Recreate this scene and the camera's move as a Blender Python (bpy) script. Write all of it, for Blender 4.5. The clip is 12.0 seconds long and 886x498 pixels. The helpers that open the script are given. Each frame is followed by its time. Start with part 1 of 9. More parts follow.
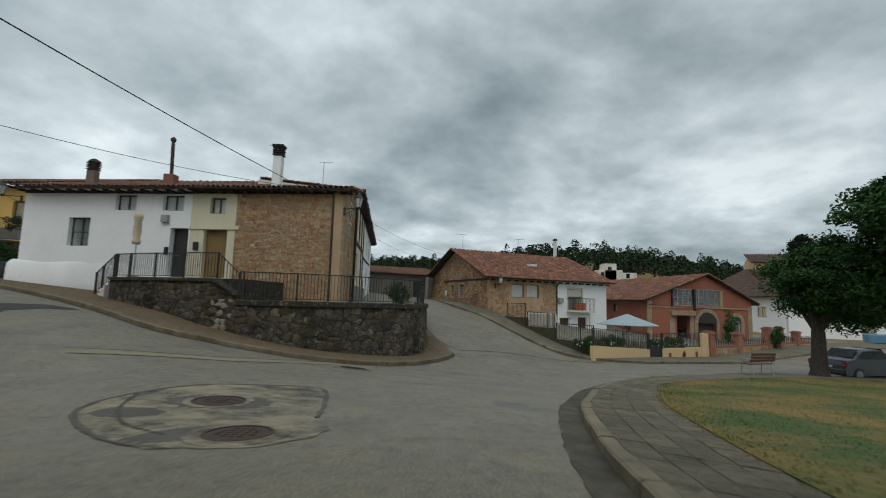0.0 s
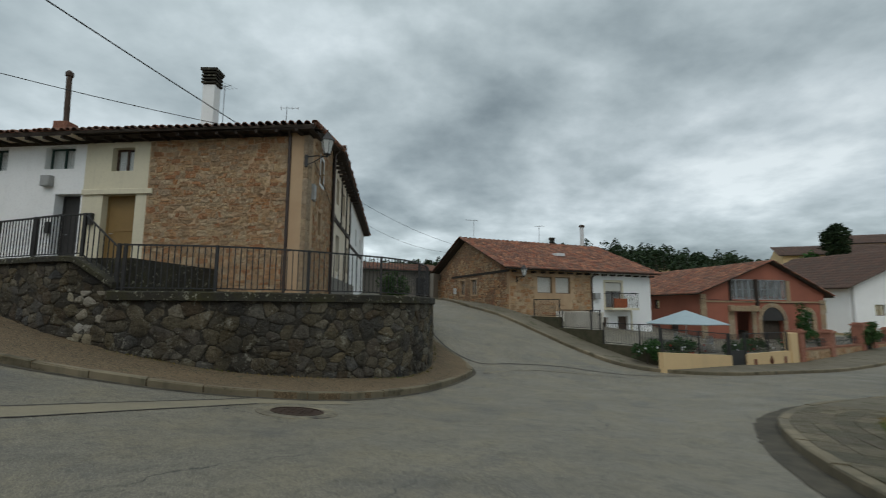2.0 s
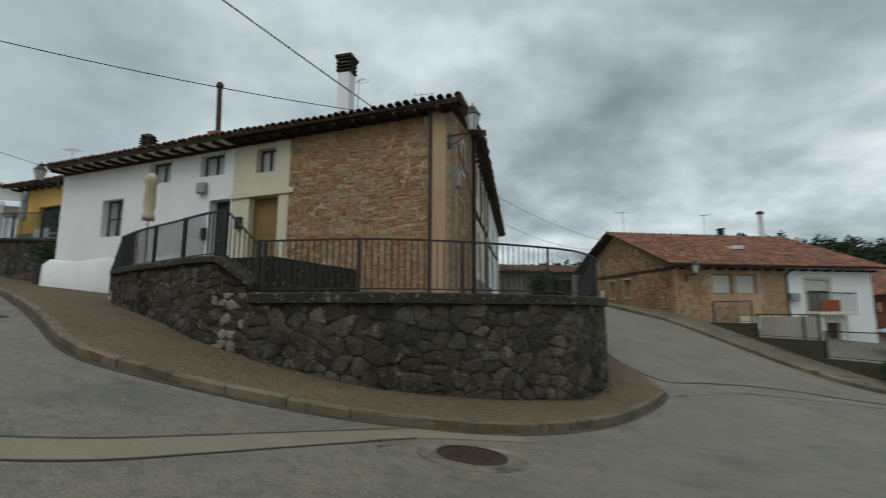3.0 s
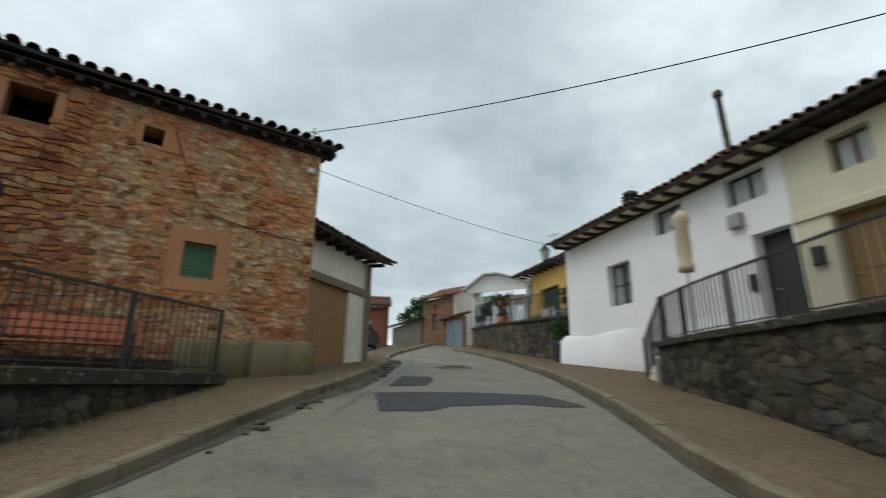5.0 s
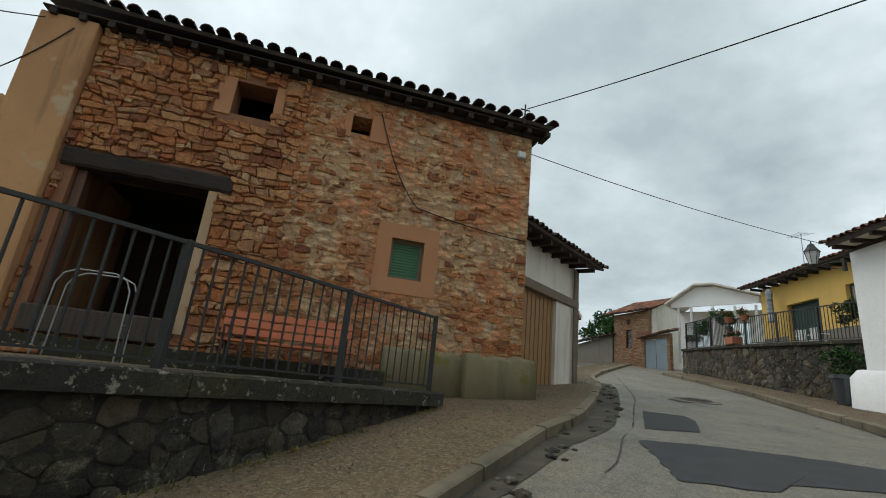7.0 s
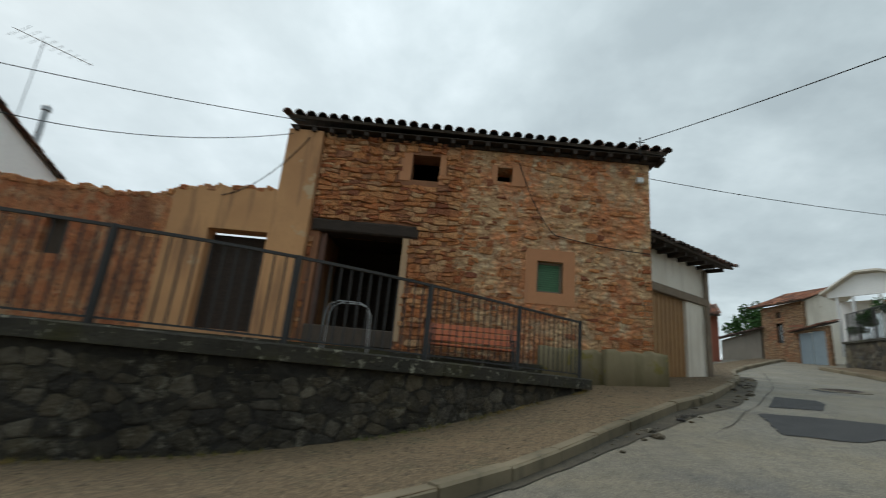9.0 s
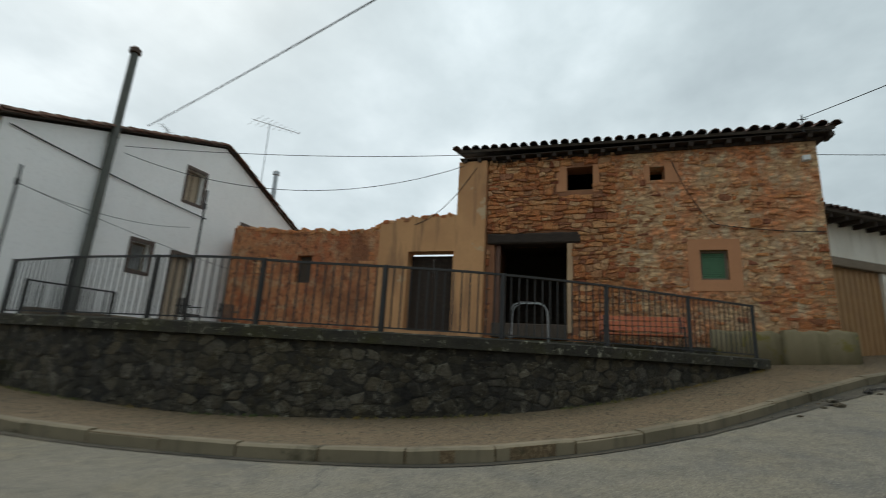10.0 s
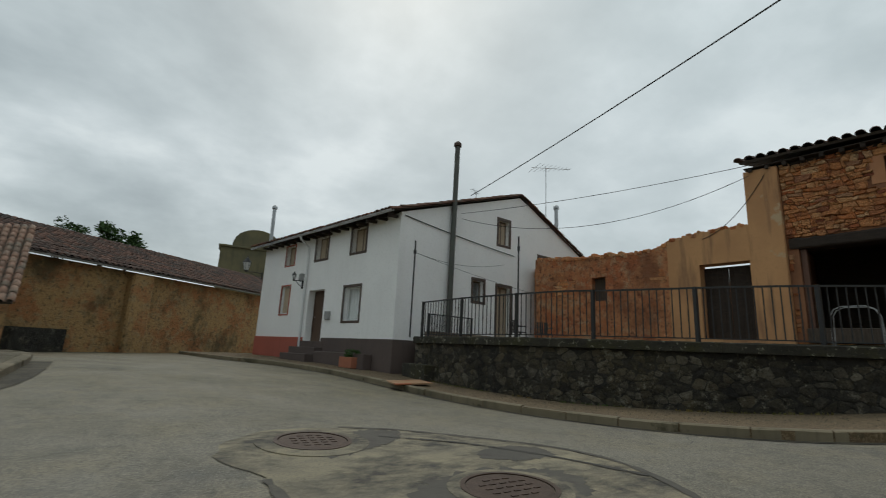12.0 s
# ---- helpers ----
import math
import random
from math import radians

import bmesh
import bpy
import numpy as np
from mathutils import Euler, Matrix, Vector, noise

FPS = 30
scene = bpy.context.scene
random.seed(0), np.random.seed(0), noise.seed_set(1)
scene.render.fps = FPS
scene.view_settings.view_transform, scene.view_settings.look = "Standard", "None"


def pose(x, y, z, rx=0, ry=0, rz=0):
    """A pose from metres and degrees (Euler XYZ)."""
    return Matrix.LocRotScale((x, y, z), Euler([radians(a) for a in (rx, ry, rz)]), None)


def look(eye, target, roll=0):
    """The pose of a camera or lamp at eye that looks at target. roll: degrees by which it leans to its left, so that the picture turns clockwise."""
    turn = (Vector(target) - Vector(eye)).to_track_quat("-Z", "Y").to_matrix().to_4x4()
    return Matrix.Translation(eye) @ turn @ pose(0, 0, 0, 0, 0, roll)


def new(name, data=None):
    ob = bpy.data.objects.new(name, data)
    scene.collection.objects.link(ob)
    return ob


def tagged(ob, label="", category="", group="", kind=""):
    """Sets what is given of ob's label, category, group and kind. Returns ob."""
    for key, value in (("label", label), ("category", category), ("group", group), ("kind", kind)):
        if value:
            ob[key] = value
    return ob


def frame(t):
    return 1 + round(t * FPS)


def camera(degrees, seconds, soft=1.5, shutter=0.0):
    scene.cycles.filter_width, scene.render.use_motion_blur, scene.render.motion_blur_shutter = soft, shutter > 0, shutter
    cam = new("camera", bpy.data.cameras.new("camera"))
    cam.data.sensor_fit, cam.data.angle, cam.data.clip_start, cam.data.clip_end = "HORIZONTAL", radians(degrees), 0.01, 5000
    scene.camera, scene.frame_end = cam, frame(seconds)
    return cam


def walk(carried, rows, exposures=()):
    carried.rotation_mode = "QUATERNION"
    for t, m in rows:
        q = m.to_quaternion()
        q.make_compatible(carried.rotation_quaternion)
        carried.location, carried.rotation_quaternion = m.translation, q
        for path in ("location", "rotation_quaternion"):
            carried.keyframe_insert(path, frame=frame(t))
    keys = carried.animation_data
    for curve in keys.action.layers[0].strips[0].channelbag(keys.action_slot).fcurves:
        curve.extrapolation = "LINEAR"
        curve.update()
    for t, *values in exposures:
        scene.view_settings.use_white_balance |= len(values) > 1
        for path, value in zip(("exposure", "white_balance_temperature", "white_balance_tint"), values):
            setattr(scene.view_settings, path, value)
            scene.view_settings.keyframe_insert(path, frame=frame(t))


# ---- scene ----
# The street: x to the right and y ahead of where the car starts, z up.
cam = camera(87.3, 12.0, soft=1.0, shutter=0.4)
METRES, EYE, TILT, LEAN, TURN = 25.0, 1.35, 0.0, 0.0, 0.0
ROWS = [
    (0.0, 0.0, 0.0, 0.0, -0.19, 6.43, -1.68),
    (0.5, -0.0001, 0.0775, -0.0053, -2.15, 6.42, -1.42),
    (1.0, 0.0017, 0.1511, -0.0097, -4.0, 6.62, -1.07),
    (1.5, -0.0002, 0.2205, -0.0141, -3.76, 7.01, -0.63),
    (2.0, -0.0101, 0.2813, -0.018, 0.41, 7.14, -0.39),
    (2.5, -0.0297, 0.3311, -0.0204, 7.09, 7.4, -0.66),
    (4.5, -0.1935, 0.4364, -0.0168, 52.11, 12.94, 1.33),
    (5.0, -0.2465, 0.4351, -0.0114, 66.51, 15.94, -0.77),
    (5.5, -0.2911, 0.4242, -0.0076, 78.08, 16.68, -3.14),
    (6.0, -0.3226, 0.4166, -0.004, 83.67, 16.23, -4.77),
    (6.5, -0.3382, 0.4131, -0.0025, 85.63, 16.23, -5.51),
    (8.5, -0.2771, 0.402, -0.0103, 92.68, 15.95, -5.09),
    (9.0, -0.2348, 0.3934, -0.0145, 101.56, 15.2, -5.2),
    (9.5, -0.1918, 0.3909, -0.018, 111.04, 14.24, -5.12),
    (10.0, -0.1534, 0.3941, -0.0206, 119.89, 13.09, -3.26),
    (10.5, -0.1152, 0.4011, -0.0228, 130.0, 12.39, -2.84),
    (11.0, -0.0812, 0.4138, -0.0236, 139.28, 12.21, -2.52),
    (11.5, -0.0556, 0.4276, -0.0245, 146.6, 12.25, -2.32),
    (12.0, -0.0398, 0.4399, -0.0252, 151.42, 12.58, -2.78),
]
walk(cam, [(t, pose(0, 0, EYE, TILT, LEAN, TURN) @ pose(METRES * x, METRES * y, METRES * z, 90 + pitch, roll, yaw)) for t, x, y, z, yaw, pitch, roll in ROWS],
     exposures=[(0.0, 0.0, 6420, 10), (2.5, 0.0, 6420, 10), (4.5, 0.32, 6450, 10), (5.5, 0.38, 6520, 10), (6.5, 0.4, 6550, 10), (8.5, 0.34, 6470, 10), (9.5, 0.32, 6540, 10), (10.5, 0.25, 6560, 10), (11.0, 0.22, 6620, 10), (11.5, 0.07, 6650, 10), (12.0, -0.05, 6640, 10)])


# ---- world and light: a bright overcast sky with layered cloud ----
SUN_AZ, SUN_EL = radians(200), radians(48)
world = bpy.data.worlds.new("overcast")
scene.world = world
world.use_nodes = True
wn, wl = world.node_tree.nodes, world.node_tree.links
wn.clear()


def wnode(kind, **values):
    n = wn.new(kind)
    for k, v in values.items():
        n.inputs[k].default_value = v
    return n


def wmath(op, a, b=None, c=None):
    n = wn.new("ShaderNodeMath")
    n.operation = op
    for i, v in enumerate((a, b, c)):
        if v is None:
            continue
        if isinstance(v, (int, float)):
            n.inputs[i].default_value = v
        else:
            wl.new(v, n.inputs[i])
    return n.outputs[0]


sky = wn.new("ShaderNodeTexSky")
sky.sky_type, sky.sun_disc = "NISHITA", False
sky.sun_elevation, sky.sun_rotation = SUN_EL, SUN_AZ
sky.air_density, sky.dust_density = 1.0, 2.0
coord = wn.new("ShaderNodeTexCoord")
sep = wn.new("ShaderNodeSeparateXYZ")
wl.new(coord.outputs["Generated"], sep.inputs[0])
up = wmath("ADD", wmath("MAXIMUM", sep.outputs[2], 0.0), 0.27)
flat = wn.new("ShaderNodeCombineXYZ")
wl.new(wmath("DIVIDE", sep.outputs[0], up), flat.inputs[0])
wl.new(wmath("DIVIDE", sep.outputs[1], up), flat.inputs[1])
big = wnode("ShaderNodeTexNoise", Scale=0.95, Detail=9.0, Roughness=0.50, Distortion=0.3)
fine = wnode("ShaderNodeTexNoise", Scale=4.2, Detail=8.0, Roughness=0.55)
for n in (big, fine):
    wl.new(flat.outputs[0], n.inputs["Vector"])
dens = wmath("ADD", wmath("MULTIPLY", big.outputs["Fac"], 0.76), wmath("MULTIPLY", fine.outputs["Fac"], 0.24))
ramp = wn.new("ShaderNodeValToRGB")
wl.new(dens, ramp.inputs[0])
ramp.color_ramp.elements[0].position, ramp.color_ramp.elements[0].color = 0.36, (0.86, 0.94, 0.95, 1)
ramp.color_ramp.elements[1].position, ramp.color_ramp.elements[1].color = 0.625, (0.225, 0.275, 0.29, 1)
for at_, tone in ((0.43, (0.62, 0.70, 0.72, 1)), (0.485, (0.475, 0.55, 0.565, 1)), (0.55, (0.345, 0.41, 0.425, 1))):
    ramp.color_ramp.elements.new(at_).color = tone
# the cloud sheet is closed and even towards the west and south
even = wmath("MULTIPLY", wmath("MINIMUM", wmath("MAXIMUM", wmath("MULTIPLY_ADD", sep.outputs[0], -0.55, wmath("MULTIPLY_ADD", sep.outputs[1], -0.5, 0.3)), 0.0), 1.0), 0.62)
sheet = wn.new("ShaderNodeMix")
sheet.data_type, sheet.blend_type = "RGBA", "MIX"
wl.new(even, sheet.inputs[0])
wl.new(ramp.outputs[0], sheet.inputs[6])
sheet.inputs[7].default_value = (0.48, 0.555, 0.572, 1)
# thinner, brighter cloud high up and close above the horizon on the sun's side
south = wmath("MULTIPLY_ADD", sep.outputs[0], -0.10, wmath("MULTIPLY", sep.outputs[1], -0.04))
high = wmath("MULTIPLY", wmath("MAXIMUM", sep.outputs[2], 0.0), 0.50)
low = wmath("MULTIPLY", wmath("POWER", wmath("SUBTRACT", 1.0, wmath("MAXIMUM", sep.outputs[2], 0.0)), 9.0), 0.36)
# the cloud breaks let light through low in the north and north-west
breaks = wmath("MINIMUM", wmath("MAXIMUM", wmath("MULTIPLY_ADD", dens, -5.0, 3.4), 0.0), 1.6)
low = wmath("MULTIPLY", wmath("MULTIPLY", low, breaks), wmath("MULTIPLY_ADD", wmath("MAXIMUM", sep.outputs[1], 0.0), 1.1, 1.0))
nw = wmath("MULTIPLY", wmath("MAXIMUM", wmath("MULTIPLY", wmath("MULTIPLY", sep.outputs[0], sep.outputs[1]), -1.0), 0.0), 0.12)
gain = wmath("ADD", wmath("ADD", wmath("ADD", high, south), wmath("ADD", low, nw)), 0.71)
lit = wn.new("ShaderNodeMix")
lit.data_type, lit.blend_type = "RGBA", "MULTIPLY"
lit.inputs[0].default_value = 1.0
wl.new(sheet.outputs[2], lit.inputs[6])
gainc = wn.new("ShaderNodeCombineXYZ")
for i in range(3):
    wl.new(gain, gainc.inputs[i])
wl.new(gainc.outputs[0], lit.inputs[7])
veil = wn.new("ShaderNodeMix")
veil.data_type, veil.blend_type = "RGBA", "MIX"
veil.inputs[0].default_value = 0.012
wl.new(lit.outputs[2], veil.inputs[6])
wl.new(sky.outputs[0], veil.inputs[7])
back = wnode("ShaderNodeBackground", Strength=1.0)
wl.new(veil.outputs[2], back.inputs[0])
wout = wn.new("ShaderNodeOutputWorld")
wl.new(back.outputs[0], wout.inputs[0])

sun = new("sun", bpy.data.lights.new("sun", "SUN"))
sun.data.energy, sun.data.angle, sun.data.color = 0.7, radians(40), (1.0, 0.97, 0.92)
sun.matrix_world = look((-20 * math.sin(SUN_AZ) * -1, -30, 60), (0, 10, 0))


# ---- materials ----
class Nodes:
    """A principled material with a few short ways to wire it."""

    def __init__(self, name, rough=0.85, metal=0.0):
        self.mat = bpy.data.materials.new(name)
        self.mat.use_nodes = True
        self.n, self.l = self.mat.node_tree.nodes, self.mat.node_tree.links
        self.bsdf = self.n["Principled BSDF"]
        self.bsdf.inputs["Roughness"].default_value = rough
        self.bsdf.inputs["Metallic"].default_value = metal
        self.geo = self.n.new("ShaderNodeNewGeometry")

    def put(self, a, b):
        self.l.new(a, b)

    def noise(self, scale, detail=4.0, rough=0.55, stretch=None, vec=None):
        n = self.n.new("ShaderNodeTexNoise")
        n.inputs["Scale"].default_value, n.inputs["Detail"].default_value, n.inputs["Roughness"].default_value = scale, detail, rough
        src = vec or self.geo.outputs["Position"]
        if stretch:
            m = self.n.new("ShaderNodeMapping")
            m.inputs["Scale"].default_value = stretch
            self.put(src, m.inputs[0])
            src = m.outputs[0]
        self.put(src, n.inputs["Vector"])
        return n.outputs["Fac"]

    def ramp(self, fac, stops):
        r = self.n.new("ShaderNodeValToRGB")
        el = r.color_ramp.elements
        el[0].position, el[0].color = stops[0][0], (*stops[0][1], 1)
        el[1].position, el[1].color = stops[-1][0], (*stops[-1][1], 1)
        for p, c in stops[1:-1]:
            el.new(p).color = (*c, 1)
        self.put(fac, r.inputs[0])
        return r.outputs[0]

    def mix(self, fac, a, b, mode="MIX"):
        m = self.n.new("ShaderNodeMix")
        m.data_type, m.blend_type = "RGBA", mode
        for v, s in ((fac, m.inputs[0]), (a, m.inputs[6]), (b, m.inputs[7])):
            if isinstance(v, (int, float)):
                s.default_value = v
            elif isinstance(v, tuple):
                s.default_value = (*v, 1)
            else:
                self.put(v, s)
        return m.outputs[2]

    def grade(self, fac, lo, hi):
        m = self.n.new("ShaderNodeMapRange")
        m.inputs[1].default_value, m.inputs[2].default_value = lo, hi
        self.put(fac, m.inputs[0])
        return m.outputs[0]

    def random(self):
        """A random value for each piece, alone or joined with others."""
        o = self.n.new("ShaderNodeObjectInfo")
        a = self.n.new("ShaderNodeMath")
        a.operation = "ADD"
        self.put(o.outputs["Random"], a.inputs[0])
        self.put(self.geo.outputs["Random Per Island"], a.inputs[1])
        f = self.n.new("ShaderNodeMath")
        f.operation = "FRACT"
        self.put(a.outputs[0], f.inputs[0])
        return f.outputs[0]

    def colour(self, c):
        self.put(c, self.bsdf.inputs["Base Color"])

    def roughness(self, c):
        self.put(c, self.bsdf.inputs["Roughness"])

    def bump(self, fac, strength=0.4, dist=0.02):
        b = self.n.new("ShaderNodeBump")
        b.inputs["Strength"].default_value, b.inputs["Distance"].default_value = strength, dist
        self.put(fac, b.inputs["Height"])
        self.put(b.outputs[0], self.bsdf.inputs["Normal"])


def plaster(name, base, stain, grime=(0.25, 0.22, 0.18), amount=0.35, rough=0.9, patch=0.0, under=(0.3, 0.15, 0.08)):
    """Painted render: broad tone changes, run-down streaks, fine grain, and places where it has come off."""
    m = Nodes(name, rough)
    broad = m.noise(0.7, 6)
    c = m.mix(m.grade(broad, 0.35, 0.7), base, stain)
    streak = m.noise(1.6, 5, 0.6, (2.2, 2.2, 0.25))
    k = m.n.new("ShaderNodeMath")
    k.operation = "MULTIPLY"
    m.put(m.grade(streak, 0.52, 0.8), k.inputs[0])
    k.inputs[1].default_value = amount
    c = m.mix(k.outputs[0], c, grime)
    speck = m.noise(14, 6, 0.7)
    c = m.mix(m.grade(speck, 0.5, 0.9), c, tuple(v * 0.8 for v in base))
    if patch:
        gone = m.noise(1.1, 7, 0.62)
        c = m.mix(m.grade(gone, 1 - patch - 0.02, 1 - patch + 0.02), c, under)
    m.colour(c)
    m.bump(m.noise(30, 5, 0.7), 0.25, 0.01)
    return m.mat


def masonry(name, tones, rough=0.9, moss=None, dark=(0.08, 0.04, 0.025), pale=(0.55, 0.44, 0.31)):
    """Stones of many tones, each its own, with grain, lichen and chips."""
    m = Nodes(name, rough)
    step = 1.0 / (len(tones) - 1)
    c = m.ramp(m.random(), [(i * step, t) for i, t in enumerate(tones)])
    c = m.mix(m.grade(m.noise(9, 8, 0.75), 0.42, 0.66), c, m.mix(0.45, c, dark))
    c = m.mix(m.grade(m.noise(1.2, 6, 0.6), 0.45, 0.75), c, m.mix(0.25, c, dark))
    c = m.mix(m.grade(m.noise(34, 4, 0.7), 0.56, 0.8), c, m.mix(0.35, c, pale))
    if moss:
        c = m.mix(m.grade(m.noise(2.6, 8, 0.72), 0.50, 0.66), c, moss)
        c = m.mix(m.grade(m.noise(0.75, 6, 0.65), 0.56, 0.70), c, m.mix(0.45, c, pale))
        c = m.mix(m.grade(m.noise(6.5, 5, 0.6), 0.665, 0.70), c, pale)
    m.colour(c)
    h = m.n.new("ShaderNodeMath")
    h.operation = "MULTIPLY_ADD"
    m.put(m.noise(5, 6, 0.65), h.inputs[0])
    h.inputs[1].default_value = 1.4
    m.put(m.noise(19, 9, 0.74), h.inputs[2])
    m.bump(h.outputs[0], 1.0, 0.08)
    return m.mat


def simple(name, a, b, scale=5.0, rough=0.8, bump=0.2, metal=0.0, stretch=None, fine=40.0):
    m = Nodes(name, rough, metal)
    c = m.mix(m.grade(m.noise(scale, 6, 0.6, stretch), 0.3, 0.7), a, b)
    c = m.mix(m.grade(m.noise(fine, 3, 0.6), 0.5, 0.95), c, tuple(v * 0.65 for v in a))
    m.colour(c)
    if bump:
        m.bump(m.noise(fine, 5, 0.65, stretch), bump, 0.01)
    return m.mat


def clay(name, tones, lichen):
    m = Nodes(name, 0.9)
    step = 1.0 / (len(tones) - 1)
    c = m.ramp(m.random(), [(i * step, t) for i, t in enumerate(tones)])
    c = m.mix(m.grade(m.noise(1.3, 8, 0.75), 0.48, 0.62), c, lichen)
    c = m.mix(m.grade(m.noise(18, 6, 0.7), 0.52, 0.8), c, (0.06, 0.045, 0.035))
    m.colour(c)
    m.bump(m.noise(40, 5, 0.6), 0.3, 0.008)
    return m.mat


M = {}
M["white"] = plaster("white_plaster", (0.90, 0.90, 0.89), (0.85, 0.85, 0.84), (0.55, 0.54, 0.51), 0.12)
M["white_old"] = plaster("old_white_plaster", (0.76, 0.72, 0.64), (0.62, 0.57, 0.48), (0.34, 0.29, 0.22), 0.6, patch=0.30, under=(0.35, 0.25, 0.16))
M["cream"] = plaster("cream_plaster", (0.70, 0.64, 0.47), (0.66, 0.60, 0.45), (0.4, 0.36, 0.28), 0.3)
M["cream_old"] = plaster("old_cream_plaster", (0.74, 0.67, 0.54), (0.62, 0.50, 0.36), (0.34, 0.27, 0.19), 0.5, patch=0.34, under=(0.78, 0.77, 0.74))
M["ochre"] = plaster("ochre_plaster", (0.57, 0.31, 0.142), (0.42, 0.215, 0.10), (0.13, 0.075, 0.05), 0.95, patch=0.33, under=(0.50, 0.36, 0.22))
M["yellow"] = plaster("yellow_plaster", (0.70, 0.45, 0.12), (0.64, 0.41, 0.12), (0.4, 0.28, 0.1), 0.3)
M["orange"] = plaster("orange_plaster", (0.36, 0.125, 0.078), (0.28, 0.10, 0.066), (0.2, 0.09, 0.06), 0.4)
M["buff"] = plaster("buff_render", (0.72, 0.52, 0.28), (0.68, 0.49, 0.27), (0.4, 0.3, 0.2), 0.3)
M["greyrender"] = plaster("grey_render", (0.22, 0.20, 0.17), (0.17, 0.155, 0.13), (0.1, 0.09, 0.08), 0.5)
M["plinth"] = plaster("brown_plinth_paint", (0.115, 0.085, 0.075), (0.09, 0.07, 0.065), (0.05, 0.045, 0.04), 0.5)
M["redplinth"] = plaster("red_plinth_paint", (0.42, 0.11, 0.075), (0.36, 0.10, 0.07), (0.2, 0.08, 0.06), 0.5)
M["mud"] = plaster("mud_mortar", (0.33, 0.16, 0.075), (0.40, 0.29, 0.18), (0.14, 0.07, 0.045), 0.6, patch=0.44, under=(0.34, 0.115, 0.05))
M["limemortar"] = plaster("lime_mortar", (0.52, 0.37, 0.23), (0.42, 0.27, 0.155), (0.22, 0.14, 0.09), 0.4)
RUST = [(0.783, 0.337, 0.118), (0.529, 0.151, 0.052), (0.823, 0.423, 0.180), (0.685, 0.225, 0.069), (0.783, 0.363, 0.143), (0.333, 0.095, 0.043), (0.842, 0.510, 0.261), (0.587, 0.211, 0.082)]
M["stone_rust"] = masonry("rust_sandstone", RUST)
M["stone_tan"] = masonry("tan_sandstone", [(0.60, 0.36, 0.175), (0.46, 0.205, 0.09), (0.62, 0.44, 0.25), (0.54, 0.33, 0.17), (0.40, 0.27, 0.155), (0.64, 0.48, 0.30), (0.46, 0.34, 0.22), (0.57, 0.27, 0.11)], dark=(0.11, 0.062, 0.036))


def fieldstone(name, tones, gloom, lichen, ochre, shade=0.5):
    """Weathered field stones: a tone for each stone, and over stones and joints alike black algae, pale lichen and yellow-brown moss."""
    m = Nodes(name, 0.93)
    step = 1.0 / (len(tones) - 1)
    c = m.ramp(m.random(), [(i * step, t) for i, t in enumerate(tones)])
    c = m.mix(m.grade(m.noise(7, 9, 0.75), 0.42, 0.68), c, m.mix(0.5, c, gloom))
    c = m.mix(m.grade(m.noise(1.7, 8, 0.7), 0.50, 0.64), c, m.mix(0.65, c, ochre))
    c = m.mix(m.grade(m.noise(0.8, 7, 0.65, (1.0, 1.0, 0.5)), 0.56 - 0.14 * shade, 0.72 - 0.12 * shade), c, m.mix(0.75, c, gloom))
    c = m.mix(m.grade(m.noise(2.6, 9, 0.78), 0.60 - 0.11 * shade, 0.70 - 0.09 * shade), c, m.mix(0.75, c, gloom))
    c = m.mix(m.grade(m.noise(3.4, 9, 0.80), 0.55, 0.64), c, m.mix(0.75, c, lichen))
    c = m.mix(m.grade(m.noise(13, 6, 0.65), 0.655, 0.69), c, lichen)
    c = m.mix(m.grade(m.noise(30, 6, 0.75), 0.5, 0.72), c, m.mix(0.5, c, gloom))
    m.colour(c)
    h = m.n.new("ShaderNodeMath")
    h.operation = "MULTIPLY_ADD"
    m.put(m.noise(5, 6, 0.65), h.inputs[0])
    h.inputs[1].default_value = 1.5
    m.put(m.noise(17, 9, 0.76), h.inputs[2])
    m.bump(h.outputs[0], 1.0, 0.09)
    return m.mat


M["stone_grey"] = fieldstone("dark_fieldstone", [(0.073, 0.069, 0.060), (0.163, 0.133, 0.077), (0.052, 0.051, 0.050), (0.215, 0.168, 0.095), (0.090, 0.091, 0.090), (0.284, 0.245, 0.172), (0.065, 0.057, 0.043), (0.129, 0.090, 0.050), (0.138, 0.133, 0.120)], (0.014, 0.012, 0.009), (0.36, 0.34, 0.27), (0.10, 0.072, 0.028), 0.5)
M["stone_moss"] = fieldstone("moss_black_fieldstone", [(0.06, 0.052, 0.038), (0.115, 0.096, 0.062), (0.042, 0.037, 0.03), (0.165, 0.135, 0.085), (0.075, 0.067, 0.053), (0.23, 0.20, 0.145), (0.05, 0.043, 0.031)], (0.010, 0.009, 0.007), (0.33, 0.305, 0.235), (0.085, 0.064, 0.02), 0.6)
M["greymortar"] = fieldstone("weathered_wall_mortar", [(0.052, 0.045, 0.034), (0.085, 0.07, 0.048)], (0.012, 0.010, 0.008), (0.22, 0.20, 0.155), (0.07, 0.052, 0.022), 0.5)
M["mossmortar"] = fieldstone("black_moss_mortar", [(0.046, 0.042, 0.034), (0.058, 0.052, 0.041)], (0.010, 0.009, 0.007), (0.21, 0.195, 0.15), (0.055, 0.044, 0.017), 0.75)
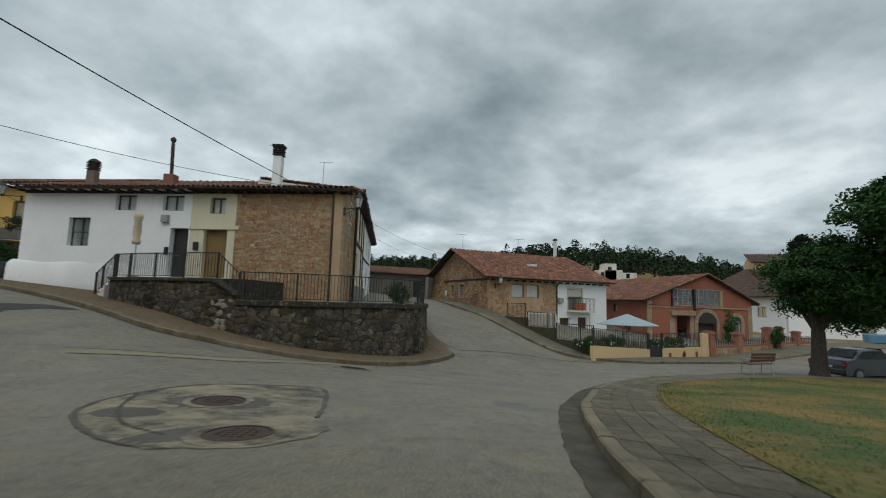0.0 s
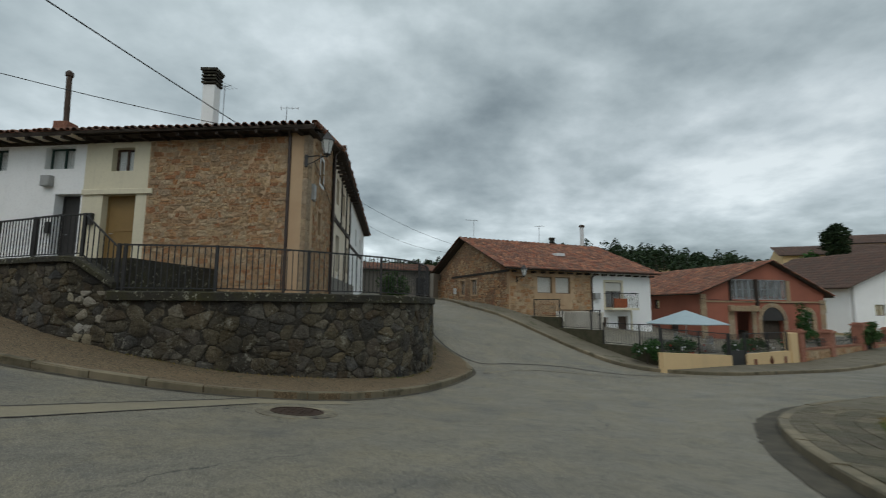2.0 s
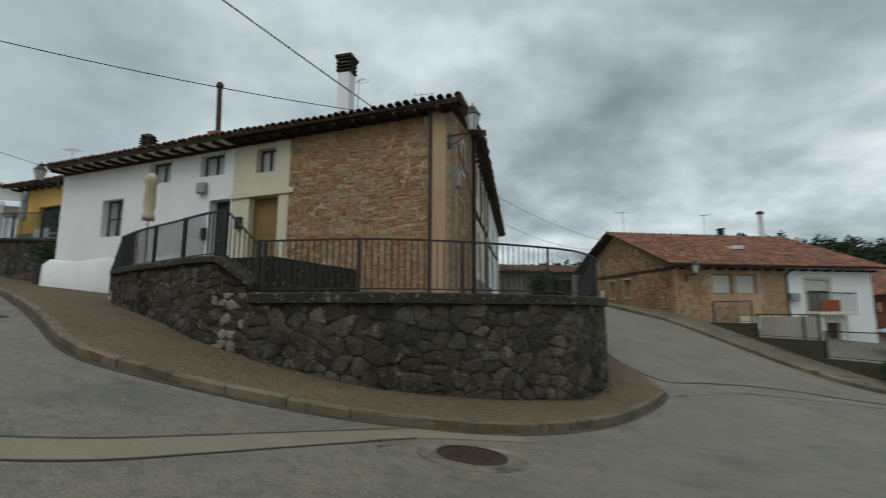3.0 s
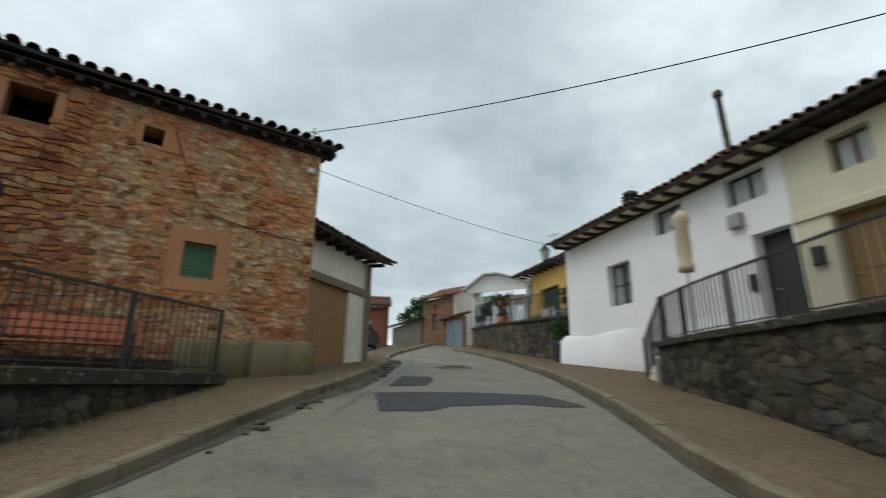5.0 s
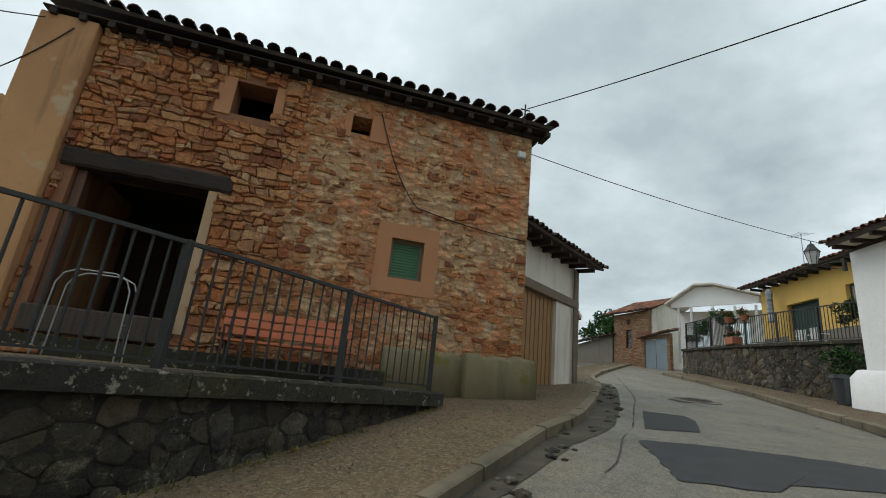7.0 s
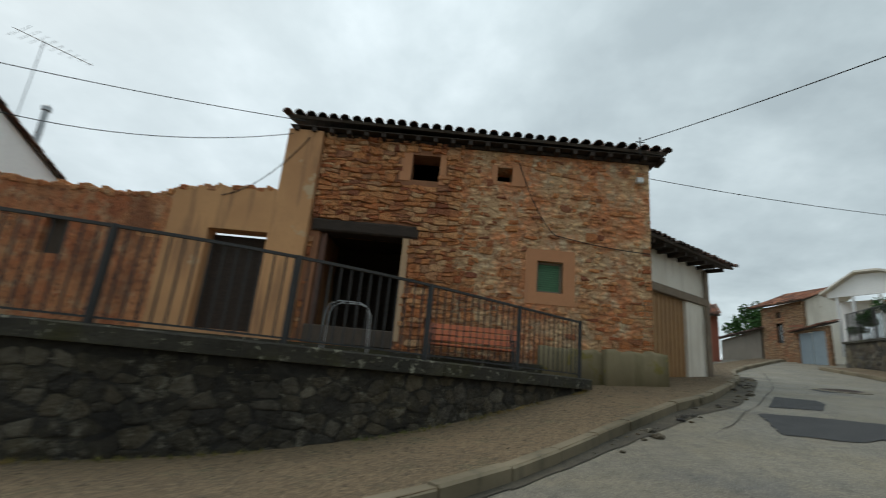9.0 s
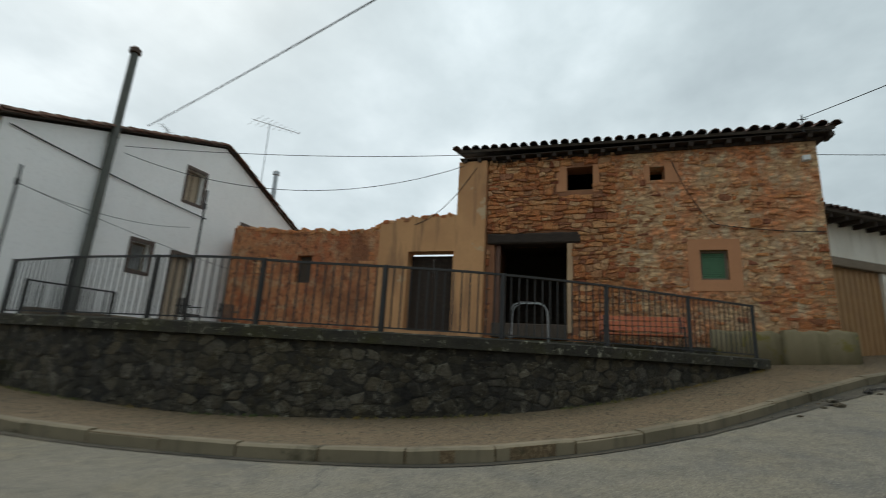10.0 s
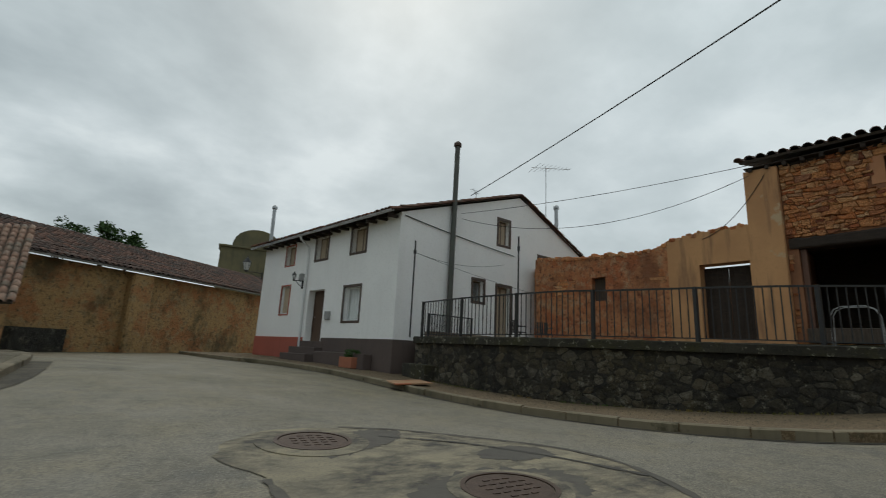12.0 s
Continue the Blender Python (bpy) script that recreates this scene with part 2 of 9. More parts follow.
M["ashlar"] = masonry("dressed_stone", [(0.50, 0.38, 0.24), (0.46, 0.33, 0.20), (0.42, 0.32, 0.22), (0.52, 0.41, 0.28)])


def mossy_material():
    """Old concrete coping, nearly black with moss, with pale lichen spots."""
    m = Nodes("mossy_concrete", 0.95)
    c = m.mix(m.grade(m.noise(2.2, 7, 0.65), 0.35, 0.7), (0.021, 0.019, 0.014), (0.056, 0.050, 0.035))
    c = m.mix(m.grade(m.noise(1.4, 8, 0.7), 0.48, 0.64), c, (0.044, 0.040, 0.014))
    c = m.mix(m.grade(m.noise(9, 6, 0.7), 0.585, 0.63), c, (0.24, 0.23, 0.17))
    c = m.mix(m.grade(m.noise(26, 5, 0.7), 0.52, 0.70), c, (0.012, 0.011, 0.008))
    m.colour(c)
    m.bump(m.noise(20, 8, 0.7), 0.8, 0.03)
    return m.mat


M["coping"] = mossy_material()
M["limewash"] = masonry("limewashed_stone", [(0.46, 0.43, 0.34), (0.36, 0.31, 0.2), (0.5, 0.48, 0.42), (0.3, 0.26, 0.17)])
M["tile"] = clay("weathered_clay", [(0.22, 0.09, 0.055), (0.145, 0.07, 0.048), (0.28, 0.125, 0.075), (0.18, 0.095, 0.068), (0.23, 0.135, 0.095)], (0.10, 0.082, 0.065))
M["tile_dark"] = clay("blackened_clay", [(0.13, 0.075, 0.055), (0.09, 0.06, 0.05), (0.20, 0.10, 0.07), (0.12, 0.09, 0.075)], (0.07, 0.062, 0.055))
M["tile_red"] = clay("red_clay", [(0.36, 0.13, 0.07), (0.20, 0.08, 0.055), (0.44, 0.20, 0.115), (0.14, 0.075, 0.058), (0.31, 0.16, 0.11)], (0.15, 0.09, 0.066))
M["tile_brown"] = clay("brown_clay", [(0.15, 0.095, 0.075), (0.13, 0.085, 0.07), (0.18, 0.11, 0.085)], (0.12, 0.09, 0.075))
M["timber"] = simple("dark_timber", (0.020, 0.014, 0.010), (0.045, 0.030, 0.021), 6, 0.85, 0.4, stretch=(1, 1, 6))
M["timber_pale"] = simple("grey_timber", (0.16, 0.12, 0.085), (0.24, 0.19, 0.14), 6, 0.85, 0.4, stretch=(1, 1, 6))
M["board"] = simple("eave_board", (0.04, 0.03, 0.022), (0.07, 0.052, 0.039), 4, 0.9, 0.3)
M["brown_frame"] = simple("brown_frame_paint", (0.075, 0.042, 0.026), (0.10, 0.058, 0.036), 6, 0.55, 0.1)
M["door_dark"] = simple("dark_door_paint", (0.032, 0.030, 0.029), (0.045, 0.042, 0.040), 6, 0.5, 0.1)
M["door_ochre"] = simple("ochre_door_paint", (0.25, 0.155, 0.05), (0.22, 0.135, 0.045), 3, 0.6, 0.15)
M["door_wood"] = simple("old_door_boards", (0.045, 0.034, 0.026), (0.10, 0.075, 0.055), 5, 0.85, 0.4, stretch=(6, 6, 0.6))
M["door_garage"] = simple("brown_corrugated_door", (0.33, 0.185, 0.075), (0.27, 0.145, 0.06), 3, 0.6, 0.15)
M["door_green"] = simple("green_door_paint", (0.018, 0.05, 0.042), (0.025, 0.06, 0.05), 5, 0.8, 0.1)
M["door_blue"] = simple("grey_blue_steel", (0.25, 0.32, 0.36), (0.21, 0.27, 0.31), 3, 0.5, 0.1)
M["iron"] = simple("painted_iron", (0.020, 0.021, 0.023), (0.034, 0.031, 0.029), 9, 0.6, 0.15)
M["galv"] = simple("galvanised_steel", (0.42, 0.44, 0.45), (0.33, 0.34, 0.35), 9, 0.4, 0.1, metal=0.8)
M["gutter"] = simple("brown_gutter_metal", (0.05, 0.035, 0.03), (0.07, 0.05, 0.042), 6, 0.5, 0.1, metal=0.3)
M["pole"] = simple("grey_green_pole_paint", (0.10, 0.105, 0.09), (0.075, 0.078, 0.07), 4, 0.6, 0.15, metal=0.2)
M["concrete"] = simple("grey_concrete", (0.24, 0.225, 0.20), (0.17, 0.16, 0.145), 3, 0.9, 0.35)
M["kerb"] = plaster("worn_kerb_concrete", (0.225, 0.185, 0.12), (0.10, 0.083, 0.05), (0.045, 0.048, 0.03), 0.9, patch=0.38, under=(0.075, 0.064, 0.036))
M["flag"] = plaster("stone_slab", (0.165, 0.14, 0.098), (0.105, 0.092, 0.062), (0.05, 0.046, 0.026), 0.8, patch=0.40, under=(0.08, 0.074, 0.038))
M["slab"] = masonry("mossy_pavement_slab", [(0.20, 0.168, 0.115), (0.25, 0.21, 0.145), (0.155, 0.138, 0.092), (0.29, 0.245, 0.16), (0.18, 0.15, 0.105)], moss=(0.098, 0.090, 0.045), dark=(0.045, 0.04, 0.028), pale=(0.24, 0.205, 0.13))
M["blind"] = simple("beige_blind_cloth", (0.50, 0.40, 0.29), (0.42, 0.34, 0.25), 7, 0.85, 0.15)
M["asphalt"] = simple("asphalt_patch", (0.036, 0.038, 0.040), (0.052, 0.053, 0.054), 3, 0.9, 0.6, fine=120)
M["castiron"] = simple("cast_iron", (0.060, 0.040, 0.030), (0.095, 0.062, 0.045), 8, 0.6, 0.3, metal=0.6)
M["brick"] = masonry("brick_red", [(0.36, 0.14, 0.08), (0.30, 0.11, 0.07), (0.40, 0.18, 0.11)])
M["plank_red"] = simple("orange_red_plank", (0.52, 0.14, 0.05), (0.43, 0.115, 0.045), 4, 0.6, 0.15)
M["plank_brown"] = simple("varnished_plank", (0.10, 0.045, 0.025), (0.14, 0.06, 0.035), 6, 0.55, 0.15)
M["shutter_green"] = simple("green_shutter_paint", (0.04, 0.13, 0.055), (0.05, 0.15, 0.065), 6, 0.6, 0.1)
M["shutter_white"] = simple("white_roller_slats", (0.62, 0.60, 0.55), (0.56, 0.54, 0.49), 4, 0.6, 0.1)
M["white_paint"] = simple("white_metal_paint", (0.72, 0.73, 0.73), (0.66, 0.67, 0.67), 4, 0.5, 0.05)
M["canvas_cream"] = simple("cream_canvas", (0.60, 0.50, 0.34), (0.52, 0.43, 0.30), 5, 0.9, 0.3)
M["canvas_blue"] = simple("pale_blue_canvas", (0.36, 0.44, 0.47), (0.32, 0.40, 0.43), 4, 0.85, 0.15)
M["curtain"] = simple("white_curtain_cloth", (0.84, 0.84, 0.82), (0.70, 0.70, 0.68), 10, 0.95, 0.2, stretch=(6, 6, 0.5))
M["terracotta"] = simple("terracotta", (0.40, 0.15, 0.08), (0.33, 0.12, 0.07), 6, 0.8, 0.2)
M["plastic_blue"] = simple("blue_plastic_sheet", (0.10, 0.24, 0.36), (0.08, 0.19, 0.30), 5, 0.5, 0.1)
M["plastic_black"] = simple("black_plastic", (0.02, 0.02, 0.02), (0.03, 0.03, 0.03), 5, 0.5, 0.05)
M["cable"] = simple("black_cable", (0.012, 0.012, 0.013), (0.02, 0.02, 0.02), 5, 0.7, 0)
M["meter"] = simple("grey_meter_box", (0.35, 0.35, 0.34), (0.30, 0.30, 0.29), 5, 0.6, 0.05)
M["bark"] = simple("bark", (0.035, 0.028, 0.022), (0.075, 0.06, 0.048), 5, 0.95, 0.8, stretch=(3, 3, 0.6), fine=18)


def glazing():
    """Window glass: clear, thin, with the sky in it."""
    m = Nodes("window_glass", 0.03)
    m.bsdf.inputs["Base Color"].default_value = (0.93, 0.95, 0.95, 1)
    m.bsdf.inputs["Transmission Weight"].default_value = 0.92
    m.bsdf.inputs["IOR"].default_value = 1.12
    m.bsdf.inputs["Specular IOR Level"].default_value = 0.9
    return m.mat


M["glass"] = glazing()


def leaves(name, tones):
    m = Nodes(name, 0.65)
    step = 1.0 / (len(tones) - 1)
    m.colour(m.mix(m.grade(m.noise(0.9, 4), 0.35, 0.65), m.ramp(m.random(), [(i * step, t) for i, t in enumerate(tones)]), tuple(v * 0.6 for v in tones[0])))
    m.bsdf.inputs["Specular IOR Level"].default_value = 0.15
    return m.mat


M["leaf"] = leaves("street_tree_leaf", [(0.036, 0.095, 0.026), (0.055, 0.13, 0.036), (0.028, 0.074, 0.024), (0.082, 0.16, 0.046)])
M["leaf_light"] = leaves("shrub_leaf", [(0.05, 0.10, 0.03), (0.08, 0.14, 0.045), (0.04, 0.08, 0.03)])
M["pine"] = leaves("pine_needle", [(0.026, 0.048, 0.021), (0.040, 0.064, 0.026), (0.020, 0.038, 0.018)])
M["flower"] = leaves("red_flower", [(0.45, 0.05, 0.03), (0.5, 0.12, 0.10), (0.35, 0.04, 0.03)])


def road_material():
    """Old concrete street: broad pale and dark fields, worn tracks of grit, fine aggregate, hairline cracks."""
    m = Nodes("street_concrete", 0.8)
    c = m.mix(m.grade(m.noise(0.22, 6, 0.6), 0.35, 0.65), (0.248, 0.222, 0.165), (0.205, 0.187, 0.142))
    c = m.mix(m.grade(m.noise(1.1, 7, 0.65), 0.45, 0.75), c, (0.285, 0.243, 0.155))
    c = m.mix(m.grade(m.noise(0.6, 8, 0.7), 0.54, 0.70), c, (0.128, 0.122, 0.108))
    c = m.mix(m.grade(m.noise(5.5, 8, 0.75), 0.47, 0.68), c, m.mix(0.55, c, (0.05, 0.045, 0.036)))
    c = m.mix(m.grade(m.noise(40, 5, 0.85), 0.42, 0.62), c, m.mix(0.7, c, (0.035, 0.033, 0.03)))
    c = m.mix(m.grade(m.noise(60, 4, 0.75), 0.55, 0.68), c, (0.40, 0.365, 0.29))
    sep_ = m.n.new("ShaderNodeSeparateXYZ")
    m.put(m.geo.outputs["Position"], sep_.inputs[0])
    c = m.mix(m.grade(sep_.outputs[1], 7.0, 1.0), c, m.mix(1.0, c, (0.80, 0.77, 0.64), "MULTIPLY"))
    v = m.n.new("ShaderNodeTexVoronoi")
    v.feature = "DISTANCE_TO_EDGE"
    v.inputs["Scale"].default_value = 0.23
    w = m.n.new("ShaderNodeVectorMath")
    w.operation = "MULTIPLY_ADD"
    col = m.n.new("ShaderNodeTexNoise")
    col.inputs["Scale"].default_value, col.inputs["Detail"].default_value = 0.9, 6.0
    m.put(m.geo.outputs["Position"], col.inputs["Vector"])
    m.put(col.outputs["Color"], w.inputs[0])
    w.inputs[1].default_value = (1.6, 1.6, 1.6)
    m.put(m.geo.outputs["Position"], w.inputs[2])
    m.put(w.outputs[0], v.inputs["Vector"])
    crack = m.grade(v.outputs["Distance"], 0.0035, 0.0015)
    thin = m.n.new("ShaderNodeMath")
    thin.operation = "MULTIPLY"
    m.put(crack, thin.inputs[0])
    m.put(m.grade(m.noise(0.35, 3), 0.5, 0.6), thin.inputs[1])
    c = m.mix(thin.outputs[0], c, (0.05, 0.047, 0.042))
    m.colour(c)
    m.roughness(m.grade(m.noise(0.8, 5), -0.6, 1.1))
    m.bump(m.noise(60, 7, 0.8), 0.7, 0.012)
    return m.mat


def pavement_material():
    """Brown gritty pavement with damp moss and washed-out gravel."""
    m = Nodes("gritty_pavement", 0.92)
    c = m.mix(m.grade(m.noise(0.9, 7, 0.65), 0.35, 0.68), (0.138, 0.090, 0.046), (0.088, 0.060, 0.032))
    c = m.mix(m.grade(m.noise(2.7, 7, 0.7), 0.55, 0.7), c, (0.060, 0.056, 0.026))
    c = m.mix(m.grade(m.noise(26, 6, 0.85), 0.48, 0.62), c, (0.25, 0.185, 0.105))
    c = m.mix(m.grade(m.noise(11, 8, 0.85), 0.51, 0.64), c, (0.040, 0.033, 0.020))
    m.colour(c)
    m.bump(m.noise(60, 6, 0.75), 0.6, 0.012)
    return m.mat


def turf_material(name="dry_turf", lift=1.0):
    m = Nodes(name, 0.95)
    c = m.mix(m.grade(m.noise(0.45, 7, 0.65), 0.4, 0.62), tuple(v * lift for v in (0.058, 0.094, 0.018)), tuple(v * lift for v in (0.25, 0.155, 0.045)))
    c = m.mix(m.grade(m.noise(7, 6, 0.7), 0.45, 0.75), c, (0.055, 0.088, 0.018))
    m.colour(c)
    m.bump(m.noise(50, 6, 0.75), 0.8, 0.02)
    return m.mat


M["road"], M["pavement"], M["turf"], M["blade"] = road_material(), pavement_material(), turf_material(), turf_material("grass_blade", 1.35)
M["field"] = simple("dry_field", (0.23, 0.16, 0.06), (0.15, 0.125, 0.045), 0.06, 0.95, 0.2, fine=0.9)
M["silt"] = simple("washed_silt", (0.036, 0.032, 0.023), (0.105, 0.088, 0.060), 2.2, 0.95, 0.9, fine=28)
M["yellow_cement"] = simple("yellowed_cement", (0.255, 0.217, 0.142), (0.20, 0.177, 0.125), 2.0, 0.9, 0.5, fine=22)


def cement_material():
    """Crumbling repair cement: pale crust, dark grit where it has worn through."""
    m = Nodes("pale_cement_patch", 0.85)
    c = m.mix(m.grade(m.noise(1.5, 8, 0.65, (1.0, 1.6, 1.0)), 0.42, 0.62), (0.31, 0.265, 0.175), (0.215, 0.188, 0.132))
    c = m.mix(m.grade(m.noise(1.5, 9, 0.74, (0.85, 1.3, 1.0)), 0.45, 0.63), c, (0.050, 0.045, 0.038))
    c = m.mix(m.grade(m.noise(45, 4, 0.7), 0.5, 0.8), c, (0.10, 0.092, 0.076))
    m.colour(c)
    m.bump(m.noise(26, 8, 0.72), 0.7, 0.02)
    return m.mat


M["pale_cement"] = cement_material()
M["tar"] = plaster("worn_dark_grit", (0.082, 0.074, 0.062), (0.12, 0.107, 0.086), (0.045, 0.032, 0.028), 0.6, patch=0.40, under=(0.16, 0.14, 0.10))
M["joint"] = simple("tarred_joint", (0.055, 0.05, 0.043), (0.08, 0.072, 0.06), 4, 0.9, 0.2)
M["terraband"] = plaster("ochre_red_render", (0.50, 0.235, 0.115), (0.42, 0.19, 0.09), (0.25, 0.12, 0.08), 0.4)
M["band"] = simple("brown_band_paint", (0.085, 0.06, 0.05), (0.11, 0.08, 0.065), 5, 0.8, 0.2)
M["redband"] = simple("red_band_paint", (0.42, 0.12, 0.08), (0.36, 0.11, 0.08), 5, 0.8, 0.2)
M["mosscon"] = plaster("moss_grown_concrete", (0.25, 0.205, 0.12), (0.16, 0.13, 0.07), (0.085, 0.078, 0.03), 0.9, patch=0.42, under=(0.17, 0.14, 0.035))
M["stonepost"] = simple("rough_dark_stone", (0.13, 0.105, 0.08), (0.22, 0.17, 0.12), 5, 0.95, 0.8, fine=14)
M["brickpaint"] = masonry("salmon_brick", [(0.48, 0.20, 0.13), (0.44, 0.18, 0.12), (0.52, 0.24, 0.16)])
M["towerstone"] = plaster("lichen_tower_stone", (0.16, 0.14, 0.075), (0.10, 0.095, 0.06), (0.05, 0.05, 0.04), 0.6)
M["tile_pale"] = clay("pale_old_clay", [(0.40, 0.25, 0.18), (0.30, 0.17, 0.12), (0.46, 0.30, 0.22), (0.24, 0.15, 0.11)], (0.22, 0.19, 0.15))
M["canvas_stripe"] = simple("striped_canvas", (0.55, 0.57, 0.58), (0.06, 0.10, 0.16), 3.0, 0.9, 0.1, stretch=(0.3, 0.3, 4.0))
M["lampglass"] = simple("milky_glass", (0.62, 0.63, 0.62), (0.55, 0.56, 0.55), 5, 0.25, 0)
M["carpaint"] = simple("dark_grey_car_paint", (0.075, 0.085, 0.092), (0.085, 0.095, 0.10), 3, 0.25, 0, metal=0.4)
M["carglass"] = simple("tinted_car_glass", (0.012, 0.015, 0.017), (0.016, 0.019, 0.021), 3, 0.06, 0)
M["redlamp"] = simple("red_lamp_plastic", (0.35, 0.02, 0.02), (0.3, 0.02, 0.02), 3, 0.2, 0)


def rough_render(name, limes, reds, greys, darks, stones, hide=0.5, blotch=None, relief=0.9):
    """Mud and lime smeared over rubble: grey-tan mortar, red earth, and the faces of small stones half covered."""
    m = Nodes(name, 0.95)
    v = m.n.new("ShaderNodeTexVoronoi")
    v.inputs["Scale"].default_value = 5.5
    mp = m.n.new("ShaderNodeMapping")
    mp.inputs["Scale"].default_value = (0.75, 0.75, 1.7)
    w = m.n.new("ShaderNodeVectorMath")
    w.operation = "MULTIPLY_ADD"
    col = m.n.new("ShaderNodeTexNoise")
    col.inputs["Scale"].default_value, col.inputs["Detail"].default_value = 5.0, 5.0
    m.put(m.geo.outputs["Position"], col.inputs["Vector"])
    m.put(col.outputs["Color"], w.inputs[0])
    w.inputs[1].default_value = (0.16, 0.16, 0.16)
    m.put(m.geo.outputs["Position"], w.inputs[2])
    m.put(w.outputs[0], mp.inputs[0])
    m.put(mp.outputs[0], v.inputs["Vector"])
    stone = m.ramp(v.outputs["Color"], [(0.15 + 0.18 * i, q) for i, q in enumerate(stones)])
    earth = m.mix(m.grade(m.noise(0.8, 7, 0.62), 0.465, 0.575), limes, reds)
    earth = m.mix(m.grade(m.noise(3.0, 7, 0.7), 0.5, 0.62), earth, greys)
    earth = m.mix(m.grade(m.noise(7, 8, 0.7), 0.52, 0.66), earth, darks)
    show = m.grade(m.noise(1.9, 7, 0.7), hide - 0.03, hide + 0.08)
    c = m.mix(show, earth, stone)
    edge = m.grade(v.outputs["Distance"], 0.32, 0.5)
    c = m.mix(edge, c, m.mix(0.5 * min(1.0, relief), c, darks))
    c = m.mix(m.grade(m.noise(16, 7, 0.78), 0.56, 0.66), c, darks)
    if blotch:
        c = m.mix(m.grade(m.noise(0.55, 8, 0.7, (1.0, 1.0, 0.6)), 0.50, 0.62), c, m.mix(0.75, c, blotch))
    m.colour(c)
    h = m.n.new("ShaderNodeMath")
    h.operation = "MULTIPLY_ADD"
    m.put(v.outputs["Distance"], h.inputs[0])
    h.inputs[1].default_value = -relief
    m.put(m.noise(9, 9, 0.72), h.inputs[2])
    m.bump(h.outputs[0], 1.0, 0.06)
    return m.mat


M["smeared"] = rough_render("smeared_rubble", (0.74, 0.50, 0.27), (0.72, 0.28, 0.115), (0.64, 0.49, 0.31), (0.24, 0.11, 0.055),
                            [(0.42, 0.14, 0.06), (0.74, 0.40, 0.17), (0.56, 0.22, 0.09), (0.76, 0.53, 0.30), (0.46, 0.26, 0.15)], 0.60)
M["churchwall"] = rough_render("old_barn_rubble", (0.41, 0.25, 0.105), (0.38, 0.165, 0.065), (0.36, 0.25, 0.125), (0.10, 0.07, 0.035),
                               [(0.26, 0.13, 0.065), (0.47, 0.30, 0.14), (0.34, 0.17, 0.08), (0.50, 0.35, 0.19), (0.26, 0.18, 0.10)], 0.84, blotch=(0.05, 0.046, 0.024), relief=0.08)
M["mudwall"] = rough_render("red_mud_wall", (0.53, 0.225, 0.095), (0.48, 0.155, 0.06), (0.52, 0.31, 0.17), (0.13, 0.05, 0.028),
                            [(0.30, 0.10, 0.05), (0.56, 0.27, 0.12), (0.40, 0.15, 0.065), (0.60, 0.38, 0.21), (0.34, 0.17, 0.1)], 0.72, blotch=(0.17, 0.062, 0.03), relief=0.2)
M["cottagewall"] = rough_render("cottage_mud_wall", (0.36, 0.22, 0.12), (0.34, 0.15, 0.075), (0.32, 0.24, 0.15), (0.13, 0.08, 0.05),
                                [(0.22, 0.11, 0.06), (0.40, 0.25, 0.13), (0.30, 0.15, 0.07), (0.42, 0.30, 0.18), (0.24, 0.16, 0.1)], 0.5)
M["hedge_moss"] = simple("moss_covered_stone", (0.045, 0.046, 0.022), (0.095, 0.08, 0.05), 3, 0.95, 0.8, fine=16)
M["gapmortar"] = plaster("dark_red_gap", (0.23, 0.10, 0.05), (0.32, 0.15, 0.075), (0.10, 0.05, 0.03), 0.6)


# ---- small building blocks ----
def part(name, bm, material, parent=None, label="", smooth=False):
    """One bmesh, in world metres, becomes ONE mesh object, under its thing if there is one."""
    if not isinstance(bm, bpy.types.Mesh):
        bmesh.ops.recalc_face_normals(bm, faces=bm.faces)
        me = bpy.data.meshes.new(name)
        bm.to_mesh(me)
        bm.free()
        if smooth:
            me.shade_smooth()
    else:
        me = bm
    me.materials.append(M[material])
    ob = new(name, me)
    if parent:
        ob.parent = parent
        base = Vector((0, 0, 0))
        p = parent
        while p:
            base += p.location
            p = p.parent
        me.transform(Matrix.Translation(-base))
    if label:
        ob["label"] = label
    return ob


def thing(name, at, label, category, group="", kind=""):
    ob = new(name)
    ob.location = at
    ob.empty_display_size = 0.2
    return tagged(ob, label, category, group, kind)


def quadbox(bm, p, dx, dy, dz):
    """A box from corner p along three vectors."""
    p, dx, dy, dz = Vector(p), Vector(dx), Vector(dy), Vector(dz)
    v = [bm.verts.new(p + dx * i + dy * j + dz * k) for i, j, k in ((0, 0, 0), (1, 0, 0), (1, 1, 0), (0, 1, 0), (0, 0, 1), (1, 0, 1), (1, 1, 1), (0, 1, 1))]
    for f in ((0, 3, 2, 1), (4, 5, 6, 7), (0, 1, 5, 4), (1, 2, 6, 5), (2, 3, 7, 6), (3, 0, 4, 7)):
        bm.faces.new([v[i] for i in f])
    return v


def tube(bm, a, b, r, r2=None, seg=8, caps=True):
    a, b = Vector(a), Vector(b)
    r2 = r if r2 is None else r2
    d = (b - a).normalized()
    s = d.orthogonal().normalized()
    q = d.cross(s)
    ra, rb = [], []
    for i in range(seg):
        w = 2 * math.pi * i / seg
        o = s * math.cos(w) + q * math.sin(w)
        ra.append(bm.verts.new(a + o * r))
        rb.append(bm.verts.new(b + o * r2))
    for i in range(seg):
        j = (i + 1) % seg
        bm.faces.new((ra[i], ra[j], rb[j], rb[i]))
    if caps:
        bm.faces.new(ra[::-1])
        bm.faces.new(rb)


def pipe(bm, pts, r, seg=6):
    for a, b in zip(pts, pts[1:]):
        tube(bm, a, b, r, seg=seg)


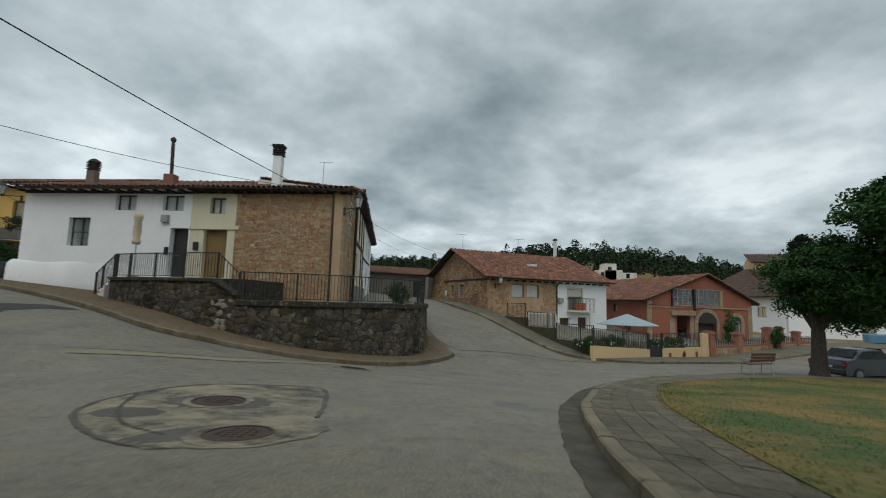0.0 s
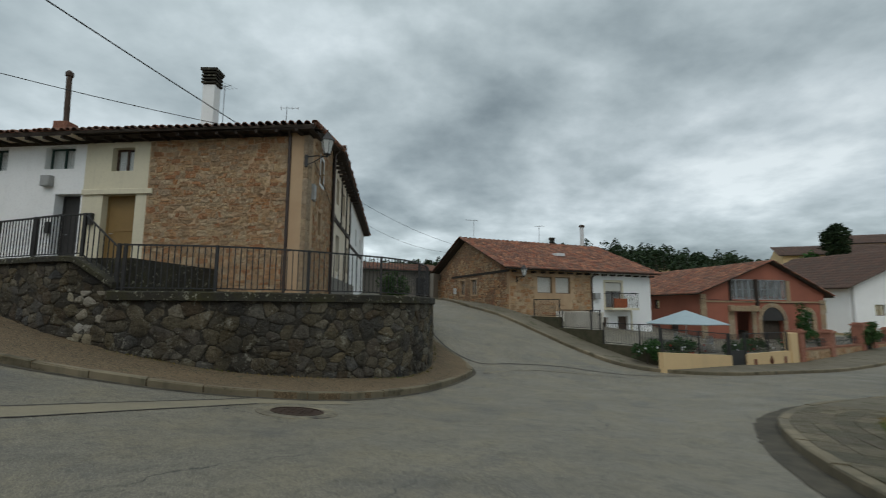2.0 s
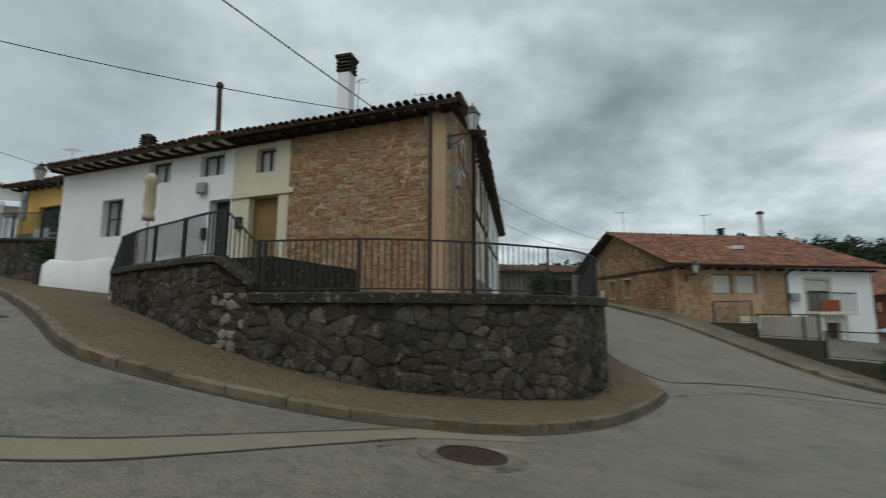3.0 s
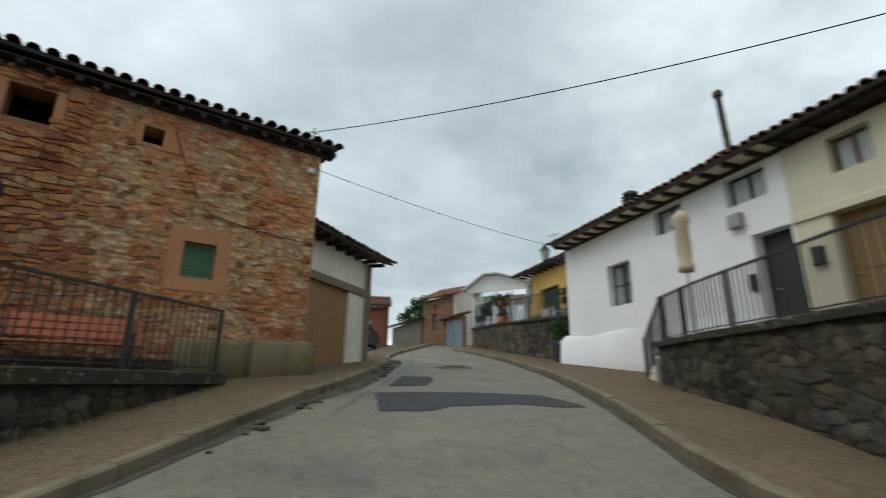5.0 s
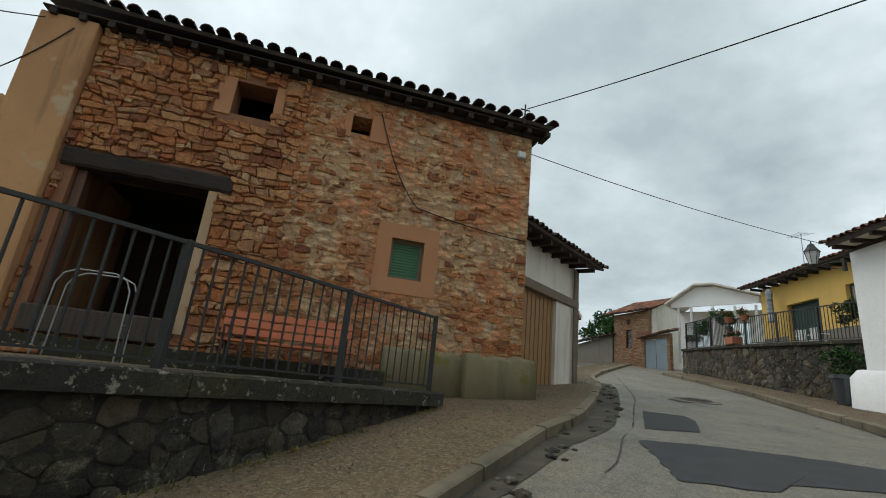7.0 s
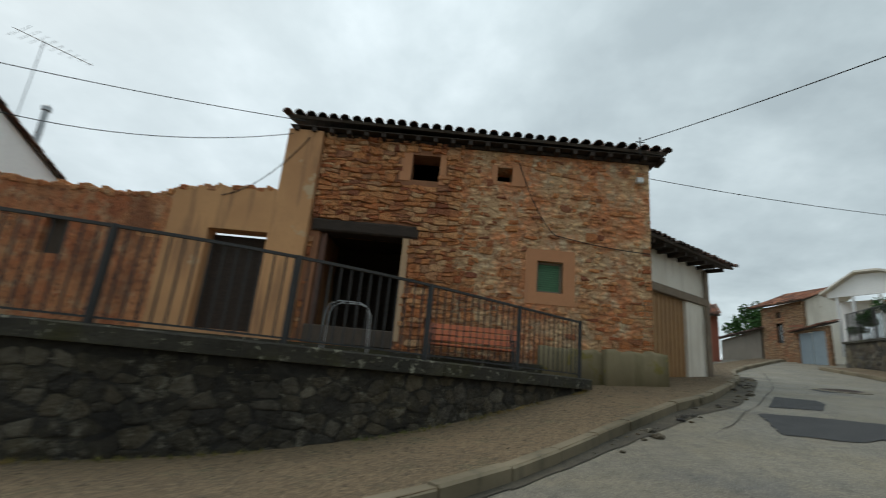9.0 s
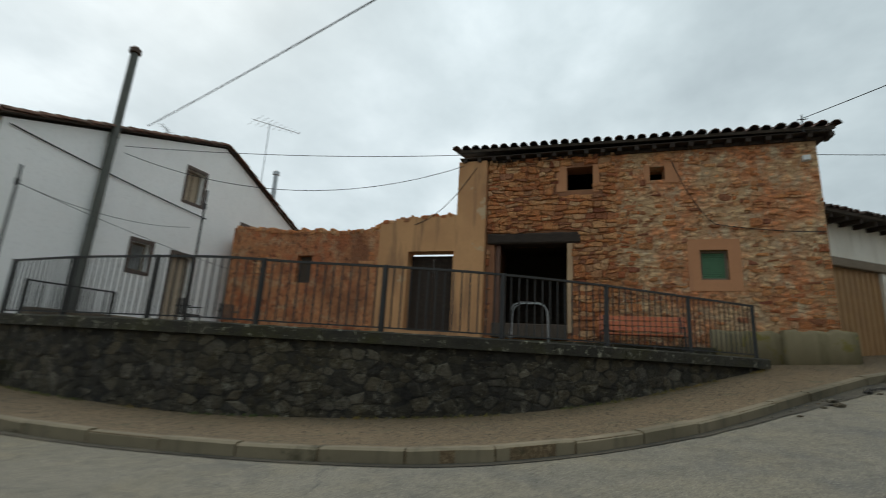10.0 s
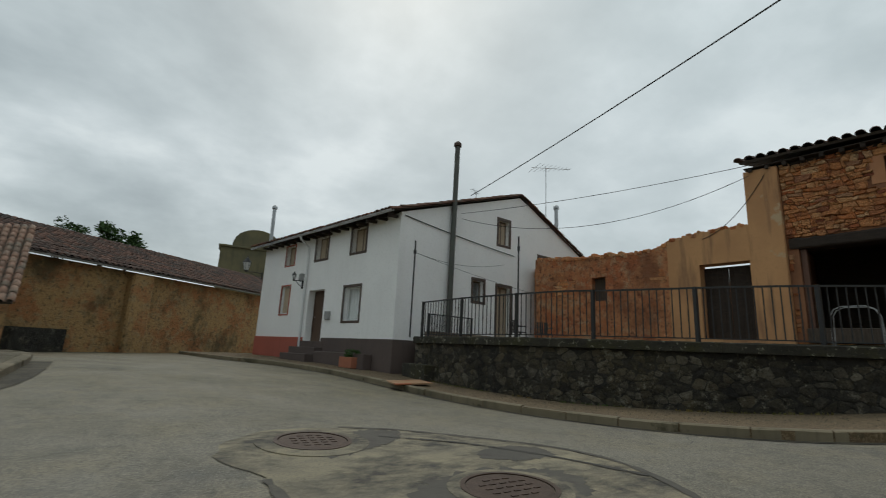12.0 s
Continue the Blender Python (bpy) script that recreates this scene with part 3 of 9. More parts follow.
def lathe(bm, at, profile, seg=16):
    """Turn (radius, height) pairs about a vertical line."""
    at = Vector(at)
    rings = []
    for r, z in profile:
        rings.append([bm.verts.new(at + Vector((r * math.cos(2 * math.pi * i / seg), r * math.sin(2 * math.pi * i / seg), z))) for i in range(seg)])
    for a, b in zip(rings, rings[1:]):
        for i in range(seg):
            j = (i + 1) % seg
            bm.faces.new((a[i], a[j], b[j], b[i]))
    bm.faces.new(rings[0][::-1])
    bm.faces.new(rings[-1])


def bevelled(bm, w=0.01):
    bmesh.ops.bevel(bm, geom=bm.edges[:], offset=w, segments=1, affect="EDGES")
    return bm


def leaf_mesh(name, clumps, per, size, rng_, flat=0.5, squash=1.0):
    """Many small bent leaves gathered in clumps: (centre, radius) pairs."""
    v, f = [], []
    for c, r in clumps:
        c = Vector(c)
        for _ in range(per):
            d = Vector((rng_.gauss(0, 1), rng_.gauss(0, 1), rng_.gauss(0, 1))).normalized()
            p = c + Vector((d.x, d.y, d.z * squash)) * r * rng_.uniform(0.45, 1.05)
            a = Vector((rng_.gauss(0, 1), rng_.gauss(0, 1), rng_.gauss(0, flat))).normalized()
            b = a.cross(Vector((rng_.gauss(0, 1), rng_.gauss(0, 1), rng_.gauss(0, 1)))).normalized()
            s = size * rng_.uniform(0.6, 1.3)
            o = len(v)
            v += [p - a * s, p + b * s * 0.45 + Vector((0, 0, s * 0.12)), p + a * s, p - b * s * 0.45 + Vector((0, 0, s * 0.12))]
            f += [(o, o + 1, o + 2), (o, o + 2, o + 3)]
    me_ = bpy.data.meshes.new(name)
    me_.from_pydata(v, [], f)
    return me_


class Face:
    """A vertical facade: u along it, n out of it towards the street, z up."""

    def __init__(self, a, b, out=1):
        self.a = Vector((*a, 0))
        d = Vector((b[0] - a[0], b[1] - a[1], 0))
        self.length = d.length
        self.d = d.normalized()
        self.n = Vector((-self.d.y, self.d.x, 0)) * out

    def p(self, u, n, z):
        return self.a + self.d * u + self.n * n + Vector((0, 0, z))

    def box(self, bm, u0, u1, n0, n1, z0, z1):
        quadbox(bm, self.p(u0, n0, z0), self.d * (u1 - u0), self.n * (n1 - n0), (0, 0, z1 - z0))

    def slab(self, name, u0, u1, n0, n1, z0, z1, mat, parent, label="", bevel=0.0):
        bm = bmesh.new()
        self.box(bm, u0, u1, n0, n1, z0, z1)
        if bevel:
            bevelled(bm, bevel)
        return part(name, bm, mat, parent, label)


def wall_mesh(face, u0, u1, bottom, top, holes, thick, cuts=(), step=1.2, n0=0.0):
    """A wall with thickness, its openings cut through it. bottom and top may follow a slope."""
    bottom = bottom if callable(bottom) else (lambda u, v=bottom: v)
    top = top if callable(top) else (lambda u, v=top: v)
    us = {round(v, 4) for v in (u0, u1, *cuts)}
    n = max(1, int((u1 - u0) / step))
    us |= {round(u0 + (u1 - u0) * i / n, 4) for i in range(n + 1)}
    zs = set()
    for h in holes:
        us |= {round(min(max(h[0], u0), u1), 4), round(min(max(h[1], u0), u1), 4)}
        zs |= {h[2], h[3]}
    us = sorted(us)
    zs = sorted(zs)
    bm = bmesh.new()
    grid = []
    for u in us:
        lo, hi = bottom(u), top(u)
        col = [lo] + [min(max(z, lo + 0.001 * (i + 1)), hi - 0.001 * (len(zs) - i)) for i, z in enumerate(zs)] + [hi]
        grid.append([bm.verts.new(face.p(u, n0, z)) for z in col])
    for i in range(len(us) - 1):
        for j in range(len(zs) + 1):
            um = (us[i] + us[i + 1]) / 2
            za = zs[j - 1] if j > 0 else -1e9
            zb = zs[j] if j < len(zs) else 1e9
            zm = (max(za, -99) + min(zb, 99)) / 2 if zs else 0
            if any(h[0] < um < h[1] and h[2] < zm < h[3] and za >= h[2] - 1e-6 and zb <= h[3] + 1e-6 for h in holes):
                continue
            bm.faces.new((grid[i][j], grid[i + 1][j], grid[i + 1][j + 1], grid[i][j + 1]))
    r = bmesh.ops.extrude_face_region(bm, geom=bm.faces[:])
    bmesh.ops.translate(bm, verts=[v for v in r["geom"] if isinstance(v, bmesh.types.BMVert)], vec=-face.n * thick)
    bmesh.ops.delete(bm, geom=[v for v in bm.verts if not v.link_faces], context="VERTS")
    return bm


# ---- the lie of the land ----
SPOTS = [(0, 0, .07), (0, 5.5, -.26), (-.7, 8.3, -.46), (-4.8, 10.9, -.36), (-8.4, 10.3, 0), (-1, 11.5, -.58),
         (-7.6, -.4, -.27), (-9, 3.8, -.33), (-11, 7, -.1), (-12.8, 8.6, .22), (-15.3, 10.6, .8),
         (-10.2, 17.6, .45), (-5.7, 17.1, -.5), (-2.2, 19.1, -1), (-2.8, 15, -.84), (.9, 22.5, -1.25),
         (2.5, 34.6, .75), (0, 45, 1.4), (-13.3, 18.8, .9), (-20.2, 21.8, 1.6), (-17.2, 14.5, 1.16), (-25.7, 16.1, 2), (-42, 28, 4.2),
         (8.6, 27.3, -1.6), (13.7, 20.2, -1.45), (18.3, 31, -2), (30, 33, -1.7), (12, 8, -.9), (-4, -13, .08), (5, -14, -.05)]
SP = np.array(SPOTS, float)


def bend(r2):
    return np.where(r2 > 0, r2 * np.log(np.maximum(r2, 1e-9)), 0)


kk = bend(((SP[:, None, :2] - SP[None, :, :2]) ** 2).sum(-1)) + np.eye(len(SP)) * 2.0
qq = np.c_[np.ones(len(SP)), SP[:, :2]]
WEIGHTS = np.linalg.solve(np.r_[np.c_[kk, qq], np.c_[qq.T, np.zeros((3, 3))]], np.r_[SP[:, 2], 0, 0, 0])


def smooth01(v, a, b):
    w = np.clip((v - a) / (b - a), 0, 1)
    return w * w * (3 - 2 * w)


def height(x, y):
    """The ground's height: smooth through the spot heights near the crossroads, valley and wooded ridge beyond."""
    x, y = np.asarray(x, float), np.asarray(y, float)
    r2 = (x[..., None] - SP[:, 0]) ** 2 + (y[..., None] - SP[:, 1]) ** 2
    near = bend(r2) @ WEIGHTS[:-3] + WEIGHTS[-3] + WEIGHTS[-2] * x + WEIGHTS[-1] * y
    q = 0.25 * x + 0.97 * y
    far = -1.5 + 16.8 * smooth01(q, 75, 215) * (1 - 0.72 * smooth01(x - 0.62 * y, -62, 42)) + 5.0 * smooth01(q, 55, 95) * smooth01(x, 10, 40)
    w = smooth01(np.hypot(x, y - 12), 40, 62)
    return near * (1 - w) + far * w


def ground_z(x, y):
    return float(height(x, y))


def axis(lo, hi, a, b, fine):
    core = np.arange(a, b + 1e-6, fine)
    left = a - np.cumsum(np.geomspace(fine, 60, 44))
    right = b + np.cumsum(np.geomspace(fine, 60, 44))
    return np.unique(np.concatenate([[lo], left[left > lo][::-1], core, right[right < hi], [hi]]).round(4))


def grid_mesh(name, X, Y, Z, slots=1, pick=None):
    nx, ny = X.shape
    me = bpy.data.meshes.new(name)
    verts = np.stack([X, Y, Z], -1).reshape(-1, 3)
    idx = np.arange(nx * ny).reshape(nx, ny)
    faces = np.stack([idx[:-1, :-1], idx[1:, :-1], idx[1:, 1:], idx[:-1, 1:]], -1).reshape(-1, 4)
    me.from_pydata(verts.tolist(), [], faces.tolist())
    me.shade_smooth()
    if pick is not None:
        cx = verts[faces].mean(1)
        me.polygons.foreach_set("material_index", pick(cx).astype(np.int32))
    me.update()
    return me


gx, gy = axis(-900, 900, -27, 30, 0.5), axis(-500, 1100, -20, 42, 0.5)
GX, GY = np.meshgrid(gx, gy, indexing="ij")
me = grid_mesh("ground", GX, GY, height(GX, GY), pick=lambda c: (np.hypot(c[:, 0], c[:, 1] - 12) > 52))
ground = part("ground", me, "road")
me.materials.append(M["field"])
tagged(ground, "worn pale grey concrete street with dry fields beyond the village", "ground", kind="structure")


def curve(pts, n):
    """n points along a smooth line through pts."""
    p = np.array(pts, float)
    q = np.vstack([2 * p[0] - p[1], p, 2 * p[-1] - p[-2]])
    out = []
    for i in range(1, len(q) - 2):
        for t in np.linspace(0, 1, 24, endpoint=False):
            a, b, c, d = q[i - 1], q[i], q[i + 1], q[i + 2]
            out.append(0.5 * (2 * b + (c - a) * t + (2 * a - 5 * b + 4 * c - d) * t * t + (3 * b - a - 3 * c + d) * t ** 3))
    out.append(p[-1])
    out = np.array(out)
    s = np.r_[0, np.cumsum(np.hypot(*np.diff(out[:, :2], axis=0).T))]
    t = np.linspace(0, s[-1], n)
    return np.stack([np.interp(t, s, out[:, k]) for k in range(p.shape[1])], -1)


def drape(name, left, right, across, dz, mat, skirt=0.3, left_dz=None):
    """A sheet between two lines on the ground, raised by dz, with a skirt down to the ground along both lines."""
    n = len(left)
    ts = np.linspace(0, 1, across)
    X = left[:, None, 0] * (1 - ts) + right[:, None, 0] * ts
    Y = left[:, None, 1] * (1 - ts) + right[:, None, 1] * ts
    Z = height(X, Y) + dz
    if skirt:
        X, Y = np.c_[X[:, :1], X, X[:, -1:]], np.c_[Y[:, :1], Y, Y[:, -1:]]
        Z = np.c_[Z[:, :1] - skirt, Z, Z[:, -1:] - skirt]
    me = grid_mesh(name, X, Y, Z)
    me.shade_flat()
    return part(name, me, mat)


STEP = 0.13
KERB_A = curve([(-31, 22.3), (-24, 21.3), (-18.6, 19.4), (-14.1, 17.3), (-11.2, 15.9), (-9.2, 15.0), (-7.7, 14.9), (-5.5, 15.25), (-4, 15.75), (-2.4, 16.6), (-1.1, 18.2), (-.2, 20.1), (.45, 21.9), (.6, 22.8), (.3, 24), (-.3, 25.3), (-.9, 27), (-2, 33), (-4.0, 45)], 260)
KERB_L = curve([(-.8, -15), (-1.6, -11), (-2.6, -8), (-4, -5.8), (-5, -3.2), (-5.7, 0), (-6.2, 2.3), (-6.6, 3.6), (-7.1, 4.9), (-7.6, 6.2), (-8.2, 7.5), (-9.1, 8.5), (-10.4, 9.5), (-11.9, 10.4), (-13.3, 11.3), (-14.4, 12), (-15.5, 12.8), (-17.8, 13.9), (-21.8, 15.6), (-27.8, 17.9), (-40, 25)], 260)
KERB_P = curve([(4.5, -8), (3.0, -6), (2.1, -3.3), (1.5, .5), (1.5, 2.4), (1.65, 3.9), (1.8, 5.1), (2.1, 6.6), (2.6, 8.7), (3.2, 10.3), (4.1, 12.6), (5.1, 14.6), (6.5, 16.8), (8.4, 18.5), (10.7, 19.5), (13.6, 20.6), (18, 22.2), (27, 25.5)], 200)
KERB_R = curve([(-1.2, 44), (0.6, 35.6), (2.8, 33), (4.4, 30.7), (5.8, 28.5), (7, 26.7), (8.4, 26.2), (11.8, 26.6), (16, 28.6), (24.5, 32.9), (40, 41)], 150)
WALL_A = [(-1.5, 33), (-0.9, 26.5), (-0.75, 23.5), (-0.8, 21.6), (-1.3, 20.0), (-2.1, 19.05), (-3.4, 18), (-5.1, 17.15), (-7.4, 16.85)]
WALL_L = [(-7.3, -2.4), (-7.6, 0), (-8.3, 2.7), (-9.05, 3.9), (-10.1, 5.8), (-11, 7), (-12.1, 8.1), (-13.5, 9.2), (-15.5, 10.7)]
inner_a = curve([(-31, 24), (-24, 23.5), (-20, 22.4), (-15, 21.5), (-13, 19.2), (-10.5, 18.2), (-8.9, 17.6), (-7.5, 17.3), (-5.1, 17.6), (-3.6, 18.4), (-2.5, 19.3), (-1.7, 20.2), (-1.2, 21.7), (-1.15, 23.5), (-1.3, 26.5), (-2.6, 33), (-6, 45)], 260)
inner_l = curve([(-3, -15), (-4.2, -12), (-6, -7), (-7.2, -3.6), (-7.8, -1), (-8.1, 1.2), (-8.8, 2.9), (-9.5, 4.2), (-10.3, 5.5), (-11.2, 6.6), (-12.2, 7.6), (-13.6, 8.7), (-15.0, 9.8), (-16.4, 10.8), (-17.2, 11.6), (-19.5, 12.6), (-23, 15), (-29, 17), (-41, 24)], 260)
pave_a = tagged(drape("pavement", KERB_A, inner_a, 8, STEP, "pavement"), "brown gritty pavement along a stone retaining wall", "pavement", kind="structure")
pave_l = tagged(drape("pavement", KERB_L, inner_l, 8, STEP, "pavement"), "brown mossy gravel pavement below a terrace wall", "pavement", kind="structure")
GRASS_EDGE = curve([(7, -8), (5.2, -6), (3.9, -3), (3.1, 0), (2.9, 2.2), (3.1, 4), (3.5, 5.8), (4.2, 8.4), (5, 10.8), (5.9, 12.6), (7.7, 15.9), (11.1, 17.8), (14.3, 18.7), (19, 19.6), (28, 22)], 200)
GRASS_FAR = curve([(16, -10), (18, -4), (22, 2), (28, 8), (34, 15)], 200)
pave_p = tagged(drape("pavement", KERB_P, GRASS_EDGE, 6, STEP, "flag"), "grey concrete slab pavement round a lawn", "pavement", kind="structure")
lawn = tagged(drape("lawn", GRASS_EDGE, GRASS_FAR, 40, STEP + 0.02, "turf"), "patchy green lawn with dry yellow spots", "lawn", kind="structure")
inner_r = curve([(0.6, 46), (2.6, 37.6), (4.2, 34.8), (5.6, 32.4), (7.2, 29.8), (8.8, 27.6), (10.5, 28.4), (13, 30), (18.5, 33), (26, 37), (41, 46)], 150)
pave_r = tagged(drape("pavement", KERB_R, inner_r, 5, STEP, "flag"), "narrow grey pavement in front of village houses", "pavement", kind="structure")


def kerb_line(line, parent, length=0.9, width=0.125, side=1, a=0.0, b=1.0):
    """Kerb stones set end to end, each slightly out of line."""
    rng = random.Random(len(line) + int(a * 97))
    s = np.r_[0, np.cumsum(np.hypot(*np.diff(line, axis=0).T))]
    t = s[-1] * a
    while t + length < s[-1] * b:
        q = [np.array([np.interp(t + f, s, line[:, 0]), np.interp(t + f, s, line[:, 1])]) for f in (0.012, length - 0.012)]
        d = (q[1] - q[0]) / np.linalg.norm(q[1] - q[0])
        nrm = np.array([-d[1], d[0]]) * side
        lift = STEP + 0.012 + rng.uniform(-0.012, 0.012)
        push = rng.uniform(-0.012, 0.012)
        bm = bmesh.new()
        vs = []
        for w, e in ((-0.02 + push, -0.02), (0.015 + push, 0.0), (width, 0.0), (width, -0.3), (-0.02 + push, -0.3)):
            for k in q:
                p = k + nrm * w
                vs.append(bm.verts.new((p[0], p[1], ground_z(k[0], k[1]) + lift + e)))
        for i in range(5):
            j = (i + 1) % 5
            bm.faces.new((vs[2 * i], vs[2 * i + 1], vs[2 * j + 1], vs[2 * j]))
        bm.faces.new(vs[0::2])
        bm.faces.new(vs[1::2])
        part("kerb_stone", bm, "kerb", parent)
        t += length


kerb_line(KERB_A, pave_a, side=1)
kerb_line(KERB_L, pave_l, side=1)
kerb_line(KERB_P, pave_p, width=0.16, side=-1)
kerb_line(KERB_R, pave_r, side=1)


# ---- rubble masonry: every stone a piece of its own ----
def clip(poly, p, q):
    """Keeps the side of poly nearer to p than to q."""
    mx, my = (p[0] + q[0]) / 2, (p[1] + q[1]) / 2
    nx, ny = q[0] - p[0], q[1] - p[1]
    out = []
    for i, a in enumerate(poly):
        b = poly[(i + 1) % len(poly)]
        da, db = (a[0] - mx) * nx + (a[1] - my) * ny, (b[0] - mx) * nx + (b[1] - my) * ny
        if da <= 0:
            out.append(a)
        if da * db < 0:
            f = da / (da - db)
            out.append((a[0] + (b[0] - a[0]) * f, a[1] + (b[1] - a[1]) * f))
    return out


def rubble(u0, u1, z0, z1, w, h, rng, jitter=0.42, merge=0.0):
    """Cells of stones about w wide and h high filling a rectangle, in loose courses."""
    k = w / h
    pts = []
    rows = max(1, int((z1 - z0) / h))
    hh = (z1 - z0) / rows
    for r in range(-1, rows + 1):
        u = u0 - w * rng.random()
        while u < u1 + w:
            ww = w * rng.uniform(0.45, 1.85)
            if rng.random() < merge:
                u += ww
                continue
            pts.append((u + ww / 2, (z0 + (r + 0.5) * hh + rng.uniform(-jitter, jitter) * hh) * k))
            u += ww
    buckets = {}
    for i, p in enumerate(pts):
        buckets.setdefault((int(p[0] // (2 * w)), int(p[1] // (2 * w))), []).append(i)
    cells = []
    for i, p in enumerate(pts):
        if not (u0 - 0.1 <= p[0] <= u1 + 0.1 and z0 * k - 0.1 <= p[1] <= z1 * k + 0.1):
            continue
        poly = [(max(u0, p[0] - 2 * w), max(z0 * k, p[1] - 2 * w)), (min(u1, p[0] + 2 * w), max(z0 * k, p[1] - 2 * w)), (min(u1, p[0] + 2 * w), min(z1 * k, p[1] + 2 * w)), (max(u0, p[0] - 2 * w), min(z1 * k, p[1] + 2 * w))]
        bx, by = int(p[0] // (2 * w)), int(p[1] // (2 * w))
        for gx_ in (bx - 1, bx, bx + 1):
            for gy_ in (by - 1, by, by + 1):
                for j in buckets.get((gx_, gy_), ()):
                    if j != i and len(poly) > 2:
                        poly = clip(poly, p, pts[j])
        if len(poly) > 2:
            cells.append([(a, b / k) for a, b in poly])
    return cells


def courses(u0, u1, z0, z1, w, h, rng, wave=0.3):
    """Cells of roughly squared stones in wavering courses of uneven height, some with two thin stones to a bed."""
    cells = []
    beds = [z0]
    while beds[-1] < z1 - h * 0.5:
        beds.append(min(z1, beds[-1] + h * rng.uniform(0.6, 1.5)))
    beds[-1] = z1

    def bed(k, u):
        if k in (0, len(beds) - 1):
            return beds[k]
        return beds[k] + wave * h * (noise.noise(Vector((u * 1.1, k * 7.3, 2.0))) + 0.7 * noise.noise(Vector((u * 3.7, k * 3.1, 8.0))))

    for k in range(len(beds) - 1):
        u, slant = u0, 0.0
        while u < u1 - 0.02:
            e = min(u1, u + w * rng.choice((0.45, 0.7, 0.9, 1.1, 1.4, 1.9)) * rng.uniform(0.85, 1.15))
            if u1 - e < w * 0.35:
                e = u1
            lean = 0.0 if e == u1 else rng.uniform(-0.55, 0.55) * h
            mid = (u + e) / 2 + rng.uniform(-0.15, 0.15) * (e - u)
            lo = [(u, bed(k, u)), (mid, bed(k, mid) - rng.uniform(-0.06, 0.08) * h), (e, bed(k, e))]
            hi = [(e + lean, bed(k + 1, e)), (mid, bed(k + 1, mid) + rng.uniform(-0.12, 0.04) * h), (u + slant, bed(k + 1, u))]
            if beds[k + 1] - beds[k] > 1.15 * h and rng.random() < 0.35:
                f = rng.uniform(0.4, 0.6)
                a = (u + slant * f, lo[0][1] + (hi[2][1] - lo[0][1]) * f)
                b = (e + lean * f, lo[2][1] + (hi[0][1] - lo[2][1]) * (f + rng.uniform(-0.1, 0.1)))
                cells.append(lo + [b, a])
                cells.append([a, b] + hi)
            else:
                cells.append(lo + hi)
            u, slant = e, lean
    return cells


def stone_geometry(poly, place, rng, joint, proud, rnd_=0.12, face=0.9, dome=0.0):
    """One stone: its outline drawn in by the joint and rounded, a sloping edge and a slightly tilted face."""
    cu = sum(p[0] for p in poly) / len(poly)
    cz = sum(p[1] for p in poly) / len(poly)
    size = math.sqrt(max(1e-4, abs(sum(poly[i][0] * poly[(i + 1) % len(poly)][1] - poly[(i + 1) % len(poly)][0] * poly[i][1] for i in range(len(poly)))) / 2))
    f = max(0.45, 1 - joint / size * 1.6)
    jit = min(0.012, 0.05 * size)
    ring = [(cu + (p[0] - cu) * f + rng.uniform(-jit, jit), cz + (p[1] - cz) * f + rng.uniform(-jit, jit)) for p in poly]
    rnd = []
    for i, a in enumerate(ring):
        b = ring[(i + 1) % len(ring)]
        if math.hypot(b[0] - a[0], b[1] - a[1]) < 0.02:
            rnd.append(((a[0] + b[0]) / 2, (a[1] + b[1]) / 2))
        else:
            for g in (rnd_, 1 - rnd_):
                rnd.append((a[0] + (b[0] - a[0]) * g, a[1] + (b[1] - a[1]) * g))
    out = proud * rng.uniform(0.35, 1.3)
    tu, tz = rng.uniform(-0.12, 0.12), rng.uniform(-0.12, 0.12)
    verts, faces = [], []
    n = len(rnd)
    for g, d in ((1.0, -0.05), (1.0, out * 0.55), (face, out)):
        for p in rnd:
            q = (cu + (p[0] - cu) * g, cz + (p[1] - cz) * g)
            verts.append(place(q[0], d + ((q[0] - cu) * tu + (q[1] - cz) * tz if d > 0 else 0) + (rng.uniform(-0.007, 0.007) if d > 0 else 0), q[1]))
    for r in (0, 1):
        for i in range(n):
            j = (i + 1) % n
            faces.append((r * n + i, r * n + j, (r + 1) * n + j, (r + 1) * n + i))
    if dome:
        for p in rnd:
            q = (cu + (p[0] - cu) * 0.5, cz + (p[1] - cz) * 0.5)
            verts.append(place(q[0], out + dome * size + ((q[0] - cu) * tu + (q[1] - cz) * tz) + rng.uniform(-0.25, 0.25) * dome * size, q[1]))
        for i in range(n):
            j = (i + 1) % n
            faces.append((2 * n + i, 2 * n + j, 3 * n + j, 3 * n + i))
        faces.append(tuple(3 * n + i for i in range(n)))
    else:
        faces.append(tuple(2 * n + i for i in range(n)))
    return verts, faces


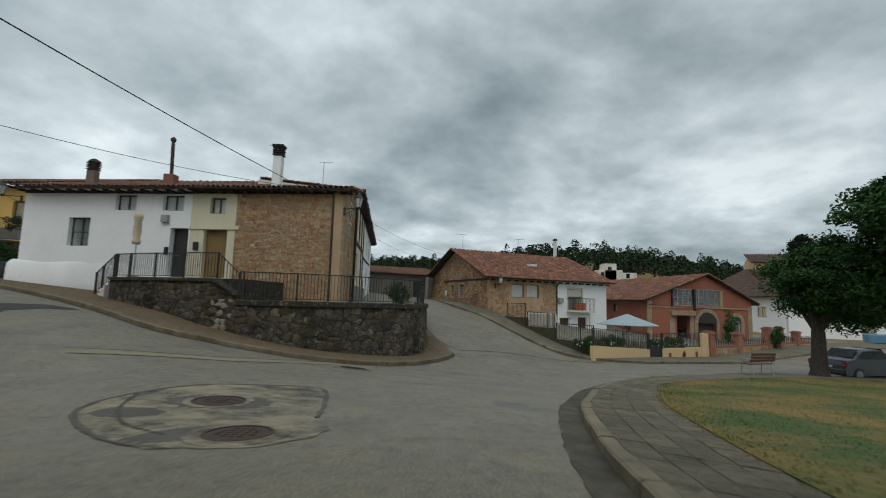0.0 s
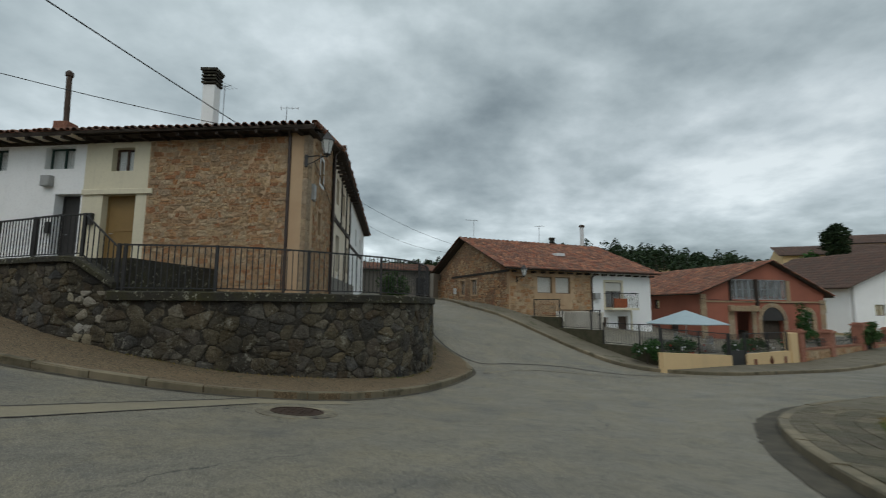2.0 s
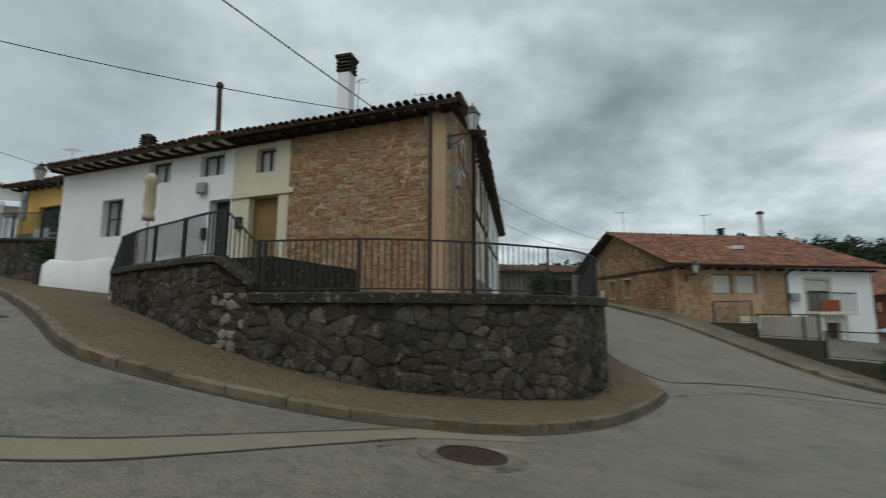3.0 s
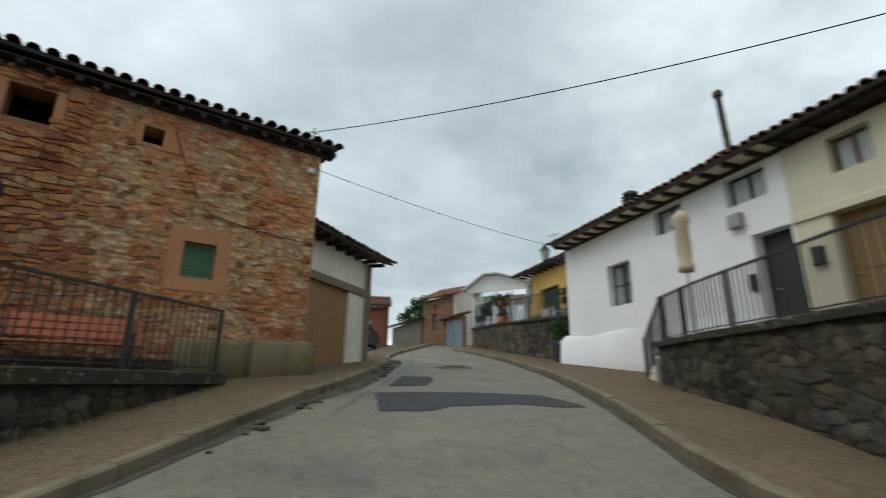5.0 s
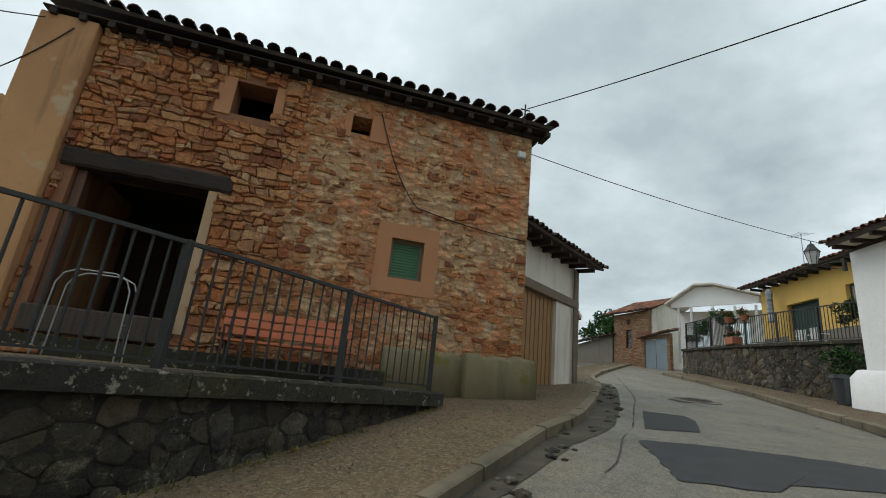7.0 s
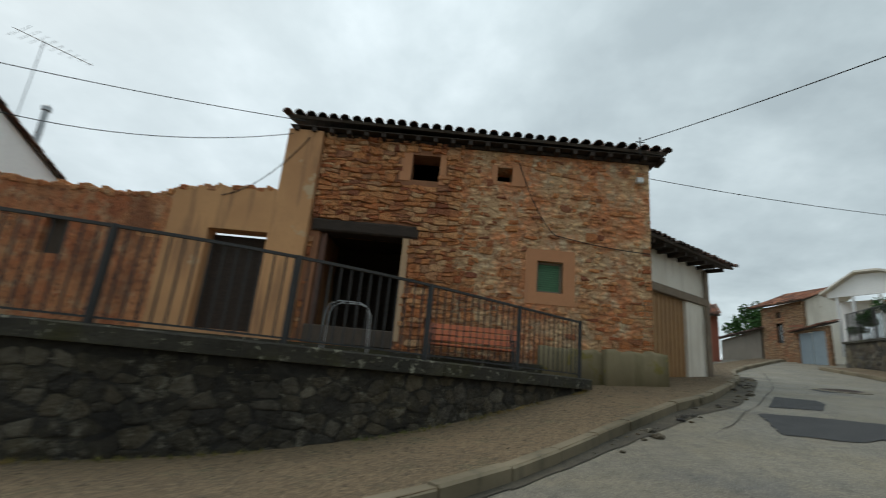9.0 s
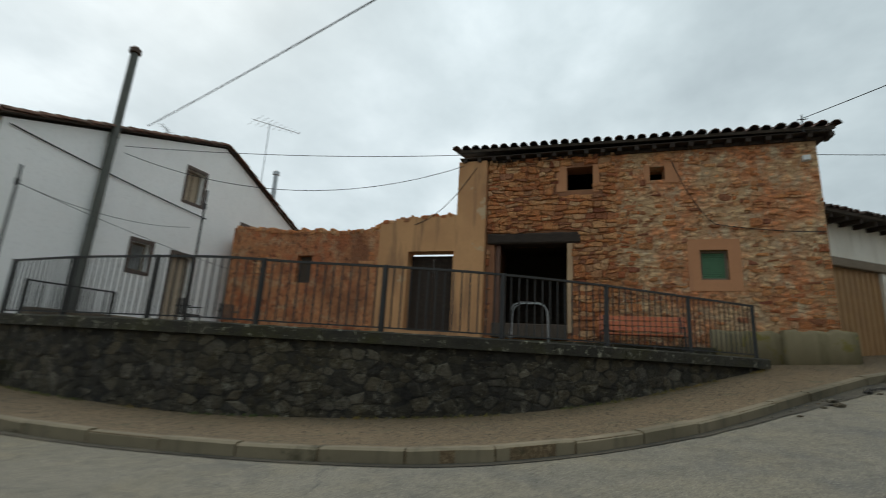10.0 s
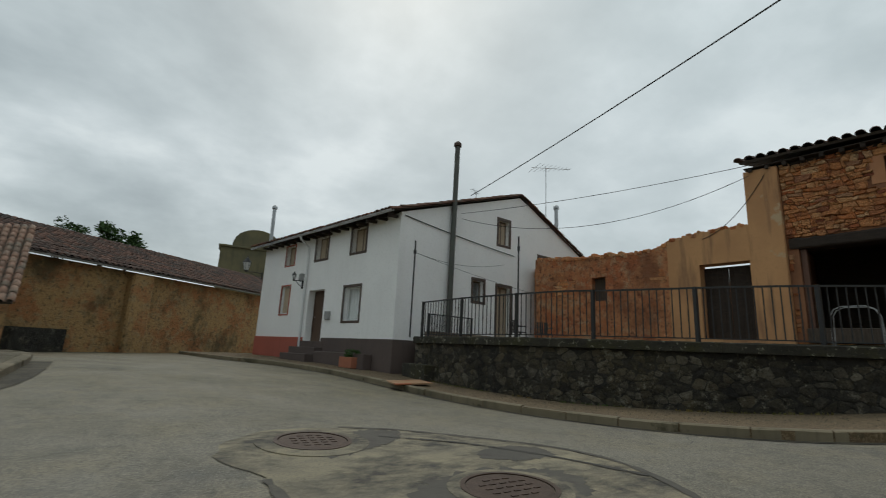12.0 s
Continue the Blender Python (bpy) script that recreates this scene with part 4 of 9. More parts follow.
def lay_stones(cells, place, parent, mat, rng, joint=0.022, proud=0.035, keep=None, limit=300, near=None, name="stone", dome=0.0):
    """Lays each cell as a stone; the first `limit`, nearest to `near`, are objects of their own and the rest one joined part."""
    if keep:
        cells = [c for c in cells if keep(sum(p[0] for p in c) / len(c), sum(p[1] for p in c) / len(c))]
    if near is not None:
        cells.sort(key=lambda c: (sum(p[0] for p in c) / len(c) - near[0]) ** 2 + (sum(p[1] for p in c) / len(c) - near[1]) ** 2)
    jv, jf = [], []
    for i, c in enumerate(cells):
        v, f = stone_geometry(c, place, rng, joint, proud, 0.15, 0.86, dome)
        if i < limit:
            me = bpy.data.meshes.new(name)
            me.from_pydata(v, [], f)
            if dome:
                me.shade_smooth()
            part(name, me, mat, parent)
        else:
            o = len(jv)
            jv += v
            jf += [tuple(k + o for k in g) for g in f]
    if jv:
        me = bpy.data.meshes.new("rubble")
        me.from_pydata(jv, [], jf)
        if dome:
            me.shade_smooth()
        tagged(part("rubble", me, mat, parent), kind="stuff")


# ---- barrel tile roofs ----
def tile_pts(a, d, v, nrm, length, r0, r1, seg=5, lift=0.0):
    """One half-round tile from its lower end a, d across, v up the slope."""
    out = []
    for f, r, h in ((0, r0, 0.02), (1, r1, 0.0)):
        for i in range(seg + 1):
            w = math.pi * i / seg
            out.append(a + v * (length * f) + d * (-math.cos(w) * r) + nrm * (math.sin(w) * r * 0.85 + h + lift))
    for i in range(seg + 1):
        w = math.pi * i / seg
        out.append(a + d * (-math.cos(w) * (r0 - 0.018)) + nrm * (math.sin(w) * (r0 - 0.018) * 0.85 + 0.02 + lift))
    faces = []
    n = seg + 1
    for i in range(seg):
        faces.append((i, i + 1, n + i + 1, n + i))
        faces.append((i, 2 * n + i, 2 * n + i + 1, i + 1))
    return out, faces


def tile_roof(parent, name, c0, c1, c2, c3, mat, spacing=0.23, pitch=0.36, thick=0.07, singles=0, seed=1, sag=0.03, fringe=True):
    """A roof plane over the quad c0-c1 (eave), c3-c2 (ridge): boards and bedding below, courses of barrel tiles above.
    singles: that many tiles of the lowest course are pieces of their own."""
    rng = random.Random(seed)
    c0, c1, c2, c3 = (Vector(c) for c in (c0, c1, c2, c3))
    nrm = (c1 - c0).cross(c3 - c0).normalized()
    if nrm.z < 0:
        nrm = -nrm
    bm = bmesh.new()
    low = [bm.verts.new(c - nrm * thick) for c in (c0, c1, c2, c3)]
    top = [bm.verts.new(c) for c in (c0, c1, c2, c3)]
    bm.faces.new(low[::-1])
    bm.faces.new(top)
    for i in range(4):
        j = (i + 1) % 4
        bm.faces.new((low[i], low[j], top[j], top[i]))
    roof = part(name, bm, "board", parent)
    width = max((c1 - c0).length, (c2 - c3).length)
    cols = max(2, int(width / spacing))
    jv, jf = [], []
    for i in range(cols + 1):
        f = i / cols
        a, b = c0.lerp(c1, f), c3.lerp(c2, f)
        run = (b - a).length
        if run < 0.3:
            continue
        v = (b - a) / run
        d = (c1 - c0).normalized().lerp((c2 - c3).normalized(), 0.5)
        rows = max(1, round(run / pitch))
        off = rng.uniform(-0.03, 0.03)
        for r in range(rows):
            s = run * r / rows + (off if r else rng.uniform(-0.05, 0.03)) - (0.06 if r == 0 else 0)
            wob = Vector((rng.uniform(-1, 1), rng.uniform(-1, 1), rng.uniform(-1, 1))) * 0.008
            sink = -sag * math.sin(math.pi * f) * 0.5 + rng.uniform(-0.006, 0.006)
            pv, pf = tile_pts(a + v * s + wob, d, v, nrm, min(pitch * 1.25, run - s + 0.02), spacing * 0.43, spacing * 0.36, lift=sink + 0.012)
            if r == 0 and i < singles:
                me = bpy.data.meshes.new("tile")
                me.from_pydata(pv, [], pf)
                me.shade_smooth()
                part("tile", me, mat, roof)
            else:
                o = len(jv)
                jv += pv
                jf += [tuple(k + o for k in g) for g in pf]
    me = bpy.data.meshes.new("tiles")
    me.from_pydata(jv, [], jf)
    me.shade_smooth()
    tagged(part("tiles", me, mat, roof, "overlapping barrel tiles"), kind="stuff")
    return roof


def rafters(parent, face, us, n0, n1, z_wall, z_out, w=0.09, h=0.11, mat="timber"):
    """Rafter ends that carry an eave."""
    for u in us:
        bm = bmesh.new()
        a, b = face.p(u, n0, z_wall), face.p(u, n1, z_out)
        quadbox(bm, a - face.d * (w / 2), face.d * w, b - a, (0, 0, -h))
        part("rafter", bm, mat, parent)


# ---- openings ----
def window(parent, face, u0, u1, z0, z1, depth=0.16, mat="brown_frame", mullions=1, rails=0, sill=None, curtain=False, surround=None, shutter=None, dark=True):
    """A window in its opening: frame, panes, and where it has them sill, curtain, painted surround or shutter."""
    w = thing("window", face.p((u0 + u1) / 2, -depth, z0), "", "")
    w.parent = parent
    w.location = w.location - parent.location
    for k in ("label", "category"):
        if k in w:
            del w[k]
    t = 0.055
    bm = bmesh.new()
    face.box(bm, u0, u0 + t, -depth - 0.05, -depth, z0, z1)
    face.box(bm, u1 - t, u1, -depth - 0.05, -depth, z0, z1)
    face.box(bm, u0 + t, u1 - t, -depth - 0.05, -depth, z0, z0 + t)
    face.box(bm, u0 + t, u1 - t, -depth - 0.05, -depth, z1 - t, z1)
    for i in range(mullions):
        c = u0 + (u1 - u0) * (i + 1) / (mullions + 1)
        face.box(bm, c - 0.03, c + 0.03, -depth - 0.045, -depth + 0.005, z0 + t, z1 - t)
    for i in range(rails):
        c = z0 + (z1 - z0) * (i + 1) / (rails + 1)
        face.box(bm, u0 + t, u1 - t, -depth - 0.04, -depth - 0.002, c - 0.015, c + 0.015)
    part("frame", bm, mat, w)
    if shutter:
        n = max(3, int((z1 - z0 - 2 * t) / 0.05))
        hh = (z1 - z0 - 2 * t) / n
        for i in range(n):
            bm = bmesh.new()
            zz = z0 + t + i * hh
            quadbox(bm, face.p(u0 + t, -depth - 0.035, zz), face.d * (u1 - u0 - 2 * t), face.n * 0.022, Vector((0, 0, hh * 0.94)) - face.n * 0.008)
            part("slat", bm, shutter, w)
    else:
        for i in range(mullions + 1):
            a = u0 + (u1 - u0) * i / (mullions + 1) + 0.05
            b = u0 + (u1 - u0) * (i + 1) / (mullions + 1) - 0.05
            bm = bmesh.new()
            face.box(bm, a, b, -depth - 0.03, -depth - 0.024, z0 + 0.05, z1 - 0.05)
            part("pane", bm, "glass", w).visible_shadow = False
    if curtain:
        bm = bmesh.new()
        n = 28
        row = []
        for i in range(n + 1):
            u = u0 + 0.05 + (u1 - u0 - 0.1) * i / n
            d = -depth - 0.085 + 0.02 * math.sin(i * 1.9)
            row.append((bm.verts.new(face.p(u, d, z0 + 0.02)), bm.verts.new(face.p(u, d, z1 - 0.02))))
        for a, b in zip(row, row[1:]):
            bm.faces.new((a[0], b[0], b[1], a[1]))
        part("curtain", bm, "curtain", w, "thin white curtain")
    if sill:
        face.slab("sill", u0 - 0.06, u1 + 0.06, -depth, 0.05, z0 - 0.06, z0, sill, w, bevel=0.006)
    if surround:
        smat, sw = surround
        bm = bmesh.new()
        face.box(bm, u0 - sw, u0, -0.05, 0.012, z0 - sw, z1 + sw)
        face.box(bm, u1, u1 + sw, -0.05, 0.012, z0 - sw, z1 + sw)
        face.box(bm, u0, u1, -0.05, 0.012, z0 - sw, z0)
        face.box(bm, u0, u1, -0.05, 0.012, z1, z1 + sw)
        part("surround", bm, smat, w, "painted band round the window")
    return w


def door(parent, face, u0, u1, z0, z1, depth=0.25, mat="door_dark", leaves_=1, planks=0, handle=True, panels=True):
    dr = thing("door", face.p((u0 + u1) / 2, -depth, z0), "", "")
    dr.parent = parent
    dr.location = dr.location - parent.location
    for k in ("label", "category"):
        if k in dr:
            del dr[k]
    bm = bmesh.new()
    t = 0.06
    face.box(bm, u0, u0 + t, -depth - 0.08, -depth, z0, z1)
    face.box(bm, u1 - t, u1, -depth - 0.08, -depth, z0, z1)
    face.box(bm, u0 + t, u1 - t, -depth - 0.08, -depth, z1 - t, z1)
    part("frame", bm, mat, dr)
    for i in range(leaves_):
        a = u0 + t + (u1 - u0 - 2 * t) * i / leaves_ + 0.004
        b = u0 + t + (u1 - u0 - 2 * t) * (i + 1) / leaves_ - 0.004
        if planks:
            for k in range(planks):
                p0, p1 = a + (b - a) * k / planks, a + (b - a) * (k + 1) / planks - 0.008
                face.slab("plank", p0, p1, -depth - 0.06, -depth - 0.02, z0 + 0.01, z1 - t, mat, dr)
        else:
            bm = bmesh.new()
            face.box(bm, a, b, -depth - 0.06, -depth - 0.02, z0 + 0.01, z1 - t)
            if panels:
                for q0, q1 in ((0.08, 0.42), (0.5, 0.92)):
                    hgt = z1 - t - z0
                    face.box(bm, a + 0.12, b - 0.12, -depth - 0.03, -depth - 0.008, z0 + hgt * q0, z0 + hgt * q1)
            part("leaf", bm, mat, dr)
        if handle:
            bm = bmesh.new()
            tube(bm, face.p(b - 0.1, -depth - 0.02, z0 + 1.0), face.p(b - 0.1, -depth + 0.04, z0 + 1.0), 0.012)
            tube(bm, face.p(b - 0.1, -depth + 0.04, z0 + 1.0), face.p(b - 0.22, -depth + 0.04, z0 + 1.0), 0.011)
            part("handle", bm, "galv", dr, "metal handle")
    return dr


def railing(name, path, label, height_=0.95, gap=0.125, post_every=1.9, low=0.08, bar=0.009, post_w=0.03, post_drop=0.0, drops=None):
    """A railing along (x, y, z) points: rails, posts and every upright bar."""
    pts = [Vector(p) for p in path]
    base = pts[0]
    rail = thing(name, base, label, "railing")
    bar_meshes = {}

    def upright(pt, w, h, kind, z0):
        key = (kind, round(h, 2))
        if key not in bar_meshes:
            bm = bmesh.new()
            quadbox(bm, (-w, -w, 0), (2 * w, 0, 0), (0, 2 * w, 0), (0, 0, h))
            me_ = bpy.data.meshes.new(kind)
            bm.to_mesh(me_)
            bm.free()
            me_.materials.append(M["iron"])
            bar_meshes[key] = me_
        ob = new(kind, bar_meshes[key])
        ob.parent = rail
        ob.location = Vector((pt.x, pt.y, z0)) - base

    since = 1e9
    for a, b in zip(pts, pts[1:]):
        run = b - a
        flat_len = math.hypot(run.x, run.y)
        n = max(1, round(flat_len / gap))
        for top, w, kind in ((height_, 0.022, "top_rail"), (low, 0.014, "bottom_rail")):
            bm = bmesh.new()
            side = Vector((-run.y, run.x, 0)).normalized() * w
            ext = run.normalized() * 0.012
            quadbox(bm, a + Vector((0, 0, top - 0.02)) - side - ext, run + 2 * ext, side * 2, (0, 0, 0.035 if kind == "top_rail" else 0.022))
            part(kind, bm, "iron", rail)
        for i in range(n):
            pt = a + run * (i / n)
            if since >= post_every:
                upright(pt, post_w, height_ + 0.02 + post_drop, "post", pt.z - post_drop)
                since = 0
            else:
                upright(pt, bar, height_ - low, "bar", pt.z + low)
            since += flat_len / n
    upright(pts[-1], post_w, height_ + 0.02 + post_drop, "post", pts[-1].z - post_drop)
    return rail


# ---- the corner house: stone and cream front, verge and taller timbered part along the ramp ----
A = Face((-4.9, 20.45), (-19.5, 22.0), 1)
AS = Face((-4.4, 20.40), (-6.8, 45.0), -1)
EAVE_A, OVER, OVER_W = 6.14, 0.42, 0.66
RIDGE_A = 7.85
stone_house = thing("stone_house", (-4.9, 20.45, 1.4), "corner house of rust sandstone with cream bay and tile roof", "house")
holes = [(4.98, 6.1, 2.1, 4.3), (5.15, 5.9, 5.05, 5.8)]
wall_st = part("wall", wall_mesh(A, -0.5, 4.62, 1.0, 6.02, [], 0.5), "limemortar", stone_house, "rust and tan sandstone rubble wall")
part("wall", wall_mesh(A, 4.62, 6.8, 1.0, 6.02, holes, 0.5), "cream", stone_house, "cream painted plaster wall")
ledge = A.slab("ledge", 4.42, 6.8, -0.03, 0.06, 4.3, 4.47, "cream", stone_house, "cream plaster band over the door", 0.01)
door(stone_house, A, 4.98, 6.1, 2.1, 4.3, 0.22, "door_ochre", 1)["label"] = "ochre brown metal door in a cream reveal"
window(stone_house, A, 5.15, 5.9, 5.05, 5.8, 0.2, mullions=1, curtain=True)
rng = random.Random(5)
lay_stones(courses(-0.02, 4.6, 1.1, 6.0, 0.20, 0.11, rng, 0.65), lambda u, n, z: A.p(u, n, z), wall_st, "stone_tan", rng, 0.010, 0.016, near=(2, 2.5))
# dressed quoins at the corner, turned alternately to the front and to the side
q, z = 0, 1.1
while z < 5.9:
    h = rng.uniform(0.3, 0.52)
    wf, ws = (0.5, 0.28) if q % 2 else (0.42, 0.46)
    bm = bmesh.new()
    A.box(bm, -0.53, -0.53 + wf + rng.uniform(-0.03, 0.03), -0.3, 0.024, z + 0.008, min(z + h, 6.0))
    part("quoin", bevelled(bm, 0.014), "ashlar", wall_st, "dressed tan corner stone")
    bm = bmesh.new()
    AS.box(bm, 0.30, 0.30 + ws, -0.25, 0.03, z + 0.008, min(z + h, 6.0))
    part("quoin", bevelled(bm, 0.014), "ashlar", wall_st, "dressed tan corner stone")
    z += h
    q += 1
# the side on the ramp: a stone gable end under the verge, then a taller timbered part in white and cream
side_holes = [(2.1, 2.75, 5.1, 6.0), (2.0, 2.55, 3.3, 4.1), (6.1, 6.9, 5.3, 6.4), (8.3, 9.1, 5.2, 6.3), (11.6, 12.4, 4.9, 6.0), (14.6, 15.4, 4.6, 5.6), (17.6, 18.4, 4.5, 5.4), (6.4, 7.4, 2.4, 4.0), (10.2, 11.0, 2.6, 3.9), (15.2, 16.2, 2.2, 3.8)]


def verge_top(u):
    return 6.05 + 0.232 * u


def side_top(u):
    return 7.28 - 0.066 * (u - 4.8)


wall_s1 = part("wall", wall_mesh(AS, 0.0, 4.75, 1.0, verge_top, side_holes, 0.5), "limemortar", stone_house, "tan sandstone side wall")
lay_stones(courses(0.6, 4.7, 1.1, 7.0, 0.21, 0.115, rng, 0.6), lambda u, n, z: AS.p(u, n, z), wall_s1, "stone_tan", rng, 0.012, 0.016,
           keep=lambda u, z: z < verge_top(u) - 0.1 and not any(h[0] - 0.14 < u < h[1] + 0.14 and h[2] - 0.12 < z < h[3] + 0.12 for h in side_holes), limit=140, near=(1.5, 3))
part("wall", wall_mesh(AS, 4.75, 11.3, 1.0, side_top, side_holes, 0.5), "cream_old", stone_house, "cream and white plaster between dark timbers")
part("wall", wall_mesh(AS, 11.3, 20.8, 0.8, side_top, side_holes, 0.5), "white", stone_house, "white plaster side wall")
for k, (u0, u1, z0, z1) in enumerate(side_holes):
    window(stone_house, AS, u0, u1, z0, z1, 0.2, mullions=1, surround=("white_paint", 0.1) if k == 0 else None)
for u0, u1, z0, z1 in ((4.75, 11.3, 4.42, 4.62), (4.7, 4.92, 1.2, 7.15), (7.7, 7.86, 4.62, 6.95), (9.6, 9.76, 1.4, 6.85), (11.2, 11.4, 1.2, 6.75), (11.4, 18.5, 4.1, 4.26)):
    AS.slab("timber_post" if z1 - z0 > 1 else "timber_beam", u0, u1, -0.05, 0.05, z0, z1, "timber", stone_house, bevel=0.008)
AS.slab("footing", 4.9, 14.0, 0.0, 0.04, 0.9, 2.1, "greyrender", stone_house, "grey splash band at the wall foot", 0.01)
bm = bmesh.new()
pipe(bm, [AS.p(4.62, 0.34, 7.2), AS.p(4.62, 0.12, 6.95), AS.p(4.62, 0.09, 1.2)], 0.05, 8)
part("drainpipe", bm, "gutter", stone_house, "dark brown drainpipe beside the timbered part")
# front slope with its verge, and the taller roof behind it
hip = AS.p(5.15, 0.34, 7.27)
tile_roof(stone_house, "roof", A.p(-0.86, OVER, EAVE_A + 0.02), A.p(6.8, OVER_W, EAVE_A), A.p(6.8, -5.2, RIDGE_A), hip, "tile", singles=34, seed=3)
e_near, e_far = AS.p(4.85, 0.4, 7.32), AS.p(21.3, 0.4, 6.22)
far_r = AS.p(21.3, -5.2, 7.3)
tile_roof(stone_house, "roof", e_near, e_far, far_r, AS.p(4.85, -5.2, 7.72), "tile", singles=40, seed=4)
tile_roof(stone_house, "roof", AS.p(21.3, -11.0, EAVE_A), A.p(6.8, -10.5, EAVE_A), A.p(6.8, -5.2, RIDGE_A), far_r, "tile", spacing=0.4, pitch=0.8, seed=9)
part("wall", wall_mesh(Face(AS.p(20.8, -0.5, 0).xy, AS.p(20.8, -10.5, 0).xy, 1), 0, 10, 1, lambda u: 6.0 + 1.8 * (1 - abs(u - 4.7) / 5.3), [], 0.4, cuts=(4.7,)), "white_old", stone_house)
part("wall", wall_mesh(Face(AS.p(11.2, -10.4, 0).xy, AS.p(20.8, -10.4, 0).xy, 1), 0, 9.6, 1, 6.0, [], 0.4), "white_old", stone_house)
part("wall", wall_mesh(Face(AS.p(4.8, -0.5, 0).xy, AS.p(4.8, -5.2, 0).xy, -1), 0, 4.7, 5.5, lambda u: 7.2 + 0.08 * u, [], 0.3), "white_old", stone_house)
# verge tiles bedded along the sloping edge
for i in range(15):
    a = A.p(-0.88, OVER, EAVE_A + 0.05).lerp(hip + Vector((0.02, 0, 0.05)), i / 15)
    b = A.p(-0.88, OVER, EAVE_A + 0.05).lerp(hip + Vector((0.02, 0, 0.05)), (i + 1.15) / 15)
    bm = bmesh.new()
    tube(bm, a, b + Vector((0, 0, 0.02)), 0.085, 0.075, 10)
    part("verge_tile", bm, "tile_red", stone_house, "", True)
rafters(stone_house, A, [-0.3 + 0.62 * i for i in range(12)], -0.1, OVER + 0.02, 6.08, 6.06)
rafters(stone_house, AS, [5.0 + 0.62 * i for i in range(26)], -0.1, 0.34, 6.75, 6.75)
A.slab("wall_plate", -0.5, 6.8, -0.3, 0.03, 5.98, 6.065, "timber", stone_house)
A.slab("soffit", -0.7, 6.8, -0.5, OVER - 0.04, 6.07, 6.10, "board", stone_house)
bm = bmesh.new()
quadbox(bm, AS.p(0.0, -0.3, 6.07), AS.d * 4.8 + Vector((0, 0, 1.1)), AS.n * 0.56, (0, 0, 0.05))
part("verge_board", bm, "timber", stone_house, "dark timber under the verge")
bm = bmesh.new()
quadbox(bm, AS.p(4.8, -0.3, 7.2), AS.d * 16.3 + Vector((0, 0, -1.08)), AS.n * 0.64, (0, 0, 0.05))
part("soffit", bm, "timber", stone_house, "dark eave boards along the ramp")
bm = bmesh.new()
pipe(bm, [A.p(0.02, 0.36, 6.2), A.p(0.02, 0.12, 5.92), A.p(0.02, 0.1, 1.2)], 0.05, 8)
part("drainpipe", bm, "gutter", stone_house, "dark brown drainpipe down the corner")
A.slab("fascia", -0.84, 3.0, OVER - 0.04, OVER - 0.01, 6.03, 6.12, "timber", stone_house)

# ---- the white house next to it ----
white_house = thing("white_house", A.p(10, 0, 1.5), "long white plastered house with barrel tile roof and small dark windows", "house")
wh = [(6.85, 7.75, 2.1, 4.35), (7.2, 8.25, 5.17, 5.9), (9.6, 10.65, 5.17, 5.92), (11.85, 12.95, 3.45, 4.8)]


part("wall", wall_mesh(A, 6.8, 15.4, 0.9, 6.0, wh, 0.5), "white", white_house)
door(white_house, A, 6.85, 7.75, 2.1, 4.35, 0.3, "door_dark", 1)["label"] = "dark panelled door"
window(white_house, A, 7.2, 8.25, 5.17, 5.9, 0.2, "door_green", 1, curtain=True)
window(white_house, A, 9.6, 10.65, 5.17, 5.92, 0.2, "door_green", 1, curtain=True)
window(white_house, A, 11.85, 12.95, 3.45, 4.8, 0.22, "door_green", 1, rails=1)
# bulging, limewashed foot of the wall
bm = bmesh.new()
cols = []
for i in range(31):
    u = 8.0 + 7.75 * i / 30
    d = 0.05 + 0.10 * smooth01(u, 12, 15.6) + 0.03 * math.sin(u * 2.1) + 0.02 * math.sin(u * 5.3)
    cols.append([bm.verts.new(A.p(u, n, z)) for n, z in ((-0.2, 0.7), (d * 1.35, 0.7), (d * 1.2, 1.7), (d, 2.55 + 0.04 * math.sin(u * 3)), (-0.02, 2.72 + 0.05 * math.sin(u * 1.7)))])
for a, b in zip(cols, cols[1:]):
    for i in range(4):
        bm.faces.new((a[i], b[i], b[i + 1], a[i + 1]))
bm.faces.new(cols[-1])
part("footing", bm, "white", white_house, "bulging whitewashed wall foot", smooth=True)
tile_roof(white_house, "roof", A.p(6.8, OVER_W, EAVE_A), A.p(15.35, OVER_W, EAVE_A + 0.02), A.p(15.35, -5.2, RIDGE_A), A.p(6.8, -5.2, RIDGE_A), "tile", singles=42, seed=5)
tile_roof(white_house, "roof", A.p(15.7, -10.9, EAVE_A), A.p(6.8, -10.9, EAVE_A), A.p(6.8, -5.2, RIDGE_A), A.p(15.7, -5.2, RIDGE_A + 0.05), "tile", spacing=0.4, pitch=0.8, seed=6)
part("wall", wall_mesh(Face(A.p(15.4, 0, 0).xy, A.p(15.4, -10.5, 0).xy, 1), 0.5, 10.4, 0.9, lambda u: 6.1 + 1.65 * (1 - abs(u - 5.2) / 5.2), [], 0.45, cuts=(5.2,)), "white", white_house)
part("wall", wall_mesh(Face(A.p(6.8, -10.4, 0).xy, A.p(15.4, -10.4, 0).xy, 1), 0, 8.6, 1, 6.1, [], 0.4), "white", white_house)
rafters(white_house, A, [7.1 + 0.62 * i for i in range(14)], -0.1, OVER_W - 0.05, 6.1, 6.06)
A.slab("wall_plate", 6.8, 15.4, -0.3, 0.04, 5.96, 6.065, "board", white_house)
